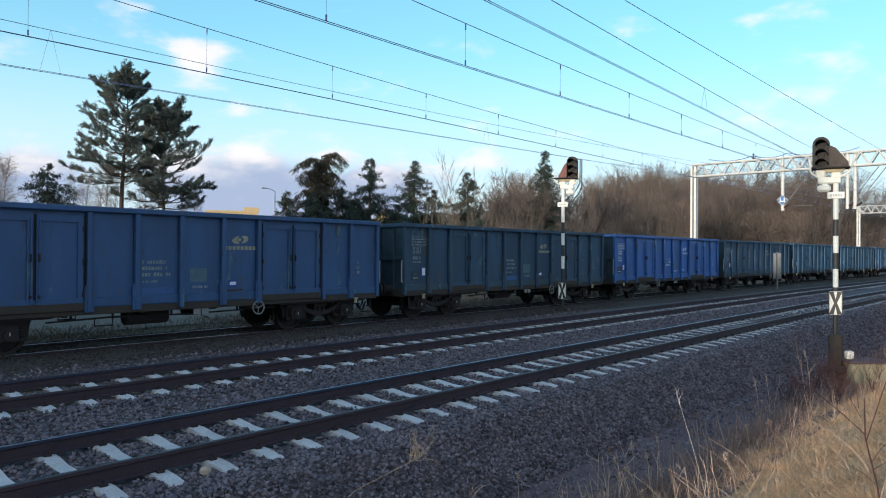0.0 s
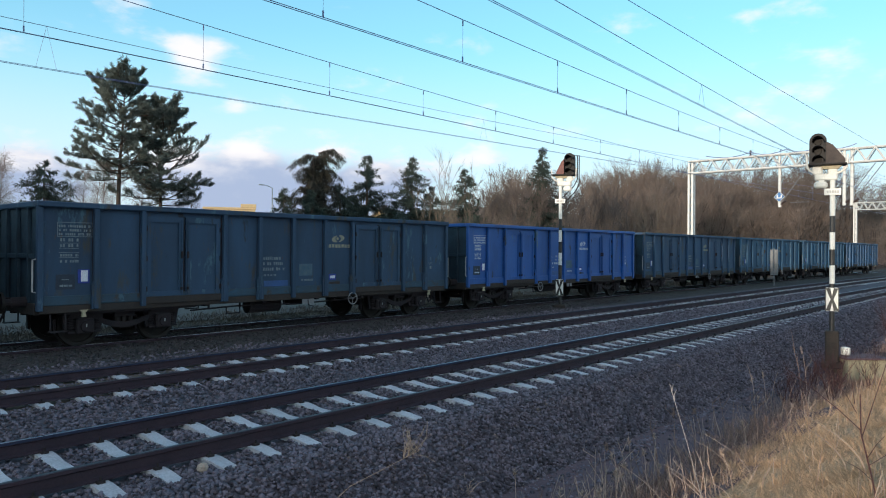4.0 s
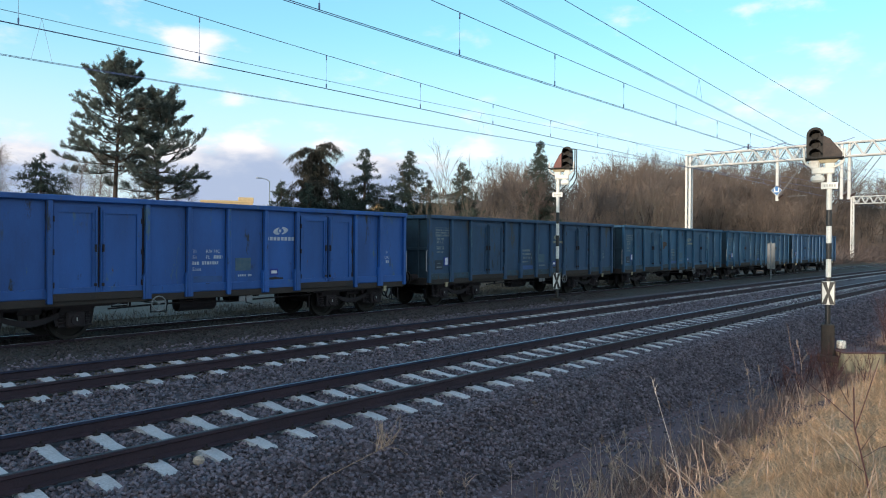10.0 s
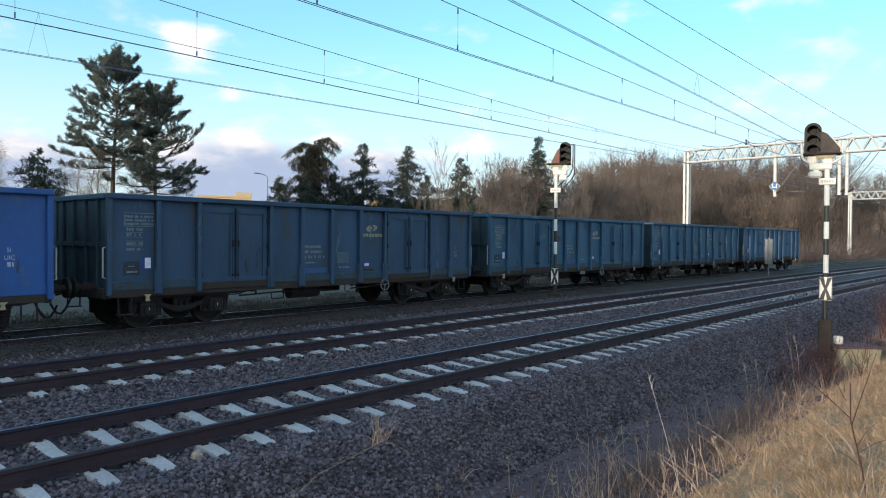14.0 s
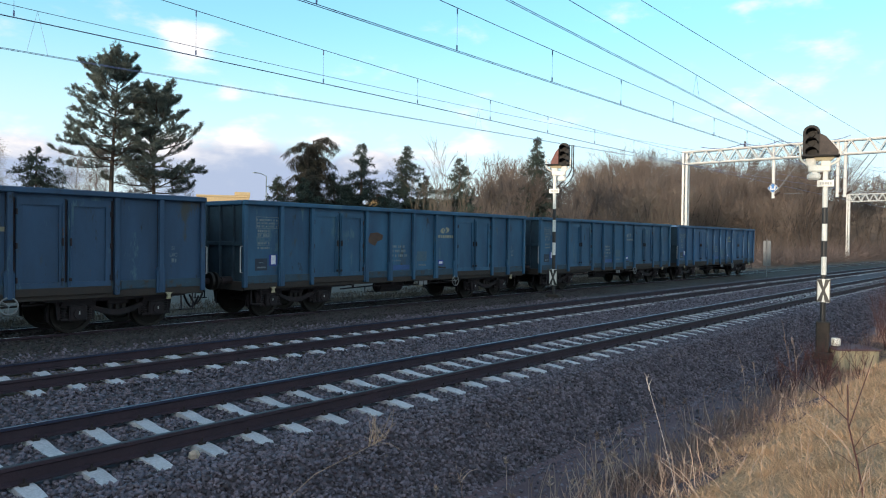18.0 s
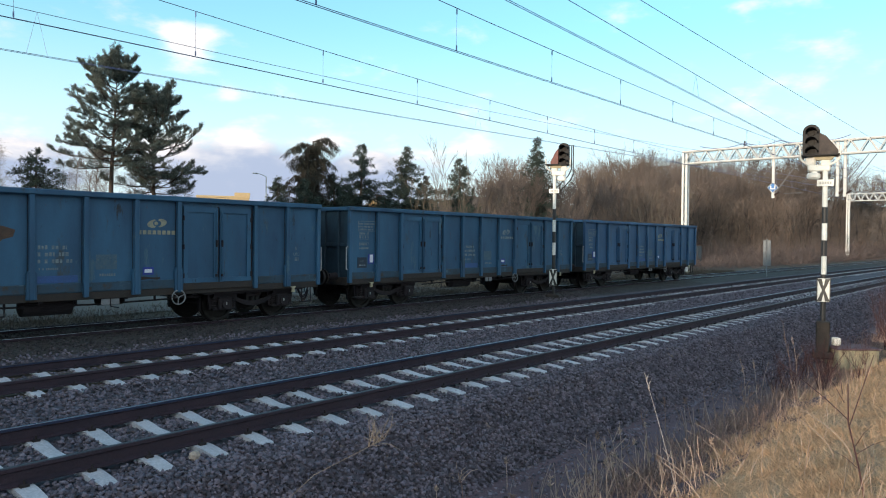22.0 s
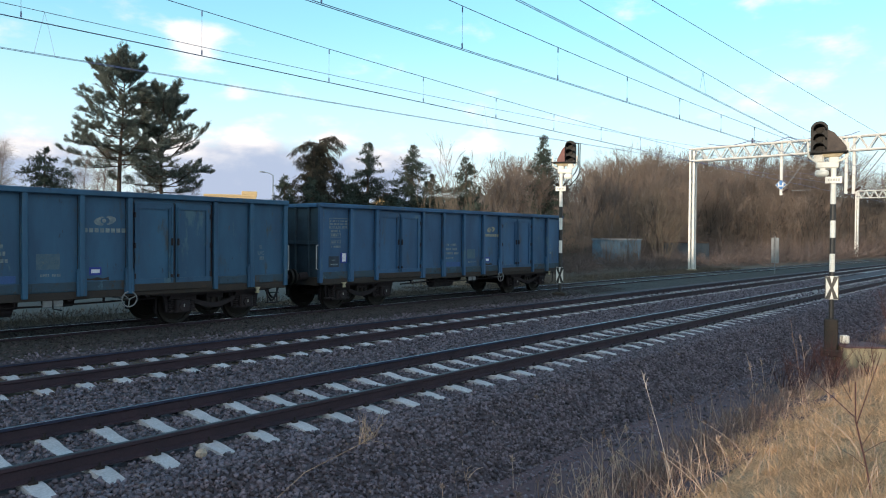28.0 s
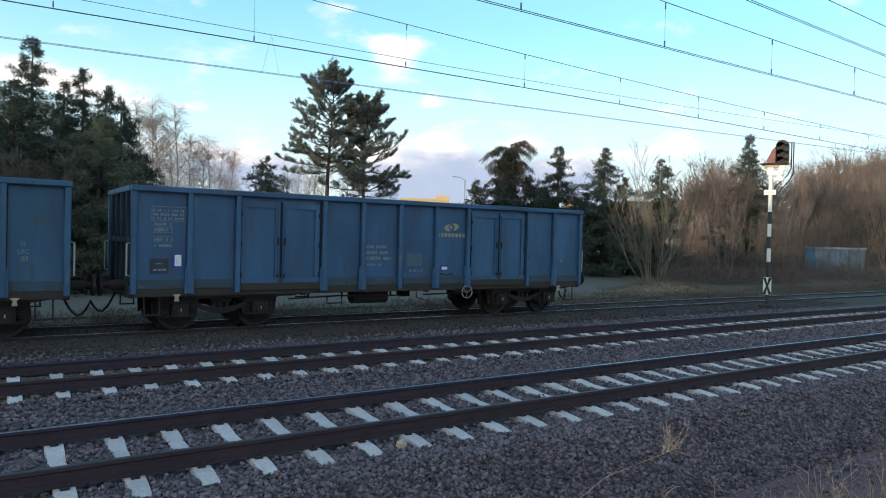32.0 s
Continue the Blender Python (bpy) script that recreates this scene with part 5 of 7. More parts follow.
def blades(base, direc, length, width, rs):
    """Thin folded blades (two triangles meeting at a spine): arrays of base points, unit directions, lengths and widths."""
    n = len(base)
    side = np.cross(direc, rand_unit(rs, n))
    side /= np.linalg.norm(side, axis=1)[:, None] + 1e-9
    lift = np.cross(side, direc) * (width * 0.5)[:, None]
    mid = base + direc * (length * 0.55)[:, None]
    v = np.stack([base, mid + side * (width * 0.5)[:, None] - lift, base + direc * length[:, None], mid - side * (width * 0.5)[:, None] - lift], 1).reshape(-1, 3)
    i = np.arange(n)[:, None] * 4
    f = np.concatenate([i + [0, 1, 2], i + [0, 2, 3]], 0)
    return v, f


def limb(arr, p0, p1, r0, r1, seg=4):
    """Adds a tapered limb to the lists arr = (verts, quads)."""
    d = p1 - p0
    ln = np.linalg.norm(d)
    if ln < 1e-5:
        return
    d = d / ln
    a = np.cross(d, (0.31, 0.17, 0.93))
    a /= np.linalg.norm(a)
    b = np.cross(d, a)
    n = sum(len(q) for q in arr[0])
    ang = 2 * math.pi * np.arange(seg) / seg
    ring = np.cos(ang)[:, None] * a + np.sin(ang)[:, None] * b
    arr[0].append(np.concatenate([p0 + ring * r0, p1 + ring * r1]))
    k = np.arange(seg)
    arr[1].append(n + np.stack([k, (k + 1) % seg, seg + (k + 1) % seg, seg + k], 1))


def limb_mesh(name, arr, material):
    return raw_mesh(name, np.concatenate(arr[0]), np.concatenate(arr[1]), material, True)


def spruce_meshes(height, radius, seed, material, droop=0.35, bare=0.06, lean=0.0, ragged=0.25, taper=0.8, fine=1.0):
    rs = np.random.RandomState(seed)
    arr = ([], [])
    limb(arr, np.zeros(3), np.array([lean * 0.5, 0, height * 0.5]), 0.02 * height, 0.013 * height, 8)
    limb(arr, np.array([lean * 0.5, 0, height * 0.5]), np.array([lean, 0, height * 0.985]), 0.013 * height, 0.006, 8)
    B, D, L, W = [], [], [], []
    levels = int(height * 3.2)
    for i in range(levels):
        u = bare + (1 - bare) * i / levels
        z = u * height
        r = radius * (1 - u) ** taper * rs.uniform(1 - ragged, 1 + ragged) + 0.16
        for k in range(rs.randint(5, 8)):
            a = rs.uniform(0, 2 * math.pi)
            uk = min(0.985, max(bare, u + rs.uniform(-0.05, 0.05)))
            rr = (radius * (1 - uk) ** taper * rs.uniform(1 - ragged, 1 + ragged) + 0.14) * rs.uniform(0.6, 1.12)
            root = np.array([lean * uk, 0, uk * height])
            out = np.array([math.cos(a), math.sin(a), 0])
            sd = np.array([-math.sin(a), math.cos(a), 0])
            mid = root + out * rr * 0.6 + np.array([0, 0, -droop * rr * rs.uniform(0.3, 1.0)])
            tip = mid + out * rr * 0.45 + np.array([0, 0, rr * rs.uniform(-0.1, 0.22)])
            limb(arr, root, mid, 0.012 + 0.006 * rr, 0.008, 3)
            limb(arr, mid, tip, 0.008, 0.004, 3)
            m = int((26 + 54 * rr) / fine)
            t = rs.uniform(0.02, 1.0, m)[:, None] ** 0.6
            pts = np.where(t < 0.6, root + (mid - root) * t / 0.6, mid + (tip - mid) * (t - 0.6) / 0.4)
            pts = pts + sd * rs.uniform(-0.20, 0.20, m)[:, None] * (0.25 + t * rr * 0.8) + np.array([0, 0, 1]) * rs.normal(0, 0.06, m)[:, None]
            d = out * rs.uniform(-0.2, 0.9, m)[:, None] + sd * rs.uniform(-1, 1, m)[:, None] + np.array([0, 0, 1]) * rs.uniform(-1.1, 0.5, m)[:, None]
            d /= np.linalg.norm(d, axis=1)[:, None]
            B.append(pts), D.append(d)
            L.append(rs.uniform(0.12, 0.42, m) * (0.6 + 0.25 * min(2, rr)) * (0.4 + 0.6 * fine))
            W.append(rs.uniform(0.026, 0.064, m) * fine)
    v, f = blades(np.concatenate(B), np.concatenate(D), np.concatenate(L), np.concatenate(W), rs)
    return limb_mesh("trunk", arr, M_BARK), raw_mesh("crown", v, f, material)


def pine_meshes(height, seed, spread, crown_from, lean, bias=0.0, boughs=64):
    """A Scots pine: bare lower trunk, boughs that turn up at their ends, branchlets with brushes of needles."""
    rs = np.random.RandomState(seed)
    arr = ([], [])
    pts = [np.array([lean * (u ** 1.5) + 0.15 * math.sin(5 * u + seed), 0.12 * math.sin(4 * u), height * u]) for u in np.linspace(0, 1, 9)]
    for i in range(8):
        limb(arr, pts[i], pts[i + 1], 0.017 * height * (1 - 0.115 * i), 0.017 * height * (1 - 0.115 * (i + 1)), 10)
    B, D, L, W = [], [], [], []
    up = np.array([0, 0, 1.0])

    def brush(p, d, size):
        m = int(15 + 14 * size)
        t = rs.uniform(-0.30, 0.05, m) * size
        e = d * 0.75 + rand_unit(rs, m) * 0.95 + up * 0.18
        e /= np.linalg.norm(e, axis=1)[:, None]
        B.append(p + d * t[:, None] + rs.normal(size=(m, 3)) * 0.035), D.append(e)
        L.append(rs.uniform(0.09, 0.19, m) * (0.75 + 0.35 * size)), W.append(rs.uniform(0.018, 0.036, m))

    for i in range(boughs):
        v = (i + rs.uniform(0, 0.9)) / boughs
        u = min(0.995, crown_from + (1 - crown_from) * v)
        q = u * 8
        j = min(7, int(q))
        root = pts[j] + (pts[j + 1] - pts[j]) * (q - j)
        a = i * 2.4 + rs.uniform(-0.5, 0.5)
        ln = spread * (1.0 - 0.64 * v ** 2.3) * min(1, 0.80 + 2.2 * v) * rs.uniform(0.55, 1.12) * (1 + bias * math.cos(a))
        out = np.array([math.cos(a), math.sin(a), 0])
        rise = -0.10 + 0.75 * v + rs.uniform(-0.12, 0.20)
        p, d, r = root, out + up * rise, 0.022 + 0.010 * ln
        d = d / np.linalg.norm(d)
        n = 6
        for k in range(n):
            nxt = p + d * ln / n
            limb(arr, p, nxt, r * (1 - 0.13 * k), r * (1 - 0.13 * (k + 1)), 5)
            d = d + up * rs.uniform(-0.02, 0.17) + rs.normal(size=3) * 0.10
            d /= np.linalg.norm(d)
            p = nxt
            if k < 2 and v < 0.8 and rs.uniform() < 0.55:
                continue
            for b in range(rs.randint(3, 6)):
                sd = np.cross(d, up) * rs.choice((-1, 1))
                e = d * rs.uniform(0.3, 0.8) + sd * rs.uniform(0.4, 1.0) + up * rs.uniform(0.0, 0.55)
                e /= np.linalg.norm(e)
                bl = (0.30 + 0.30 * ln * (1 - k / n)) * rs.uniform(0.45, 1.35)
                tip = p + e * bl
                limb(arr, p, tip, 0.014, 0.008, 3)
                brush(tip, e, 1.0)
                brush(p + e * bl * 0.55, e, 0.7)
                for c in range(2):
                    g = e + rand_unit(rs, 1)[0] * 0.75 + up * 0.25
                    g /= np.linalg.norm(g)
                    brush(p + e * bl * rs.uniform(0.5, 0.95) + g * 0.22, g, 0.85)
        brush(p, d, 1.2)
    v, f = blades(np.concatenate(B), np.concatenate(D), np.concatenate(L), np.concatenate(W), rs)
    return limb_mesh("trunk", arr, M_PINEBARK), raw_mesh("crown", v, f, M_PINE)


def weeping_meshes(height, radius, seed):
    """A spruce with two stems, a flat ragged top and curtains of hanging twigs."""
    rs = np.random.RandomState(seed)
    arr, B, D, L, W = ([], []), [], [], [], []
    for off, top in ((-0.75, 0.96), (0.65, 1.0)):
        limb(arr, np.array([off * 0.6, 0, 0]), np.array([off, 0, height * top]), 0.17, 0.04, 8)
        for i in range(78):
            u = rs.uniform(0.25, top)
            a = rs.uniform(0, 2 * math.pi)
            ln = radius * rs.uniform(0.2, 0.8)
            root = np.array([off, 0, u * height])
            out = np.array([math.cos(a), math.sin(a), 0])
            mid = root + out * ln * 0.55 + np.array([0, 0, 0.12 * ln])
            tip = root + out * ln + np.array([0, 0, -0.25 * ln])
            limb(arr, root, mid, 0.035, 0.022, 4)
            limb(arr, mid, tip, 0.022, 0.008, 4)
            m = int(50 + 80 * ln)
            t = rs.uniform(0.15, 1.0, m)[:, None]
            pts = np.where(t < 0.55, root + (mid - root) * t / 0.55, mid + (tip - mid) * (t - 0.55) / 0.45)
            d = rand_unit(rs, m) * 0.6 + np.array([0, 0, -0.75])
            B.append(pts + rs.normal(size=(m, 3)) * 0.07), D.append(d / np.linalg.norm(d, axis=1)[:, None])
            L.append(rs.uniform(0.15, 0.6, m)), W.append(rs.uniform(0.022, 0.055, m))
    v, f = blades(np.concatenate(B), np.concatenate(D), np.concatenate(L), np.concatenate(W), rs)
    return limb_mesh("trunk", arr, M_BARK), raw_mesh("crown", v, f, surface("brownish_dark_needles", (0.034, 0.038, 0.027), (0.040, 0.033, 0.025), 0.8, 0.9, 0, 0, 20, island=0.4))


def bare_meshes(height, seed, material, spread=0.5, stems=1, twig=0.012, levels=5, bark=None, rad=0.012):
    """A leafless tree: trunk with main limbs in one mesh, the fine twigs in another."""
    rs = np.random.RandomState(seed)
    thick, fine = ([], []), ([], [])

    def grow(p, d, ln, r, lev):
        n = 3 if lev < 2 else 2
        for k in range(n):
            q = p + d * ln / n
            limb(thick if lev < 2 else fine, p, q, r * (1 - 0.25 * k / n), r * (1 - 0.25 * (k + 1) / n), 6 if lev < 2 else 3)
            p = q
            d = d + rs.normal(size=3) * 0.10 + np.array([0, 0, 0.05])
            d /= np.linalg.norm(d)
            if lev < levels and (k > 0 or lev > 0):
                for b in range(rs.randint(1, 3) if lev < levels - 1 else rs.randint(1, 4)):
                    e = d + rand_unit(rs, 1)[0] * (spread + 0.25)
                    e[2] = abs(e[2]) * 0.8 + 0.12
                    e /= np.linalg.norm(e)
                    grow(p, e, ln * rs.uniform(0.5, 0.75), max(twig, r * 0.44), lev + 1)
        if lev < levels:
            grow(p, d, ln * 0.6, max(twig, r * 0.6), lev + 1)
    for s in range(stems):
        a = 2 * math.pi * s / max(1, stems) + rs.uniform(-0.5, 0.5)
        tilt = 0.05 if stems == 1 else rs.uniform(0.15, 0.6)
        d = np.array([math.cos(a) * tilt, math.sin(a) * tilt, 1.0])
        grow(np.array([math.cos(a), math.sin(a), 0]) * (0.0 if stems == 1 else 0.25), d / np.linalg.norm(d), height * 0.42 * (1 if stems == 1 else rs.uniform(0.7, 1.1)), (rad * height if stems == 1 else 0.03), 0 if stems == 1 else 1)
    if not thick[0]:
        limb(thick, np.zeros(3), np.array([0, 0, 0.3]), 0.1, 0.06, 6)
    return limb_mesh("trunk", thick, bark or M_BARK), limb_mesh("crown", fine, material)


def birch_meshes(height, seed):
    """A slender birch: thin upright stem, rising side branches and fine hanging twigs."""
    rs = np.random.RandomState(seed)
    thick, fine = ([], []), ([], [])
    bend = rs.normal(0, 0.11, 2) * height
    line = [np.array([bend[0] * u * u + 0.06 * math.sin(7 * u + seed), bend[1] * u * u, height * u]) for u in np.linspace(0, 1, 11)]
    for i in range(10):
        limb(thick, line[i], line[i + 1], 0.075 * (1 - 0.09 * i), 0.075 * (1 - 0.09 * (i + 1)), 6)
    for k in range(60):
        u = rs.uniform(0.20, 0.95)
        p = np.array([np.interp(u, np.linspace(0, 1, 11), [q[j] for q in line]) for j in range(3)])
        a = rs.uniform(0, 2 * math.pi)
        d = np.array([math.cos(a) * 0.35, math.sin(a) * 0.35, 1.0])
        ln = 0.5 + (1 - u) * 0.32 * height * rs.uniform(0.5, 1.0)
        for j in range(4):
            d = d + np.array([math.cos(a), math.sin(a), -0.7]) * 0.16 + rs.normal(size=3) * 0.08
            d /= np.linalg.norm(d)
            q = p + d * ln / 4
            limb(fine, p, q, 0.018 - 0.003 * j, 0.015 - 0.003 * j, 3)
            p = q
            for b in range(4):
                e = d * 0.6 + rand_unit(rs, 1)[0] * 0.8
                r = p
                for g in range(3):
                    e = e / np.linalg.norm(e) + np.array([0, 0, -0.22])
                    e /= np.linalg.norm(e)
                    r2 = r + e * rs.uniform(0.15, 0.34)
                    limb(fine, r, r2, 0.0055, 0.004, 3)
                    r = r2
    return limb_mesh("trunk", thick, M_BIRCH), limb_mesh("crown", fine, M_BIRCH)


def fan_meshes(height, seed, material, stems=15, tilt=0.62):
    """A many-stemmed bush: straight stems fanning up from one root, with upright side twigs."""
    rs = np.random.RandomState(seed)
    thick, fine = ([], []), ([], [])
    for s in range(stems):
        a = rs.uniform(0, 2 * math.pi)
        w = tilt * rs.uniform(0.05, 1.0)
        d = np.array([math.cos(a) * w, math.sin(a) * w, 1.0])
        d /= np.linalg.norm(d)
        p = np.array([math.cos(a), math.sin(a), 0]) * rs.uniform(0.05, 0.5)
        ln = height * rs.uniform(0.65, 1.05)
        for j in range(7):
            d = d + rs.normal(size=3) * 0.05 + np.array([0, 0, 0.03])
            d /= np.linalg.norm(d)
            q = p + d * ln / 7
            limb(thick, p, q, 0.028 - 0.0034 * j, 0.0246 - 0.0034 * j, 5)
            p = q
            for b in range(rs.randint(1, 4) if j > 0 else 0):
                e = d + rand_unit(rs, 1)[0] * 0.55
                e[2] = abs(e[2])
                e /= np.linalg.norm(e)
                tl = ln * rs.uniform(0.10, 0.26)
                m = p + e * tl
                limb(fine, p, m, 0.011, 0.007, 3)
                for g in range(6):
                    h = e + rand_unit(rs, 1)[0] * 0.6 + np.array([0, 0, 0.2])
                    h /= np.linalg.norm(h)
                    o = p + (m - p) * rs.uniform(0.3, 1.0)
                    limb(fine, o, o + h * tl * rs.uniform(0.25, 0.7), 0.007, 0.004, 3)
    return limb_mesh("trunk", thick, material), limb_mesh("crown", fine, material)


def at_bearing(az, dist, z=None):
    x, y = dist * math.cos(radians(az)), dist * math.sin(radians(az))
    return Vector((x, y, ground_z(x, y) - 0.05 if z is None else z))


def plant(name, meshes, p, turn=0.0, size=1.0, label="", category="tree", group=""):
    t = new(name)
    t.matrix_basis = Matrix.Translation(p) @ Matrix.Rotation(turn, 4, "Z")
    tagged(t, label, category, group)
    for me in meshes:
        ob = part(me.name.split(".")[0], me, None, t)
        ob.scale = (size, size, size)
    return t


M_YOUNG = surface("mid_green_pine_needles", (0.120, 0.132, 0.088), (0.085, 0.098, 0.068), 0.8, 0.9, 0, 0, 20, island=0.35)
# two tall pines
plant("pine_tree", pine_meshes(15.5, 3, 4.0, 0.49, 0.1, -0.05, 62), at_bearing(65.25, 60), 0.3, 1, "tall Scots pine with orange bark and dark tufted crown")
plant("pine_tree", pine_meshes(13.5, 8, 3.9, 0.43, 0.1, 0.12, 58), at_bearing(62.45, 61), -0.5, 1, "Scots pine with a leaning trunk and layered boughs")
# spruces: bearing, distance, top height, width
SPRUCES = [(70.2, 52, 8.1, 3.7, 1, 0.7), (53.4, 48, 6.6, 1.8, 4, 0.5), (48.9, 51, 7.2, 2.0, 9, 0.5), (51.2, 47, 6.4, 2.4, 22, 0.5), (46.9, 55, 9.8, 2.7, 5, 0.7), (43.3, 55, 9.8, 3.2, 6, 0.75), (41.7, 56, 7.6, 2.2, 7, 0.7),
           (32.6, 62, 11.5, 2.3, 8, 0.5), (38.9, 56, 9.0, 2.2, 10, 0.8), (45.0, 54, 6.2, 2.6, 23, 0.6), (86.4, 34, 10.4, 2.9, 11, 0.8), (83.3, 36, 9.8, 2.3, 13, 0.7), (80.7, 36, 8.8, 2.2, 14, 0.7), (88.8, 36, 8.6, 3.0, 15, 0.6), (85.0, 33, 7.4, 3.0, 17, 0.5),
           (79.4, 39, 6.4, 2.4, 18, 0.6), (91.5, 36, 10.0, 3.0, 19, 0.7), (48.0, 53, 6.7, 2.4, 21, 0.6), (81.8, 35, 9.0, 1.6, 24, 0.6), (87.6, 34, 8.6, 2.6, 25, 0.6), (84.5, 36, 9.2, 1.8, 26, 0.7), (82.4, 38, 7.8, 2.4, 27, 0.5), (89.8, 33, 7.0, 3.0, 28, 0.4), (87.2, 32, 6.4, 3.2, 29, 0.4), (84.2, 31.5, 5.8, 3.0, 30, 0.4)]
for az, dist, hgt, wid, seed, taper in SPRUCES:
    plant("spruce_tree", spruce_meshes(hgt, wid * 1.5, seed, M_SPRUCE, 0.3 if seed % 2 else 0.6, 0.05, 0.1, 0.40, max(0.85, taper) if az < 79 else taper + 0.15, 0.62 if az > 79 else 1.0), at_bearing(az, dist), seed, 1, "dark green spruce with drooping boughs", group="spruces behind the yard")
plant("spruce_tree", spruce_meshes(6.9, 3.0, 33, M_YOUNG, 0.1, 0.03, 0, 0.2, 0.45, 0.5), at_bearing(82.2, 31), 0, 1, "dense young pine with mid-green needles", group="spruces behind the yard")
plant("spruce_tree", weeping_meshes(9.3, 2.75, 41), at_bearing(50.9, 50), 0.6, 1, "weeping spruce with two stems and hanging brown-green twigs", group="spruces behind the yard")
# birches at the left of the pines
BIRCH = [birch_meshes(10.6, 40 + i) for i in range(4)]
rnd = random.Random(12)
BIRCHES = [(79.0 - 0.5 * i + rnd.uniform(-0.15, 0.15), rnd.uniform(45, 53), 1.02 - 0.02 * i + rnd.uniform(-0.08, 0.05)) for i in range(13)]
BIRCHES += [(68.6, 55, 0.72), (67.9, 58, 0.8), (67.2, 60, 0.88), (66.6, 62, 0.95), (65.9, 63, 0.85), (63.8, 62, 0.85), (63.0, 63, 0.8), (61.2, 64, 0.8), (60.4, 64, 0.7)]
for i, (az, dist, size) in enumerate(BIRCHES):
    plant("birch_tree", BIRCH[i % 4], at_bearing(az, dist), i * 1.3, size, "leafless birch with fine pale twigs", group="bare birches")
# big multi-stem bush by the yard and thickets
BUSH = [fan_meshes(6.8, 60 + i, M_SHRUB if i == 0 else M_BUSHTWIG, 11 + 2 * i, 0.5) for i in range(3)]
for i, (az, dist, size, v) in enumerate(((27.6, 66, 0.42, 1), (26.2, 67, 0.40, 2), (25.3, 66, 0.45, 1), (38.0, 46, 0.8, 1), (34.2, 50, 0.85, 1), (29.8, 58, 0.85, 2), (32.3, 56, 0.62, 2), (31.0, 60, 0.6, 1),
                                         (29.4, 68, 0.5, 1), (23.4, 66, 0.95, 0), (22.6, 74, 0.45, 1), (19.0, 80, 0.42, 2), (27.8, 80, 0.5, 1), (15.0, 95, 0.5, 2), (12.0, 110, 0.55, 1))):
    plant("bare_bush", BUSH[v], at_bearing(az, dist), i * 1.7, size, "leafless multi-stemmed bush with straw-brown stems", "bush", "bare bushes behind the siding")
THIN = [bare_meshes(10.0, 120 + i, M_BUSHTWIG, 0.28, 1, 0.008, 5, M_BUSHTWIG, 0.009) for i in range(3)]
FAN = fan_meshes(6.6, 71, M_SHRUB, 17)
plant("bare_bush", FAN, at_bearing(39.5, 39), 0.4, 1.0, "large fan-shaped leafless bush on an earth mound", "bush", "bare bushes behind the siding")
mound_p = at_bearing(38.7, 37.5)
vs, fs = [], []
for i in range(9):
    for k in range(24):
        a, r = 2 * math.pi * k / 24, i / 8
        q = 1 + 0.2 * noise.noise(Vector((math.cos(a) * 2, math.sin(a) * 2, 0)))
        vs.append((mound_p.x + 4.2 * r * q * math.cos(a), mound_p.y + 2.6 * r * q * math.sin(a), -0.32 + 0.52 * (math.cos(math.pi * r) * 0.5 + 0.5) + 0.06 * noise.noise(Vector((r * 5 * math.cos(a), r * 5 * math.sin(a), 3)))))
for i in range(8):
    fs += [(i * 24 + k, i * 24 + (k + 1) % 24, i * 24 + 24 + (k + 1) % 24, i * 24 + 24 + k) for k in range(24)]
tagged(new("earth_mound", raw_mesh("earth_mound", vs, fs, surface("straw_strewn_earth", (0.26, 0.185, 0.120), (0.15, 0.11, 0.075), 1.2, 0.95, 0, 0.9, 16), True)), "low mound of dry earth and straw under the bush", "mound")
rs = np.random.RandomState(17)
n = 5000
ang, rad_ = rs.uniform(0, 2 * math.pi, n), np.sqrt(rs.uniform(0, 1, n)) * 0.97
base = np.stack([mound_p.x + 4.0 * rad_ * np.cos(ang), mound_p.y + 2.5 * rad_ * np.sin(ang), -0.33 + 0.52 * (np.cos(math.pi * rad_) * 0.5 + 0.5)], 1)
d = rand_unit(rs, n) + np.array([0, 0, 0.35])
v, f = blades(base, d / np.linalg.norm(d, axis=1)[:, None], rs.uniform(0.12, 0.4, n), rs.uniform(0.012, 0.028, n), rs)
tagged(new("mound_straw", raw_mesh("mound_straw", v, f, M_SHRUB)), "loose straw on the earth mound", "straw", kind="stuff")
# slender bare trees between the spruces and the wood
for i, (az, dist, size) in enumerate(((86.3, 29.5, 0.62), (87.4, 30, 0.55), (40.0, 58, 0.68), (38.4, 60, 0.75), (37.2, 62, 0.78), (35.4, 60, 0.95), (34.4, 64, 0.95), (33.6, 60, 0.85), (31.2, 62, 0.9), (30.2, 66, 0.9), (28.8, 72, 0.9), (27.4, 76, 0.95), (26.0, 80, 1.0))):
    plant("bare_tree", THIN[i % 3], at_bearing(az, dist), i * 2.1, size, "slender leafless tree with sparse grey-brown twigs", group="slender bare trees")
# the wood on the right
WOOD = [bare_meshes(10.5 + i, 80 + i, M_WOODTWIG, 0.20, 1, 0.0075, 5, M_DARKBARK, 0.011) for i in range(5)]
rnd = random.Random(21)
for i in range(230):
    az = rnd.uniform(2.0, 37.0)
    dist = rnd.uniform(84, 150) if az > 21 else rnd.uniform(120, 215)
    p = at_bearing(az, dist)
    if across(p.x, p.y) < 27 or (az > 27 and i % 2):
        continue
    plant("bare_tree", WOOD[i % 5], p, rnd.uniform(0, 6), rnd.uniform(0.8, 1.15) * (0.0088 * dist if dist < 140 else 1.22), "leafless brown woodland tree", group="bare wood beyond the line")


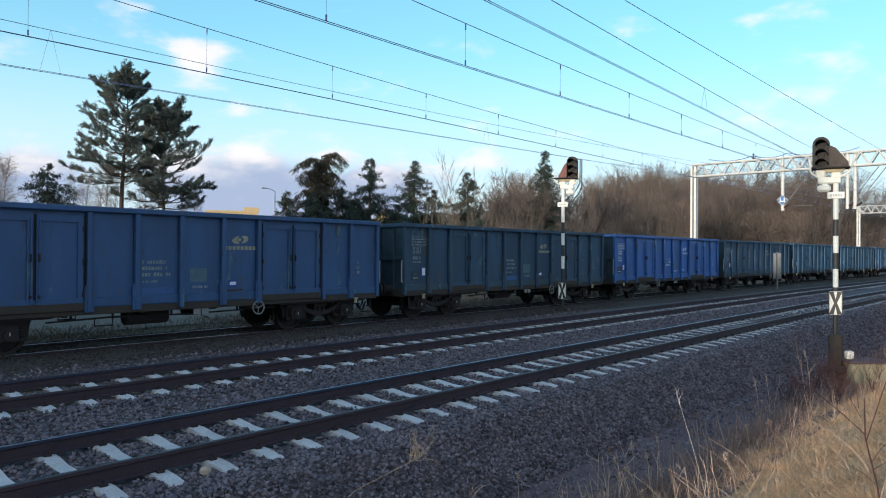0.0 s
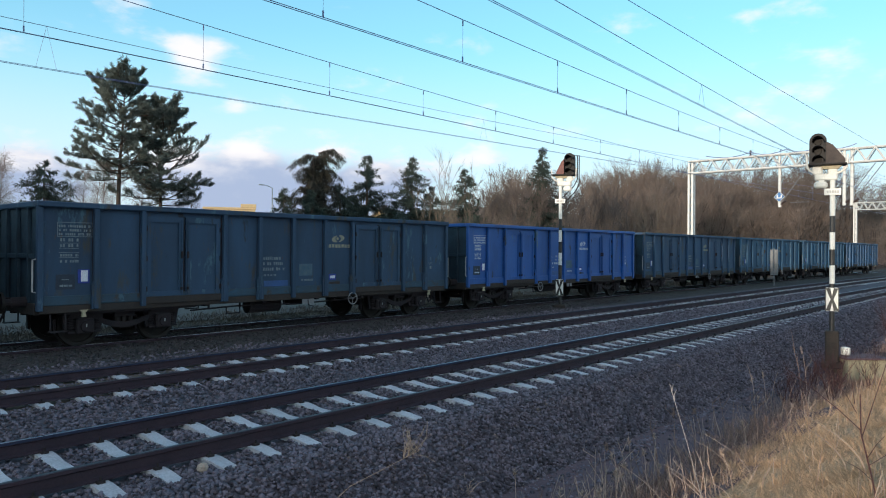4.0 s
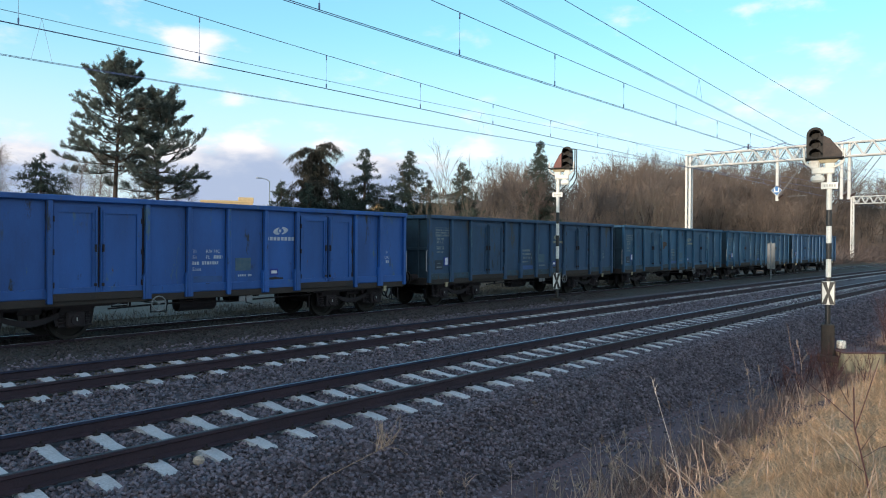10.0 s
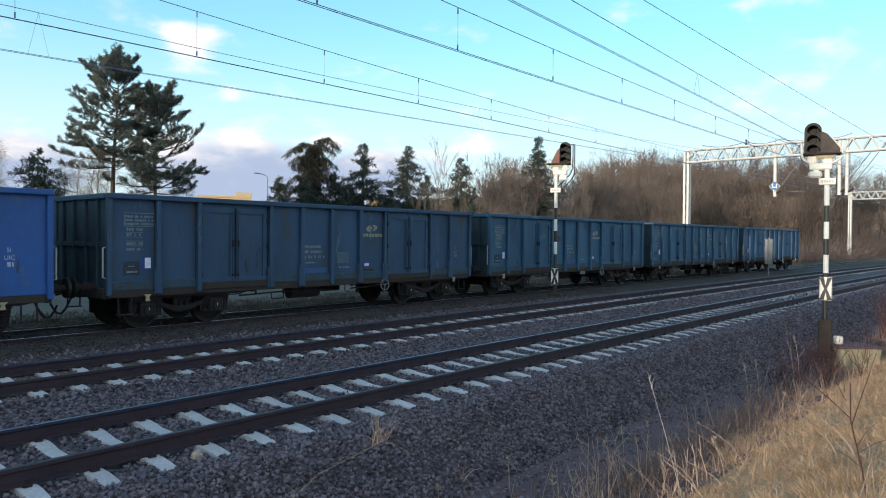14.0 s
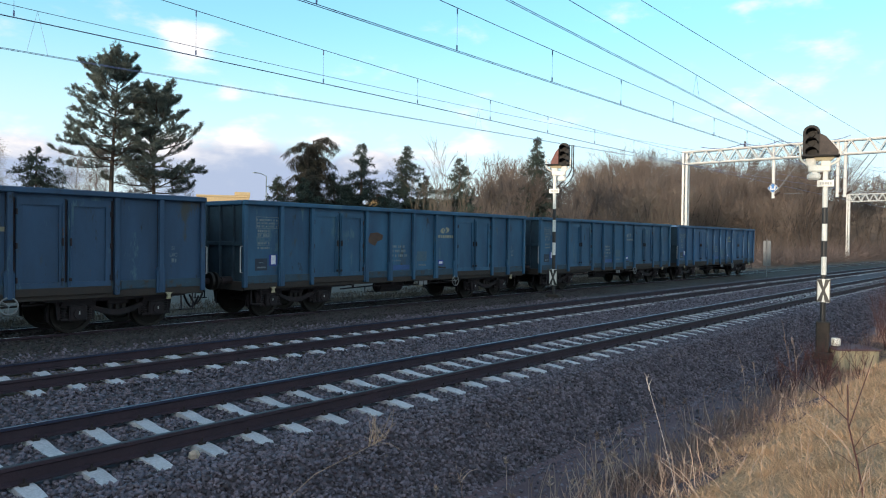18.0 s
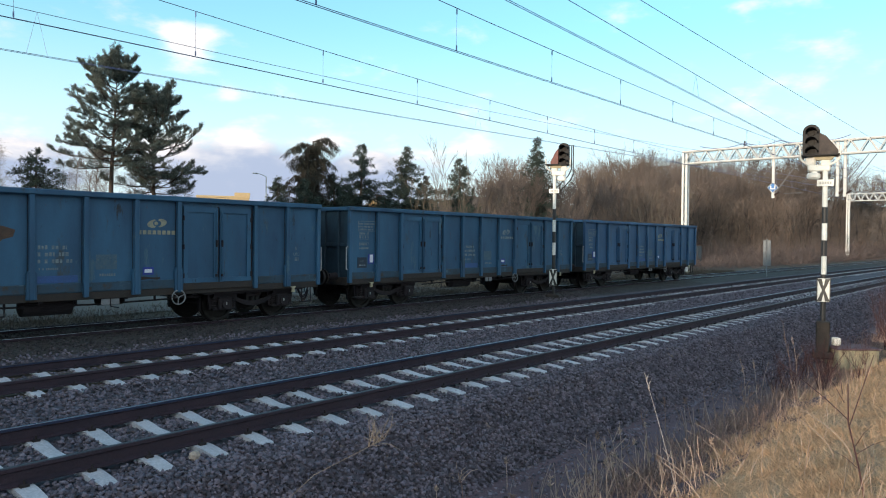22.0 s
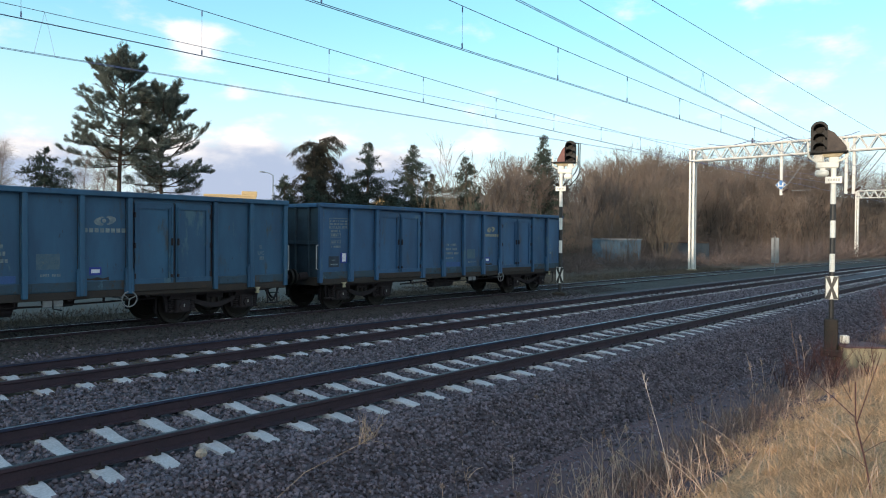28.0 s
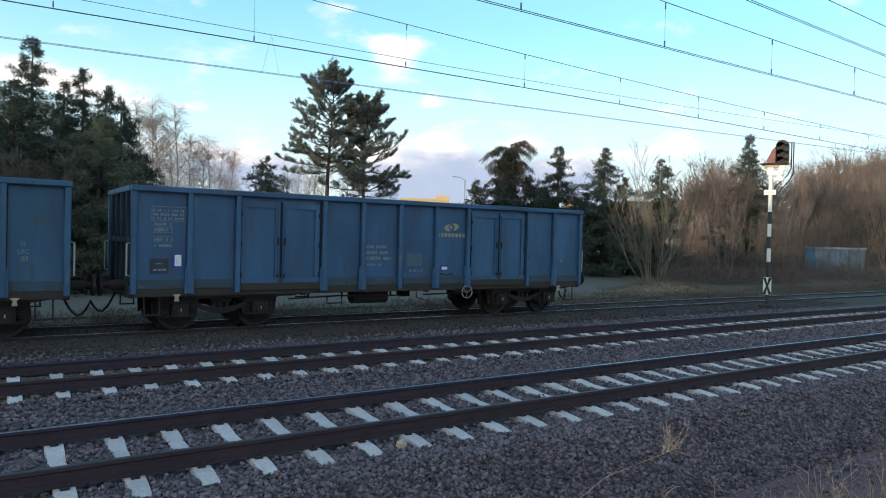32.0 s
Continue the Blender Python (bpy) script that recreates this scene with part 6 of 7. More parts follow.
# a taller stand behind the gantry
for i in range(90):
    az = rnd.uniform(13.0, 28.0)
    dist = rnd.uniform(108, 165)
    plant("bare_tree", WOOD[i % 5], at_bearing(az, dist), rnd.uniform(0, 6), rnd.uniform(0.85, 1.12) * 0.0082 * dist, "tall leafless brown woodland tree", group="bare wood beyond the line")


def undergrowth():
    """Tangled knee-high to head-high brown scrub along the edge of the wood."""
    rs = np.random.RandomState(77)
    n = 150000
    az = np.radians(rs.uniform(2, 39, n))
    dist = np.where(az > math.radians(22), rs.uniform(39, 100, n), rs.uniform(66, 170, n))
    x, y = dist * np.cos(az), dist * np.sin(az)
    l = np.hypot(x, y + CEN) - CEN
    edge = np.where(x > 56, 20.6, np.where(x > 40, 22.3, 25.0)) + 1.2 * np.sin(x * 0.6) + rs.uniform(0, 2, n)
    gap = (np.degrees(az) > 24.2) & (np.degrees(az) < 28.9) & (dist < 71)
    keep = ~(gap & (rs.uniform(size=n) < 0.6)) & (l > edge) & ~((x < 32) & (l < 36))
    x, y, dist = x[keep], y[keep], dist[keep]
    n = len(x)
    base = np.stack([x, y, -0.3 + 0.7 * rs.uniform(0, 1, n) ** 2], 1)
    d = rand_unit(rs, n) * np.array([1.0, 1.0, 0.6]) + np.array([0, 0, 0.45])
    d /= np.linalg.norm(d, axis=1)[:, None]
    clump = 0.5 + 0.9 * np.abs(np.sin(x * 0.37 + 1.3 * np.sin(y * 0.23))) ** 1.5
    v, f = blades(base, d, rs.uniform(0.3, 1.3, n) * clump * (0.7 + dist / 120) * np.where(dist > 80, 1.5, 1.0), rs.uniform(0.010, 0.028, n) * (dist / 70), rs)
    ob = new("undergrowth", raw_mesh("undergrowth", v, f, M_SCRUB))
    tagged(ob, "tangled brown leafless scrub at the wood's edge", "scrub", kind="stuff")


def brush():
    """Fine twigs of saplings that fill the wood between its trunks."""
    rs = np.random.RandomState(78)
    n = 170000
    az = np.radians(rs.uniform(2, 37, n))
    dist = np.where(az > math.radians(21), rs.uniform(76, 140, n), rs.uniform(96, 200, n))
    x, y = dist * np.cos(az), dist * np.sin(az)
    l = np.hypot(x, y + CEN) - CEN
    keep = l > 27
    x, y, dist = x[keep], y[keep], dist[keep]
    n = len(x)
    base = np.stack([x, y, -0.3 + np.interp(np.degrees(az[keep]), [24, 29], [8.0, 4.2]) * rs.uniform(0, 1, n) ** 1.15], 1)
    d = rand_unit(rs, n) * np.array([1.0, 1.0, 0.7]) + np.array([0, 0, 0.55])
    d /= np.linalg.norm(d, axis=1)[:, None]
    v, f = blades(base, d, rs.uniform(0.6, 2.2, n), rs.uniform(0.010, 0.022, n) * (dist / 70), rs)
    tagged(new("sapling_brush", raw_mesh("sapling_brush", v, f, M_TWIG)), "fine brown sapling twigs between the trunks of the wood", "brush", kind="stuff")


brush()
M_SCRUB = surface("purple_brown_scrub", (0.166, 0.126, 0.116), (0.106, 0.083, 0.078), 0.15, 0.95, 0, 0, 20, island=0.4)
undergrowth()
# wooded rise that closes the view behind the bare trees
vs, fs = [], []
for i in range(121):
    az = -25 + 75 * i / 120
    d = 270 + 10 * math.sin(i * 0.5)
    hgt = 19 + 2.5 * math.sin(i * 0.21) + 2.0 * noise.noise(Vector((i * 0.45, 2, 0))) + 1.2 * noise.noise(Vector((i * 1.9, 5, 0)))
    for k, (dd, z) in enumerate(((0, -0.5), (18, hgt * 0.6), (40, hgt), (120, hgt * 0.9))):
        vs.append(((d + dd) * math.cos(radians(az)), (d + dd) * math.sin(radians(az)), z))
for i in range(120):
    fs += [(i * 4 + j, i * 4 + 4 + j, i * 4 + 5 + j, i * 4 + 1 + j) for j in range(3)]
tagged(new("wooded_rise", raw_mesh("wooded_rise", vs, fs, surface("far_wood_brown", (0.21, 0.158, 0.124), (0.15, 0.115, 0.092), 0.05, 0.95, 0, 0.6, 0.6), True)), "distant brown wooded rise", "hill", kind="structure")

# ---- far things ----
bl = thing("flat_roofed_building", Matrix.Translation(at_bearing(57.4, 95)) @ Matrix.Rotation(radians(57.4 - 90), 4, "Z"), "low ochre building with a flat roof behind the trees", "building")
part("wall", Geo().box(-3.4, 3.0, 0, 8, -0.2, 7.55), M_YELLOW, bl)
part("roof", Geo().box(-3.5, 3.1, -0.1, 8.1, 7.55, 7.8, 0.03), M_YELLOW, bl)
part("parapet", Geo().box(1.2, 3.12, -0.12, 2, 7.8, 8.25, 0.03), M_YELLOW, bl)
for i in range(4):
    win = part("window", Geo().box(-2.8 + i * 1.45, -1.9 + i * 1.45, -0.03, 0.0, 4.6, 6.0), M_LENS, bl)
    part("frame", Geo().box(-2.86 + i * 1.45, -1.84 + i * 1.45, -0.06, -0.03, 5.98, 6.06).box(-2.86 + i * 1.45, -1.84 + i * 1.45, -0.06, -0.03, 4.54, 4.62), M_WHITE, win)
house = thing("gabled_house", Matrix.Translation(at_bearing(44.9, 92)) @ Matrix.Rotation(radians(20), 4, "Z"), "small cream house with a sunlit gable behind the spruces", "house")
part("wall", Geo().box(-3.2, 3.2, -2.4, 2.4, 0, 5.6).slab([(-2.4, 5.6), (2.4, 5.6), (0, 7.5)], "yz", -3.15, 3.15), M_YELLOW, house)
for sd in (-1, 1):
    part("roof", Geo().slab([(sd * 2.7, 5.42), (sd * 2.7, 5.54), (0, 7.70), (0, 7.56)], "yz", -3.5, 3.5), M_GREYBOARD, house, "grey roof slope")
part("chimney", Geo().box(-2.3, -1.7, -0.3, 0.3, 7.2, 8.1, 0.02), M_REDWING, house, "brick-red chimney")
for x in (-1.9, 0.0, 1.9):
    win = part("window", Geo().box(x - 0.45, x + 0.45, -2.43, -2.40, 3.4, 4.7), M_LENS, house)
    part("frame", Geo().box(x - 0.52, x + 0.52, -2.46, -2.43, 4.68, 4.76).box(x - 0.52, x + 0.52, -2.46, -2.43, 3.34, 3.42), M_WHITE, win)
cabin = thing("site_cabin", Matrix.Translation(at_bearing(74.2, 42, 0.0)) @ Matrix.Rotation(radians(74.2 - 90), 4, "Z"), "small white cabin with one window behind the siding", "cabin")
part("wall", Geo().box(-0.75, 0.75, 0, 2.4, 2.90, 3.88), M_WHITE, cabin)
part("plinth", Geo().box(-0.77, 0.77, -0.02, 2.4, -0.4, 2.90), M_GREYBOARD, cabin, "grey lower wall")
part("roof", Geo().box(-0.85, 0.85, -0.10, 2.5, 3.88, 3.97, 0.02), M_GREYBOARD, cabin)
win = part("window", Geo().box(-0.16, 0.16, -0.02, 0.0, 3.14, 3.70), M_LENS, cabin)
part("frame", Geo().box(-0.21, -0.15, -0.05, 0.0, 3.09, 3.75).box(0.15, 0.21, -0.05, 0.0, 3.09, 3.75).box(-0.15, 0.15, -0.05, 0.0, 3.69, 3.75).box(-0.15, 0.15, -0.05, 0.0, 3.09, 3.15), M_GREYBOARD, win, "grey window frame")
lamp = thing("street_lamp", Matrix.Translation(at_bearing(54.3, 70)), "thin pale street lamp post behind the train", "street lamp")
part("pole", Geo().tube((0, 0, 0), (0, 0, 8.3), 0.09, 0.05, 10), M_GANTRY, lamp)
part("arm", Geo().path([(0, 0, 8.3), (-0.5, 0, 8.5), (-1.0, 0, 8.55)], 0.035), M_GANTRY, lamp)
part("lantern", Geo().box(-1.5, -0.95, -0.12, 0.12, 8.5, 8.6, 0.03), M_GANTRY, lamp)

hut = thing("site_container", Matrix.Translation(at_bearing(26.6, 72)) @ Matrix.Rotation(radians(-40), 4, "Z"), "pale blue corrugated container among bare bushes", "container")
part("body", Geo().box(-2.5, 1.6, -1.2, 1.2, 0, 2.35, 0.03), M_HUT, hut)
part("roof", Geo().box(-2.6, 1.7, -1.3, 1.3, 2.35, 2.50, 0.02), M_HUTROOF, hut)
for i in range(11):
    part("corrugation", Geo().box(-2.4 + i * 0.37, -2.25 + i * 0.37, -1.24, -1.2, 0.1, 2.28), M_HUT, hut)
hut2 = thing("dark_shed", Matrix.Translation(at_bearing(21.7, 76)) @ Matrix.Rotation(radians(-50), 4, "Z"), "dark blue-grey shed behind the gantry column", "shed")
part("body", Geo().box(-1.9, 1.9, -1.2, 1.2, 0, 2.1, 0.03), surface("dark_blue_sheet", (0.03, 0.05, 0.07), None, 1.5, 0.7, 0, 0.1, 30), hut2)
part("roof", Geo().box(-2.0, 2.0, -1.3, 1.3, 2.1, 2.2, 0.02), M_FENCE, hut2)
fence = thing("board_fence", Matrix.Identity(4), "dark brown board fence at the back of the yard", "fence")
fd = [Geo().box(0, 0.16, -0.015, 0.015, 0.05, 1.9, 0.01).mesh("board", M_FENCE)]
rnd = random.Random(8)
for i in range(170):
    s = -8 + i * 0.21
    part("board", fd[0], None, fence, m=on_line(s, 37.5 + rnd.uniform(-0.01, 0.01), -0.25 + rnd.uniform(-0.05, 0.05)))

# ---- unseen tall hedge added far behind the viewpoint, keeps low sun off the line ----
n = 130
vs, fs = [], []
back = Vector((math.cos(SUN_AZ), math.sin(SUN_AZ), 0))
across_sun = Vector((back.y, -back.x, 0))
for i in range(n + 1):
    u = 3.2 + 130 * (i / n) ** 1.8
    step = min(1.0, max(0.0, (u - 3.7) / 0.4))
    # top stepped to set which strips of the line the sun reaches
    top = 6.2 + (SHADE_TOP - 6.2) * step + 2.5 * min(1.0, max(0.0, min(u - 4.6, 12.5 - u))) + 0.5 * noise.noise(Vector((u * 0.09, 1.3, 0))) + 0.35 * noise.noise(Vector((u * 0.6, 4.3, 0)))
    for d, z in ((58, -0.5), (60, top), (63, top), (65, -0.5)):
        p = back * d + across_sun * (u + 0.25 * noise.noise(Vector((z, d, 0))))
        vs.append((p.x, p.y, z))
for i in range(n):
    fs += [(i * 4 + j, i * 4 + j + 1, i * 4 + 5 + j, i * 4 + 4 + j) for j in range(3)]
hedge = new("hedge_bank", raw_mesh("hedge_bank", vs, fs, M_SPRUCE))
tagged(hedge, "unseen tall dark hedge added far behind the viewpoint to cast shade", "hedge", kind="structure")
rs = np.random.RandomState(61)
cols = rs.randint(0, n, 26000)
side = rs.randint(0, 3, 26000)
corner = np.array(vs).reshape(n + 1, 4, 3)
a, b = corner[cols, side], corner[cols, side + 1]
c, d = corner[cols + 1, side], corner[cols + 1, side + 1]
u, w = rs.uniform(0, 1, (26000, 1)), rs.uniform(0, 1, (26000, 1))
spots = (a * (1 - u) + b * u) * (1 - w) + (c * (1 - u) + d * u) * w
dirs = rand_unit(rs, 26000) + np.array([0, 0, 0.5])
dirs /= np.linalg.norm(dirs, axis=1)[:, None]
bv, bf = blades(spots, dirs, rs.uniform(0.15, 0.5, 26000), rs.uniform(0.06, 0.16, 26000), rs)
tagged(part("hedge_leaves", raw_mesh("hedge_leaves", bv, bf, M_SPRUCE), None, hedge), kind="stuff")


# ---- ballast stones ----
def stones():
    rs = np.random.RandomState(4)
    S, L, R = [], [], []

    def strew(n, s0, s1, l0, l1, lo, hi):
        S.append(rs.uniform(s0, s1, n)), L.append(rs.uniform(l0, l1, n)), R.append(rs.uniform(lo, hi, n))
    strew(30000, -3, 10, 5.15, 6.95, 0.018, 0.040)
    strew(26000, 10, 26, 5.15, 6.95, 0.020, 0.042)
    strew(9000, 26, 48, 5.15, 6.95, 0.030, 0.060)
    strew(38000, -3, 30, 6.75, 9.3, 0.020, 0.038)
    strew(9000, 30, 62, 6.75, 9.3, 0.026, 0.048)
    strew(20000, -3, 26, 9.15, 11.4, 0.021, 0.042)
    strew(22000, -2, 30, 11.1, 13.9, 0.022, 0.040)
    strew(7000, 30, 60, 11.1, 13.9, 0.028, 0.050)
    strew(5000, -2, 26, 13.7, 15.2, 0.024, 0.044)
    strew(6000, 26, 48, 9.2, 11.4, 0.035, 0.06)
    strew(9000, -4, 30, 14.7, 16.4, 0.016, 0.032)
    strew(5000, -4, 30, 18.1, 19.7, 0.018, 0.034)
    strew(7000, -4, 30, 16.6, 17.9, 0.016, 0.032)
    strew(1500, -2, 30, 4.6, 5.2, 0.015, 0.04)
    s, l, r = np.concatenate(S), np.concatenate(L), np.concatenate(R)
    keep = np.ones(len(s), bool)
    for l0, phase in ((TRACK_L[0], 0.125), (TRACK_L[1], -0.04)):
        for sd in (-1, 1):
            keep &= np.abs(l - (l0 + sd * 0.7535)) > 0.085
        off = np.abs((s - phase - (l - l0) * math.tan(-SKEW) + 0.3) % 0.6 - 0.3)
        on = (off < 0.078 + 0.6 * r) & (np.abs(l - l0) < 1.26 + 0.6 * r)
        keep &= ~on | (rs.uniform(size=len(s)) < 0.006)
    s, l, r = s[keep], l[keep], r[keep]
    n = len(s)
    th = s / RAD
    x, y = (CEN + l) * np.sin(th), (CEN + l) * np.cos(th) - CEN
    z = np.interp(l, [a for a, b in PROFILE], [b for a, b in PROFILE]) + rs.uniform(-0.01, 0.03, n)
    for l0 in TRACK_L[:2]:
        z = z - np.where(np.abs(l - l0) < 1.3, 0.040 * np.clip((34 - s) / 10, 0.62, 1), 0.0)
    c = np.array([(1, 0, 0), (0, 1, 0), (-1, 0, 0), (0, -1, 0), (0, 0, 1), (0, 0, -1)], float)
    v = c[None] * rs.uniform(0.75, 1.25, (n, 6, 1)) + rs.uniform(-0.38, 0.38, (n, 6, 3))
    q = rs.normal(size=(n, 4))
    q /= np.linalg.norm(q, axis=1)[:, None]
    w, a, b, d = q.T
    rot = np.stack([1 - 2 * (b * b + d * d), 2 * (a * b - d * w), 2 * (a * d + b * w), 2 * (a * b + d * w), 1 - 2 * (a * a + d * d), 2 * (b * d - a * w), 2 * (a * d - b * w), 2 * (b * d + a * w), 1 - 2 * (a * a + b * b)], 1).reshape(n, 3, 3)
    v = np.einsum("nij,nkj->nki", rot, v) * r[:, None, None] * np.array([1, 1, 0.85]) + np.stack([x, y, z], 1)[:, None]
    f = np.array([(0, 1, 4), (1, 2, 4), (2, 3, 4), (3, 0, 4), (1, 0, 5), (2, 1, 5), (3, 2, 5), (0, 3, 5)])
    for name, pick, mat, words in (("ballast_stones", l < 14.6, M_STONE, "loose dark grey crushed ballast stones"), ("siding_stones", l >= 14.6, M_SIDESTONE, "oily dark stones round the siding rails")):
        q = v[pick]
        faces = (np.arange(len(q))[:, None, None] * 6 + f[None]).reshape(-1, 3)
        tagged(new(name, raw_mesh(name, q.reshape(-1, 3), faces, mat)), words, "ballast", kind="stuff")


stones()
odd = thing("pale_stone", on_line(4.03, 6.86, -0.20), "single pale buff stone on the ballast", "stone")
part("rock", Geo().box(-0.06, 0.06, -0.05, 0.05, -0.03, 0.075, 0.03), surface("buff_stone", (0.50, 0.39, 0.31), (0.36, 0.29, 0.24), 8, 0.9, 0, 0.3, 50), odd, m=pose(0, 0, 0, 12, 8, 30))


# ---- dry grass and weeds on the near bank ----
def bank_z(x, y):
    l = np.hypot(x, y + CEN) - CEN
    dip = 0.34 * np.clip((x - 15.0) / 4.0, 0, 1) * np.exp(-((l - 3.7) / 0.95) ** 2)
    return np.interp(l, [a for a, b in PROFILE], [b for a, b in PROFILE]) - dip


def grass():
    rs = np.random.RandomState(9)
    n = 600000
    x = 1.5 + 44 * rs.uniform(0, 1, n) ** 1.7
    l = rs.uniform(-2.0, 4.75, n)
    lip = 3.2 + 0.045 * (x - 5.7) + 0.16 * np.sin(x * 1.3) + 0.1 * np.sin(x * 3.1 + 1)
    thin = np.clip((lip + 0.35 - l) / 0.6, 0.0, 1.0)
    tuft = 0.5 + 0.5 * np.sin(x * 2.1 + 2 * np.sin(l * 1.7)) * np.sin(l * 2.9 + x * 0.7)
    keep = rs.uniform(size=n) < (0.035 + 0.965 * thin) * (0.6 + 0.4 * tuft) * np.clip((x - 1.5 + 0.5 * np.sin(l * 2.3)) / 2.0, 0.06, 1) * np.clip((l + 2.0 + 0.3 * np.sin(x * 1.7)) / 1.2, 0.1, 1)
    x, l = x[keep], l[keep]
    n = len(x)
    y = np.sqrt((CEN + l) ** 2 - x ** 2) - CEN
    base = np.stack([x, y, bank_z(x, y) - 0.02], 1)
    lean = np.array([0.35, -0.55, 0.0]) * rs.uniform(0.0, 1.6, n)[:, None]
    d = rand_unit(rs, n) * np.array([1.0, 1.0, 0.3]) + np.array([0, 0, 0.30]) + lean
    d /= np.linalg.norm(d, axis=1)[:, None]
    base[:, 2] += 0.07 * tuft[keep] * rs.uniform(0, 1, n)
    size = np.interp(l, [-2, 3.2, 4.4, 4.75], [0.9, 1.0, 0.55, 0.3])
    v, f = blades(base, d, rs.uniform(0.05, 0.19, n) * size, rs.uniform(0.0014, 0.0031, n) * (1 + x / 10), rs)
    ob = new("dry_grass", raw_mesh("dry_grass", v, f, M_STRAW))
    tagged(ob, "matted golden dry grass on the bank", "grass", kind="stuff")
    # the same sparse mat beside and behind the viewpoint
    n = 150000
    x, l = rs.uniform(-14, 4.5, n), rs.uniform(-7.5, 3.3, n)
    y = np.sqrt((CEN + l) ** 2 - x ** 2) - CEN
    near = np.hypot(x, y) > 0.9
    x, y, n = x[near], y[near], int(near.sum())
    d = rand_unit(rs, n) * np.array([1.0, 1.0, 0.3]) + np.array([0.2, -0.2, 0.38])
    d /= np.linalg.norm(d, axis=1)[:, None]
    v, f = blades(np.stack([x, y, bank_z(x, y) - 0.02], 1), d, rs.uniform(0.06, 0.22, n), rs.uniform(0.004, 0.009, n), rs)
    tagged(new("sparse_grass", raw_mesh("sparse_grass", v, f, M_STRAW)), "sparse golden dry grass behind the viewpoint", "grass", kind="stuff")
    # tussocks that stand up from the mat and droop outwards
    n = 420
    tx, tl = 3.0 + 26 * rs.uniform(0, 1, n) ** 1.5, rs.uniform(-0.6, 3.5, n)
    x, l = np.repeat(tx, 130) + rs.normal(0, 0.06, n * 130), np.repeat(tl, 130) + rs.normal(0, 0.06, n * 130)
    n = len(x)
    y = np.sqrt((CEN + l) ** 2 - x ** 2) - CEN
    base = np.stack([x, y, bank_z(x, y) - 0.02], 1)
    d = rand_unit(rs, n) * np.array([0.8, 0.8, 0.3]) + np.array([0.12, -0.15, 0.42])
    d /= np.linalg.norm(d, axis=1)[:, None]
    v, f = blades(base, d, rs.uniform(0.10, 0.26, n), rs.uniform(0.0016, 0.0032, n) * (1 + x / 12), rs)
    tagged(new("tussock_grass", raw_mesh("tussock_grass", v, f, M_STRAW)), "golden drooping grass tussocks on the bank", "grass", kind="stuff")
    # dull short growth along the foot of the bank
    n = 30000
    x = 3.0 + 34 * rs.uniform(0, 1, n) ** 1.5
    l = rs.normal(3.62, 0.30, n) + 0.02 * x
    keep = np.sin(x * 1.9 + 3 * np.sin(x * 0.6)) > rs.uniform(-2.2, 1.0, n)
    x, l = x[keep], l[keep]
    n = len(x)
    y = np.sqrt((CEN + l) ** 2 - x ** 2) - CEN
    base = np.stack([x, y, bank_z(x, y) - 0.02], 1)
    d = rand_unit(rs, n) * 0.8 + np.array([0, 0, 0.7])
    d /= np.linalg.norm(d, axis=1)[:, None]
    v, f = blades(base, d, rs.uniform(0.08, 0.30, n), rs.uniform(0.005, 0.012, n), rs)
    ob = new("dull_grass", raw_mesh("dull_grass", v, f, surface("dull_olive_grass", (0.26, 0.168, 0.140), (0.36, 0.236, 0.188), 0.9, 0.9, 0, 0, 20, island=0.4)))
    tagged(ob, "dull olive grass along the foot of the bank", "grass", kind="stuff")
    # taller bleached stalks standing out of the mat
    n = 1200
    x = 2.0 + 32 * rs.uniform(0, 1, n) ** 1.5
    l = rs.uniform(-0.5, 4.7, n)
    y = np.sqrt((CEN + l) ** 2 - x ** 2) - CEN
    base = np.stack([x, y, bank_z(x, y) - 0.02], 1)
    d = rand_unit(rs, n) * 0.45 + np.array([0.1, -0.1, 1.0])
    d /= np.linalg.norm(d, axis=1)[:, None]
    v, f = blades(base, d, rs.uniform(0.25, 0.7, n), rs.uniform(0.0035, 0.0065, n) * (1 + x / 25), rs)
    ob = new("bleached_stalks", raw_mesh("bleached_stalks", v, f, M_STALKPALE))
    tagged(ob, "bleached upright grass stalks on the bank", "grass", kind="stuff")


M_STALKPALE = surface("bleached_stalk", (0.47, 0.345, 0.285), (0.33, 0.24, 0.19), 2, 0.9, 0, 0, 20, island=0.35)
grass()


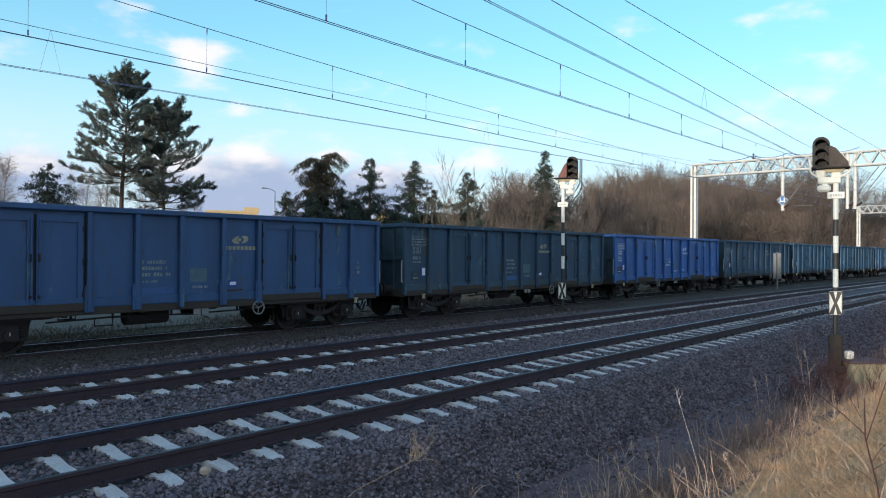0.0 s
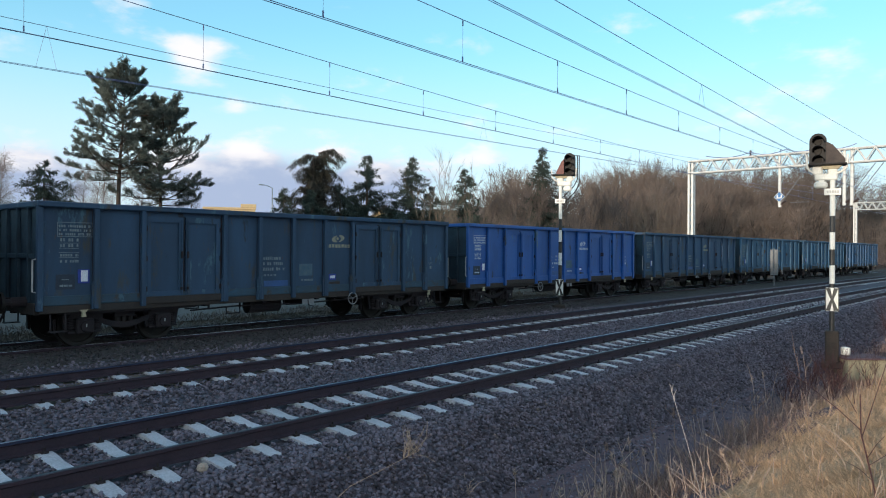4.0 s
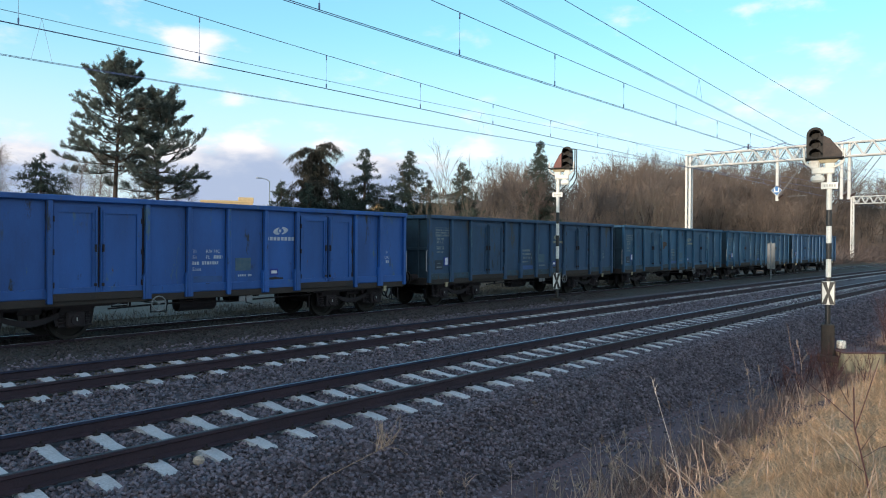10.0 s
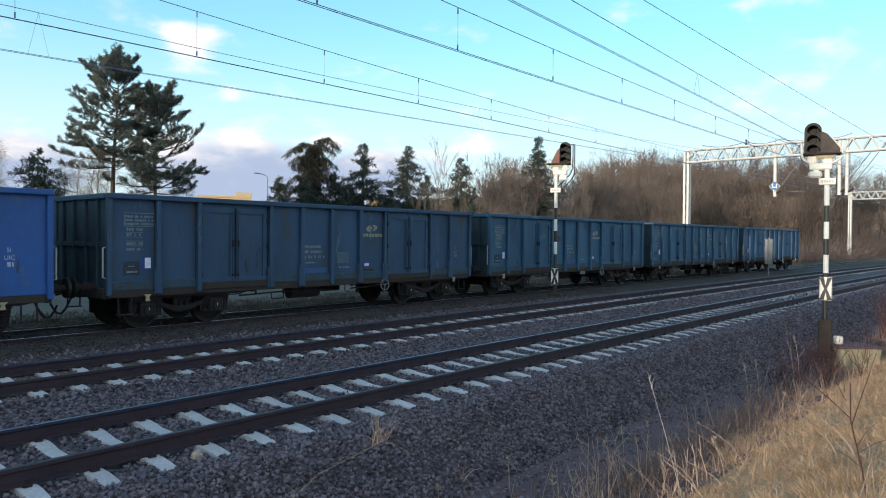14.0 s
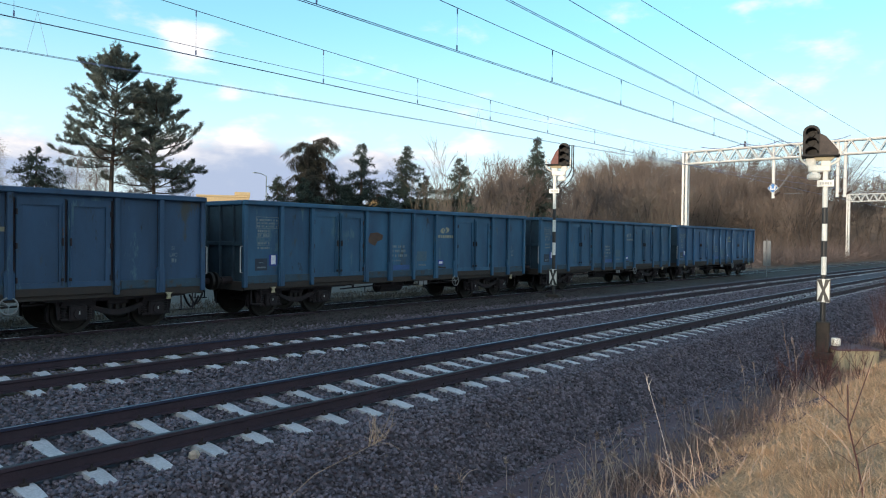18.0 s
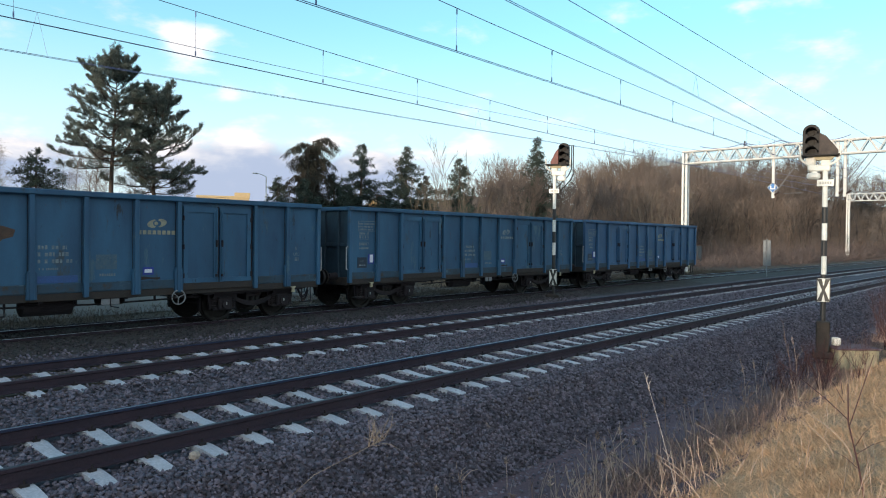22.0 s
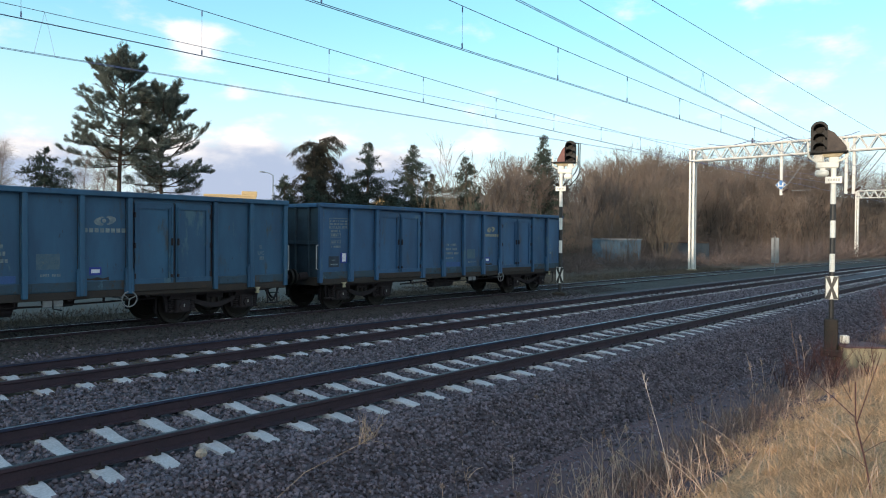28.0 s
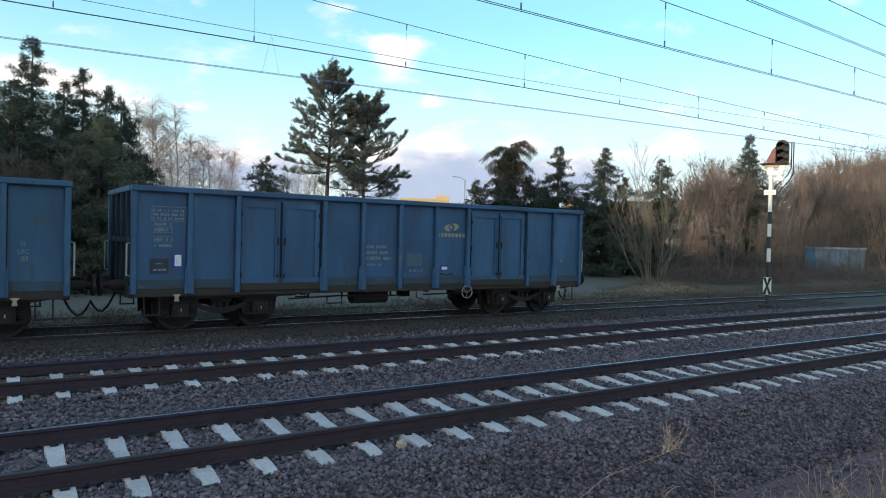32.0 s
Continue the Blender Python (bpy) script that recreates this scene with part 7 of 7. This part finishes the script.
def weed(x, y, height, lean, seed, label, material, head=True, fork=0):
    """A single dry stalk with side shoots and a seed head."""
    rs = np.random.RandomState(seed)
    w = thing("dry_weed", Matrix.Translation((x, y, ground_z(x, y) - 0.03)), label, "weed", "dry weeds beside the ballast")
    stem = Geo()
    pts = [Vector((lean[0] * u * u * height, lean[1] * u * u * height, height * u)) for u in np.linspace(0, 1, 8)]
    stem.path(pts, 0.0055, 5, 0.003)
    part("stem", stem, material, w)
    for i in range(fork):
        p = pts[rs.randint(2, 7)]
        q = p + Vector((rs.uniform(-0.5, 0.5), rs.uniform(-0.5, 0.5), rs.uniform(0.3, 0.8))) * height * 0.45
        r = q + Vector((rs.uniform(-0.2, 0.2), rs.uniform(-0.2, 0.2), rs.uniform(0.1, 0.4))) * height * 0.3
        part("shoot", Geo().path([p, q, r], 0.0045, 5, 0.002), material, w)
    if head:
        n = 26
        t = rs.uniform(0.0, 0.14, n) * height
        base = np.array(pts[-1])[None] - np.stack([0 * t, 0 * t, t], 1)
        d = rand_unit(rs, n) * 0.8 + np.array([0.1, 0, 0.8])
        d /= np.linalg.norm(d, axis=1)[:, None]
        v, f = blades(base, d, rs.uniform(0.03, 0.07, n), rs.uniform(0.008, 0.014, n), rs)
        tagged(part("seed_head", raw_mesh("seed_head", v, f, material), None, w), kind="stuff")
    return w


for i, (x, l, hgt, fork) in enumerate(((7.4, 5.15, 0.42, 0), (6.75, 5.35, 0.40, 1), (6.2, 5.3, 0.35, 0), (8.3, 4.5, 0.5, 1), (8.9, 4.3, 0.65, 1), (9.3, 4.1, 0.8, 2), (9.6, 4.25, 0.6, 0), (10.4, 4.0, 0.7, 1), (8.5, 3.9, 0.6, 1), (12.2, 4.2, 0.75, 1), (13.5, 4.1, 0.9, 1), (7.9, 4.4, 0.45, 0), (14.8, 4.3, 0.8, 1), (16.2, 4.0, 1.3, 2), (17.4, 4.2, 1.2, 2))):
    weed(x, math.sqrt((CEN + l) ** 2 - x * x) - CEN, hgt, (0.1 * (-1) ** i, 0.12), 20 + i, "thin dry weed stalk on the bank", M_STALK if i % 2 else M_STALKPALE, i % 2 == 0, fork)


rnd = random.Random(52)
for i in range(20):
    x = rnd.uniform(5.4, 8.6)
    l = rnd.uniform(2.8, 3.6)
    weed(x, math.sqrt((CEN + l) ** 2 - x * x) - CEN, rnd.uniform(0.3, 0.6), (rnd.uniform(-0.3, 0.3), rnd.uniform(-0.2, 0.3)), 180 + i, "thin pale weed stalk on the lip of the bank", M_STALKPALE, i % 3 == 0, i % 3)
for i in range(42):
    x = 6.0 + 9.5 * rnd.random()
    l = rnd.uniform(3.3, 4.55)
    weed(x, math.sqrt((CEN + l) ** 2 - x * x) - CEN, rnd.uniform(0.3, 0.8), (rnd.uniform(-0.3, 0.3), rnd.uniform(-0.2, 0.3)), 80 + i, "thin dry weed stalk on the bank", M_STALK if i % 3 else M_STALKPALE, i % 4 == 0, i % 3)


for i in range(26):
    x, l = rnd.uniform(6.6, 9.4), rnd.uniform(3.5, 4.35)
    weed(x, math.sqrt((CEN + l) ** 2 - x * x) - CEN, rnd.uniform(0.3, 0.75), (rnd.uniform(-0.25, 0.15), rnd.uniform(-0.1, 0.3)), 300 + i, "bleached bent weed stalk at the foot of the bank", M_STALKPALE, i % 5 == 0, 1 + i % 3)
for i in range(9):
    x, l = rnd.uniform(5.0, 9.5), rnd.uniform(1.2, 3.4)
    weed(x, math.sqrt((CEN + l) ** 2 - x * x) - CEN, rnd.uniform(0.35, 0.7), (-0.6 + rnd.uniform(-0.2, 0.2), 0.7 + rnd.uniform(-0.2, 0.2)), 240 + i, "long pale grass stalk leaning over the path", M_STALKPALE, False, 0)


def twig_bush(x, y, height, seed, n, label):
    rs = np.random.RandomState(seed)
    t = thing("leafless_shrub", Matrix.Translation((x, y, ground_z(x, y) - 0.03)), label, "shrub", "leafless shrubs on the bank")
    for i in range(n):
        a = rs.uniform(0, 6.28)
        g = Geo()
        p = Vector((rs.uniform(-0.1, 0.1), rs.uniform(-0.1, 0.1), 0))
        d = Vector((math.cos(a) * 0.35, math.sin(a) * 0.35, 1)).normalized()
        h = height * rs.uniform(0.6, 1.05)
        r = 0.0045 + 0.003 * height
        for k in range(6):
            q = p + d * h / 6
            g.tube(p, q, r, r * 0.8, 5)
            if k > 0:
                for b in range(2):
                    e = (d + Vector((rs.uniform(-1, 1), rs.uniform(-1, 1), rs.uniform(-0.1, 0.6))) * 0.8).normalized()
                    m = q + e * h * rs.uniform(0.12, 0.3)
                    g.tube(q, m, r * 0.5, r * 0.3, 4)
                    e2 = (e + Vector((rs.uniform(-1, 1), rs.uniform(-1, 1), rs.uniform(0, 0.6))) * 0.6).normalized()
                    g.tube(m, m + e2 * h * rs.uniform(0.08, 0.2), r * 0.3, r * 0.15, 4)
            p, r = q, r * 0.8
            d = (d + Vector((rs.uniform(-1, 1), rs.uniform(-1, 1), 0.2)) * 0.15).normalized()
        part("branch", g, M_REDTWIG, t)
    return t


sap = thing("bare_sapling", Matrix.Translation((6.33, 1.04, ground_z(6.33, 1.04) - 0.05)), "reddish leafless sapling forking above dry grass", "sapling")
part("stem", Geo().path([(0, -0.05, 0), (0.0, 0.01, 0.35), (0.0, 0.09, 0.70), (0.02, 0.10, 1.0)], 0.0075, 7, 0.0045), M_REDTWIG, sap)
part("fork", Geo().path([(0.0, 0.085, 0.66), (0.0, 0.02, 0.9), (0.05, -0.07, 1.25)], 0.0045, 6, 0.0025), M_REDTWIG, sap)
part("fork", Geo().path([(0.0, 0.09, 0.72), (0.0, 0.25, 0.86), (0.02, 0.47, 1.02), (0.02, 0.62, 1.12)], 0.0045, 6, 0.0025), M_REDTWIG, sap)
for i, (z, y, dz) in enumerate(((0.35, 0.18, 0.1), (0.45, -0.22, 0.16), (0.85, 0.16, 0.22), (0.92, 0.05, 0.26), (0.5, -0.12, 0.2))):
    part("twig", Geo().path([(0, -0.05 + 0.2 * z, z), (0.03, -0.05 + 0.2 * z + y * 0.5, z + dz * 0.6), (0.02, -0.05 + 0.2 * z + y, z + dz)], 0.003, 5, 0.0015), M_REDTWIG, sap)
twig_bush(7.3, 0.75, 0.7, 2, 2, "reddish leafless twigs in dry grass")
for i, (x, l, hgt, n) in enumerate(((15.5, 3.9, 0.9, 9), (17.0, 3.6, 1.1, 10), (18.6, 3.9, 1.2, 10), (19.8, 3.4, 1.3, 9), (16.2, 4.3, 0.9, 9), (17.8, 4.4, 1.0, 9), (19.2, 4.5, 1.0, 9), (20.4, 4.3, 1.1, 8), (24.6, 3.4, 2.0, 7), (26.4, 3.8, 2.2, 8), (28.2, 3.2, 2.4, 8), (25.4, 2.7, 2.0, 8), (30.4, 4.2, 2.3, 8), (33.0, 4.4, 2.4, 8), (28.8, 4.4, 2.0, 7), (21.0, 2.4, 1.2, 5), (17.8, 2.2, 1.0, 4))):
    twig_bush(x, math.sqrt((CEN + l) ** 2 - x * x) - CEN, hgt, 30 + i, n, "tangle of reddish-brown leafless twigs by the signal")


def tuft(x, y, n, size, label):
    rs = np.random.RandomState(int(x * 100))
    t = thing("straw_tuft", Matrix.Translation((x, y, ground_z(x, y) - 0.01)), label, "grass tuft", "straw tufts on the ballast")
    d = rand_unit(rs, n) * np.array([0.75, 0.75, 0.3]) + np.array([0, 0, 0.7])
    d /= np.linalg.norm(d, axis=1)[:, None]
    base = rs.normal(size=(n, 3)) * np.array([0.05, 0.05, 0])
    g = Geo()
    for b, e in zip(base, d):
        ln = size * rs.uniform(0.5, 1.1)
        m = b + e * ln * 0.6
        g.tube(b, m, 0.005, 0.004, 4)
        g.tube(m, m + (e + np.array([rs.uniform(-0.5, 0.5), rs.uniform(-0.5, 0.5), -0.5])) * ln * 0.4, 0.004, 0.002, 4)
    tagged(part("blade_tuft", g, M_STALKPALE, t), kind="stuff")


tuft(6.9, 5.55, 10, 0.28, "bleached straw tuft growing from the ballast")


def near_grass(name, line, r, tip_n, tip_len, tip_w, spread, label, seed, tone=None):
    """A single tall grass stalk close to the viewpoint with a small open head."""
    rs = np.random.RandomState(seed)
    g = thing(name, Matrix.Translation(line[0]), label, "grass stalk", "tall grass stalks on the bank")
    pts = [Vector(p) - Vector(line[0]) for p in line]
    part("stem", Geo().path(pts, r, 6, r * 0.6), tone or M_GREYSTALK, g)
    head = Geo()
    up = (pts[-1] - pts[-2]).normalized() * (0.6 - spread * 0.5) + Vector((0, 0, 0.4 + spread * 0.5))
    for i in range(tip_n):
        p = pts[-1] - (pts[-1] - pts[-2]) * rs.uniform(0, 0.25)
        d = (up + Vector(rs.normal(size=3)) * spread).normalized()
        q = p + d * tip_len * rs.uniform(0.5, 1.0)
        head.path([p, (p + q) / 2 + Vector(rs.normal(size=3)) * tip_len * 0.06, q], tip_w, 4, tip_w * 0.4)
    tagged(part("seed_head", head, tone or M_GREYSTALK, g, "open seed head"), kind="stuff")


# two stalk greys, darkened in colour to stand for shade near the eye
M_STRAWGREY = surface("greyish_straw", (0.185, 0.158, 0.140), (0.13, 0.112, 0.100), 40, 0.9, 0, 0, 200)
M_GREYSTALK = surface("grey_weathered_stalk", (0.105, 0.094, 0.088), (0.075, 0.068, 0.064), 40, 0.9, 0, 0, 200)
near_grass("tall_grass_stalk", [(0.12, 0.75, 0.22), (0.18, 0.69, 1.2), (0.29, 0.55, 1.83), (0.363, 0.478, 1.939), (0.382, 0.462, 1.9615), (0.426, 0.423, 1.990)], 0.00035, 20, 0.028, 0.00035, 0.68, "bent dry grass stalk with an open tuft on the bank", 1, M_STRAWGREY)
near_grass("tall_grass_stalk", [(1.02, 0.15, 0.45), (0.985, 0.245, 1.2), (0.938, 0.351, 1.75), (0.922, 0.387, 1.90), (0.913, 0.407, 1.975)], 0.0005, 7, 0.014, 0.0006, 0.17, "tall dry grass stalk with a pale seed head on the bank", 2, surface("whitish_stalk", (0.40, 0.36, 0.35), (0.28, 0.25, 0.24), 40, 0.9, 0, 0, 200))
near_grass("tall_grass_stalk", [(0.30, 0.55, 0.34), (0.34, 0.60, 1.2), (0.36, 0.56, 1.83), (0.355, 0.545, 1.915)], 0.0005, 6, 0.020, 0.0005, 0.5, "thin dry grass stalk on the bank", 3)


def verge():
    """Dull low weeds between the siding and the yard."""
    rs = np.random.RandomState(31)
    n = 44000
    s, l = rs.uniform(-6, 60, n), 19.9 + 3.2 * rs.uniform(0, 1, n) ** 1.6
    keep = rs.uniform(size=n) < 0.25 + 0.75 * np.abs(np.sin(s * 0.9 + 2 * np.sin(s * 0.31)))
    s, l = s[keep], l[keep]
    n = len(s)
    x, y = (CEN + l) * np.sin(s / RAD), (CEN + l) * np.cos(s / RAD) - CEN
    base = np.stack([x, y, np.full(n, -0.24)], 1)
    d = rand_unit(rs, n) * 0.8 + np.array([0, 0, 0.8])
    d /= np.linalg.norm(d, axis=1)[:, None]
    v, f = blades(base, d, rs.uniform(0.06, 0.30, n), rs.uniform(0.008, 0.020, n), rs)
    ob = new("verge_weeds", raw_mesh("verge_weeds", v, f, surface("dull_verge_weeds", (0.135, 0.108, 0.084), (0.090, 0.074, 0.058), 0.6, 0.95, 0, 0, 20, island=0.4)))
    tagged(ob, "dull dry weeds between the siding and the yard", "weeds", kind="stuff")


verge()


# ---- the train's run ----
def motions():
    rows_t = [0.5 * i for i in range(65)]
    spin_t = [32.0 * i / 256 for i in range(257)]
    for k, w in enumerate(WAGONS):
        walk(w, [(t, on_line(train_at(t) - 14.04 * k - 6.5, TRACK_L[2], -0.024)) for t in rows_t])
        for ob in w.children:
            if ob.name.split(".")[0] == "wheelset":
                c = ob.location.copy()
                walk(ob, [(t, Matrix.Translation(c) @ Matrix.Rotation((train_at(t) - train_at(0)) / 0.46 + k, 4, "Y")) for t in spin_t])


motions()
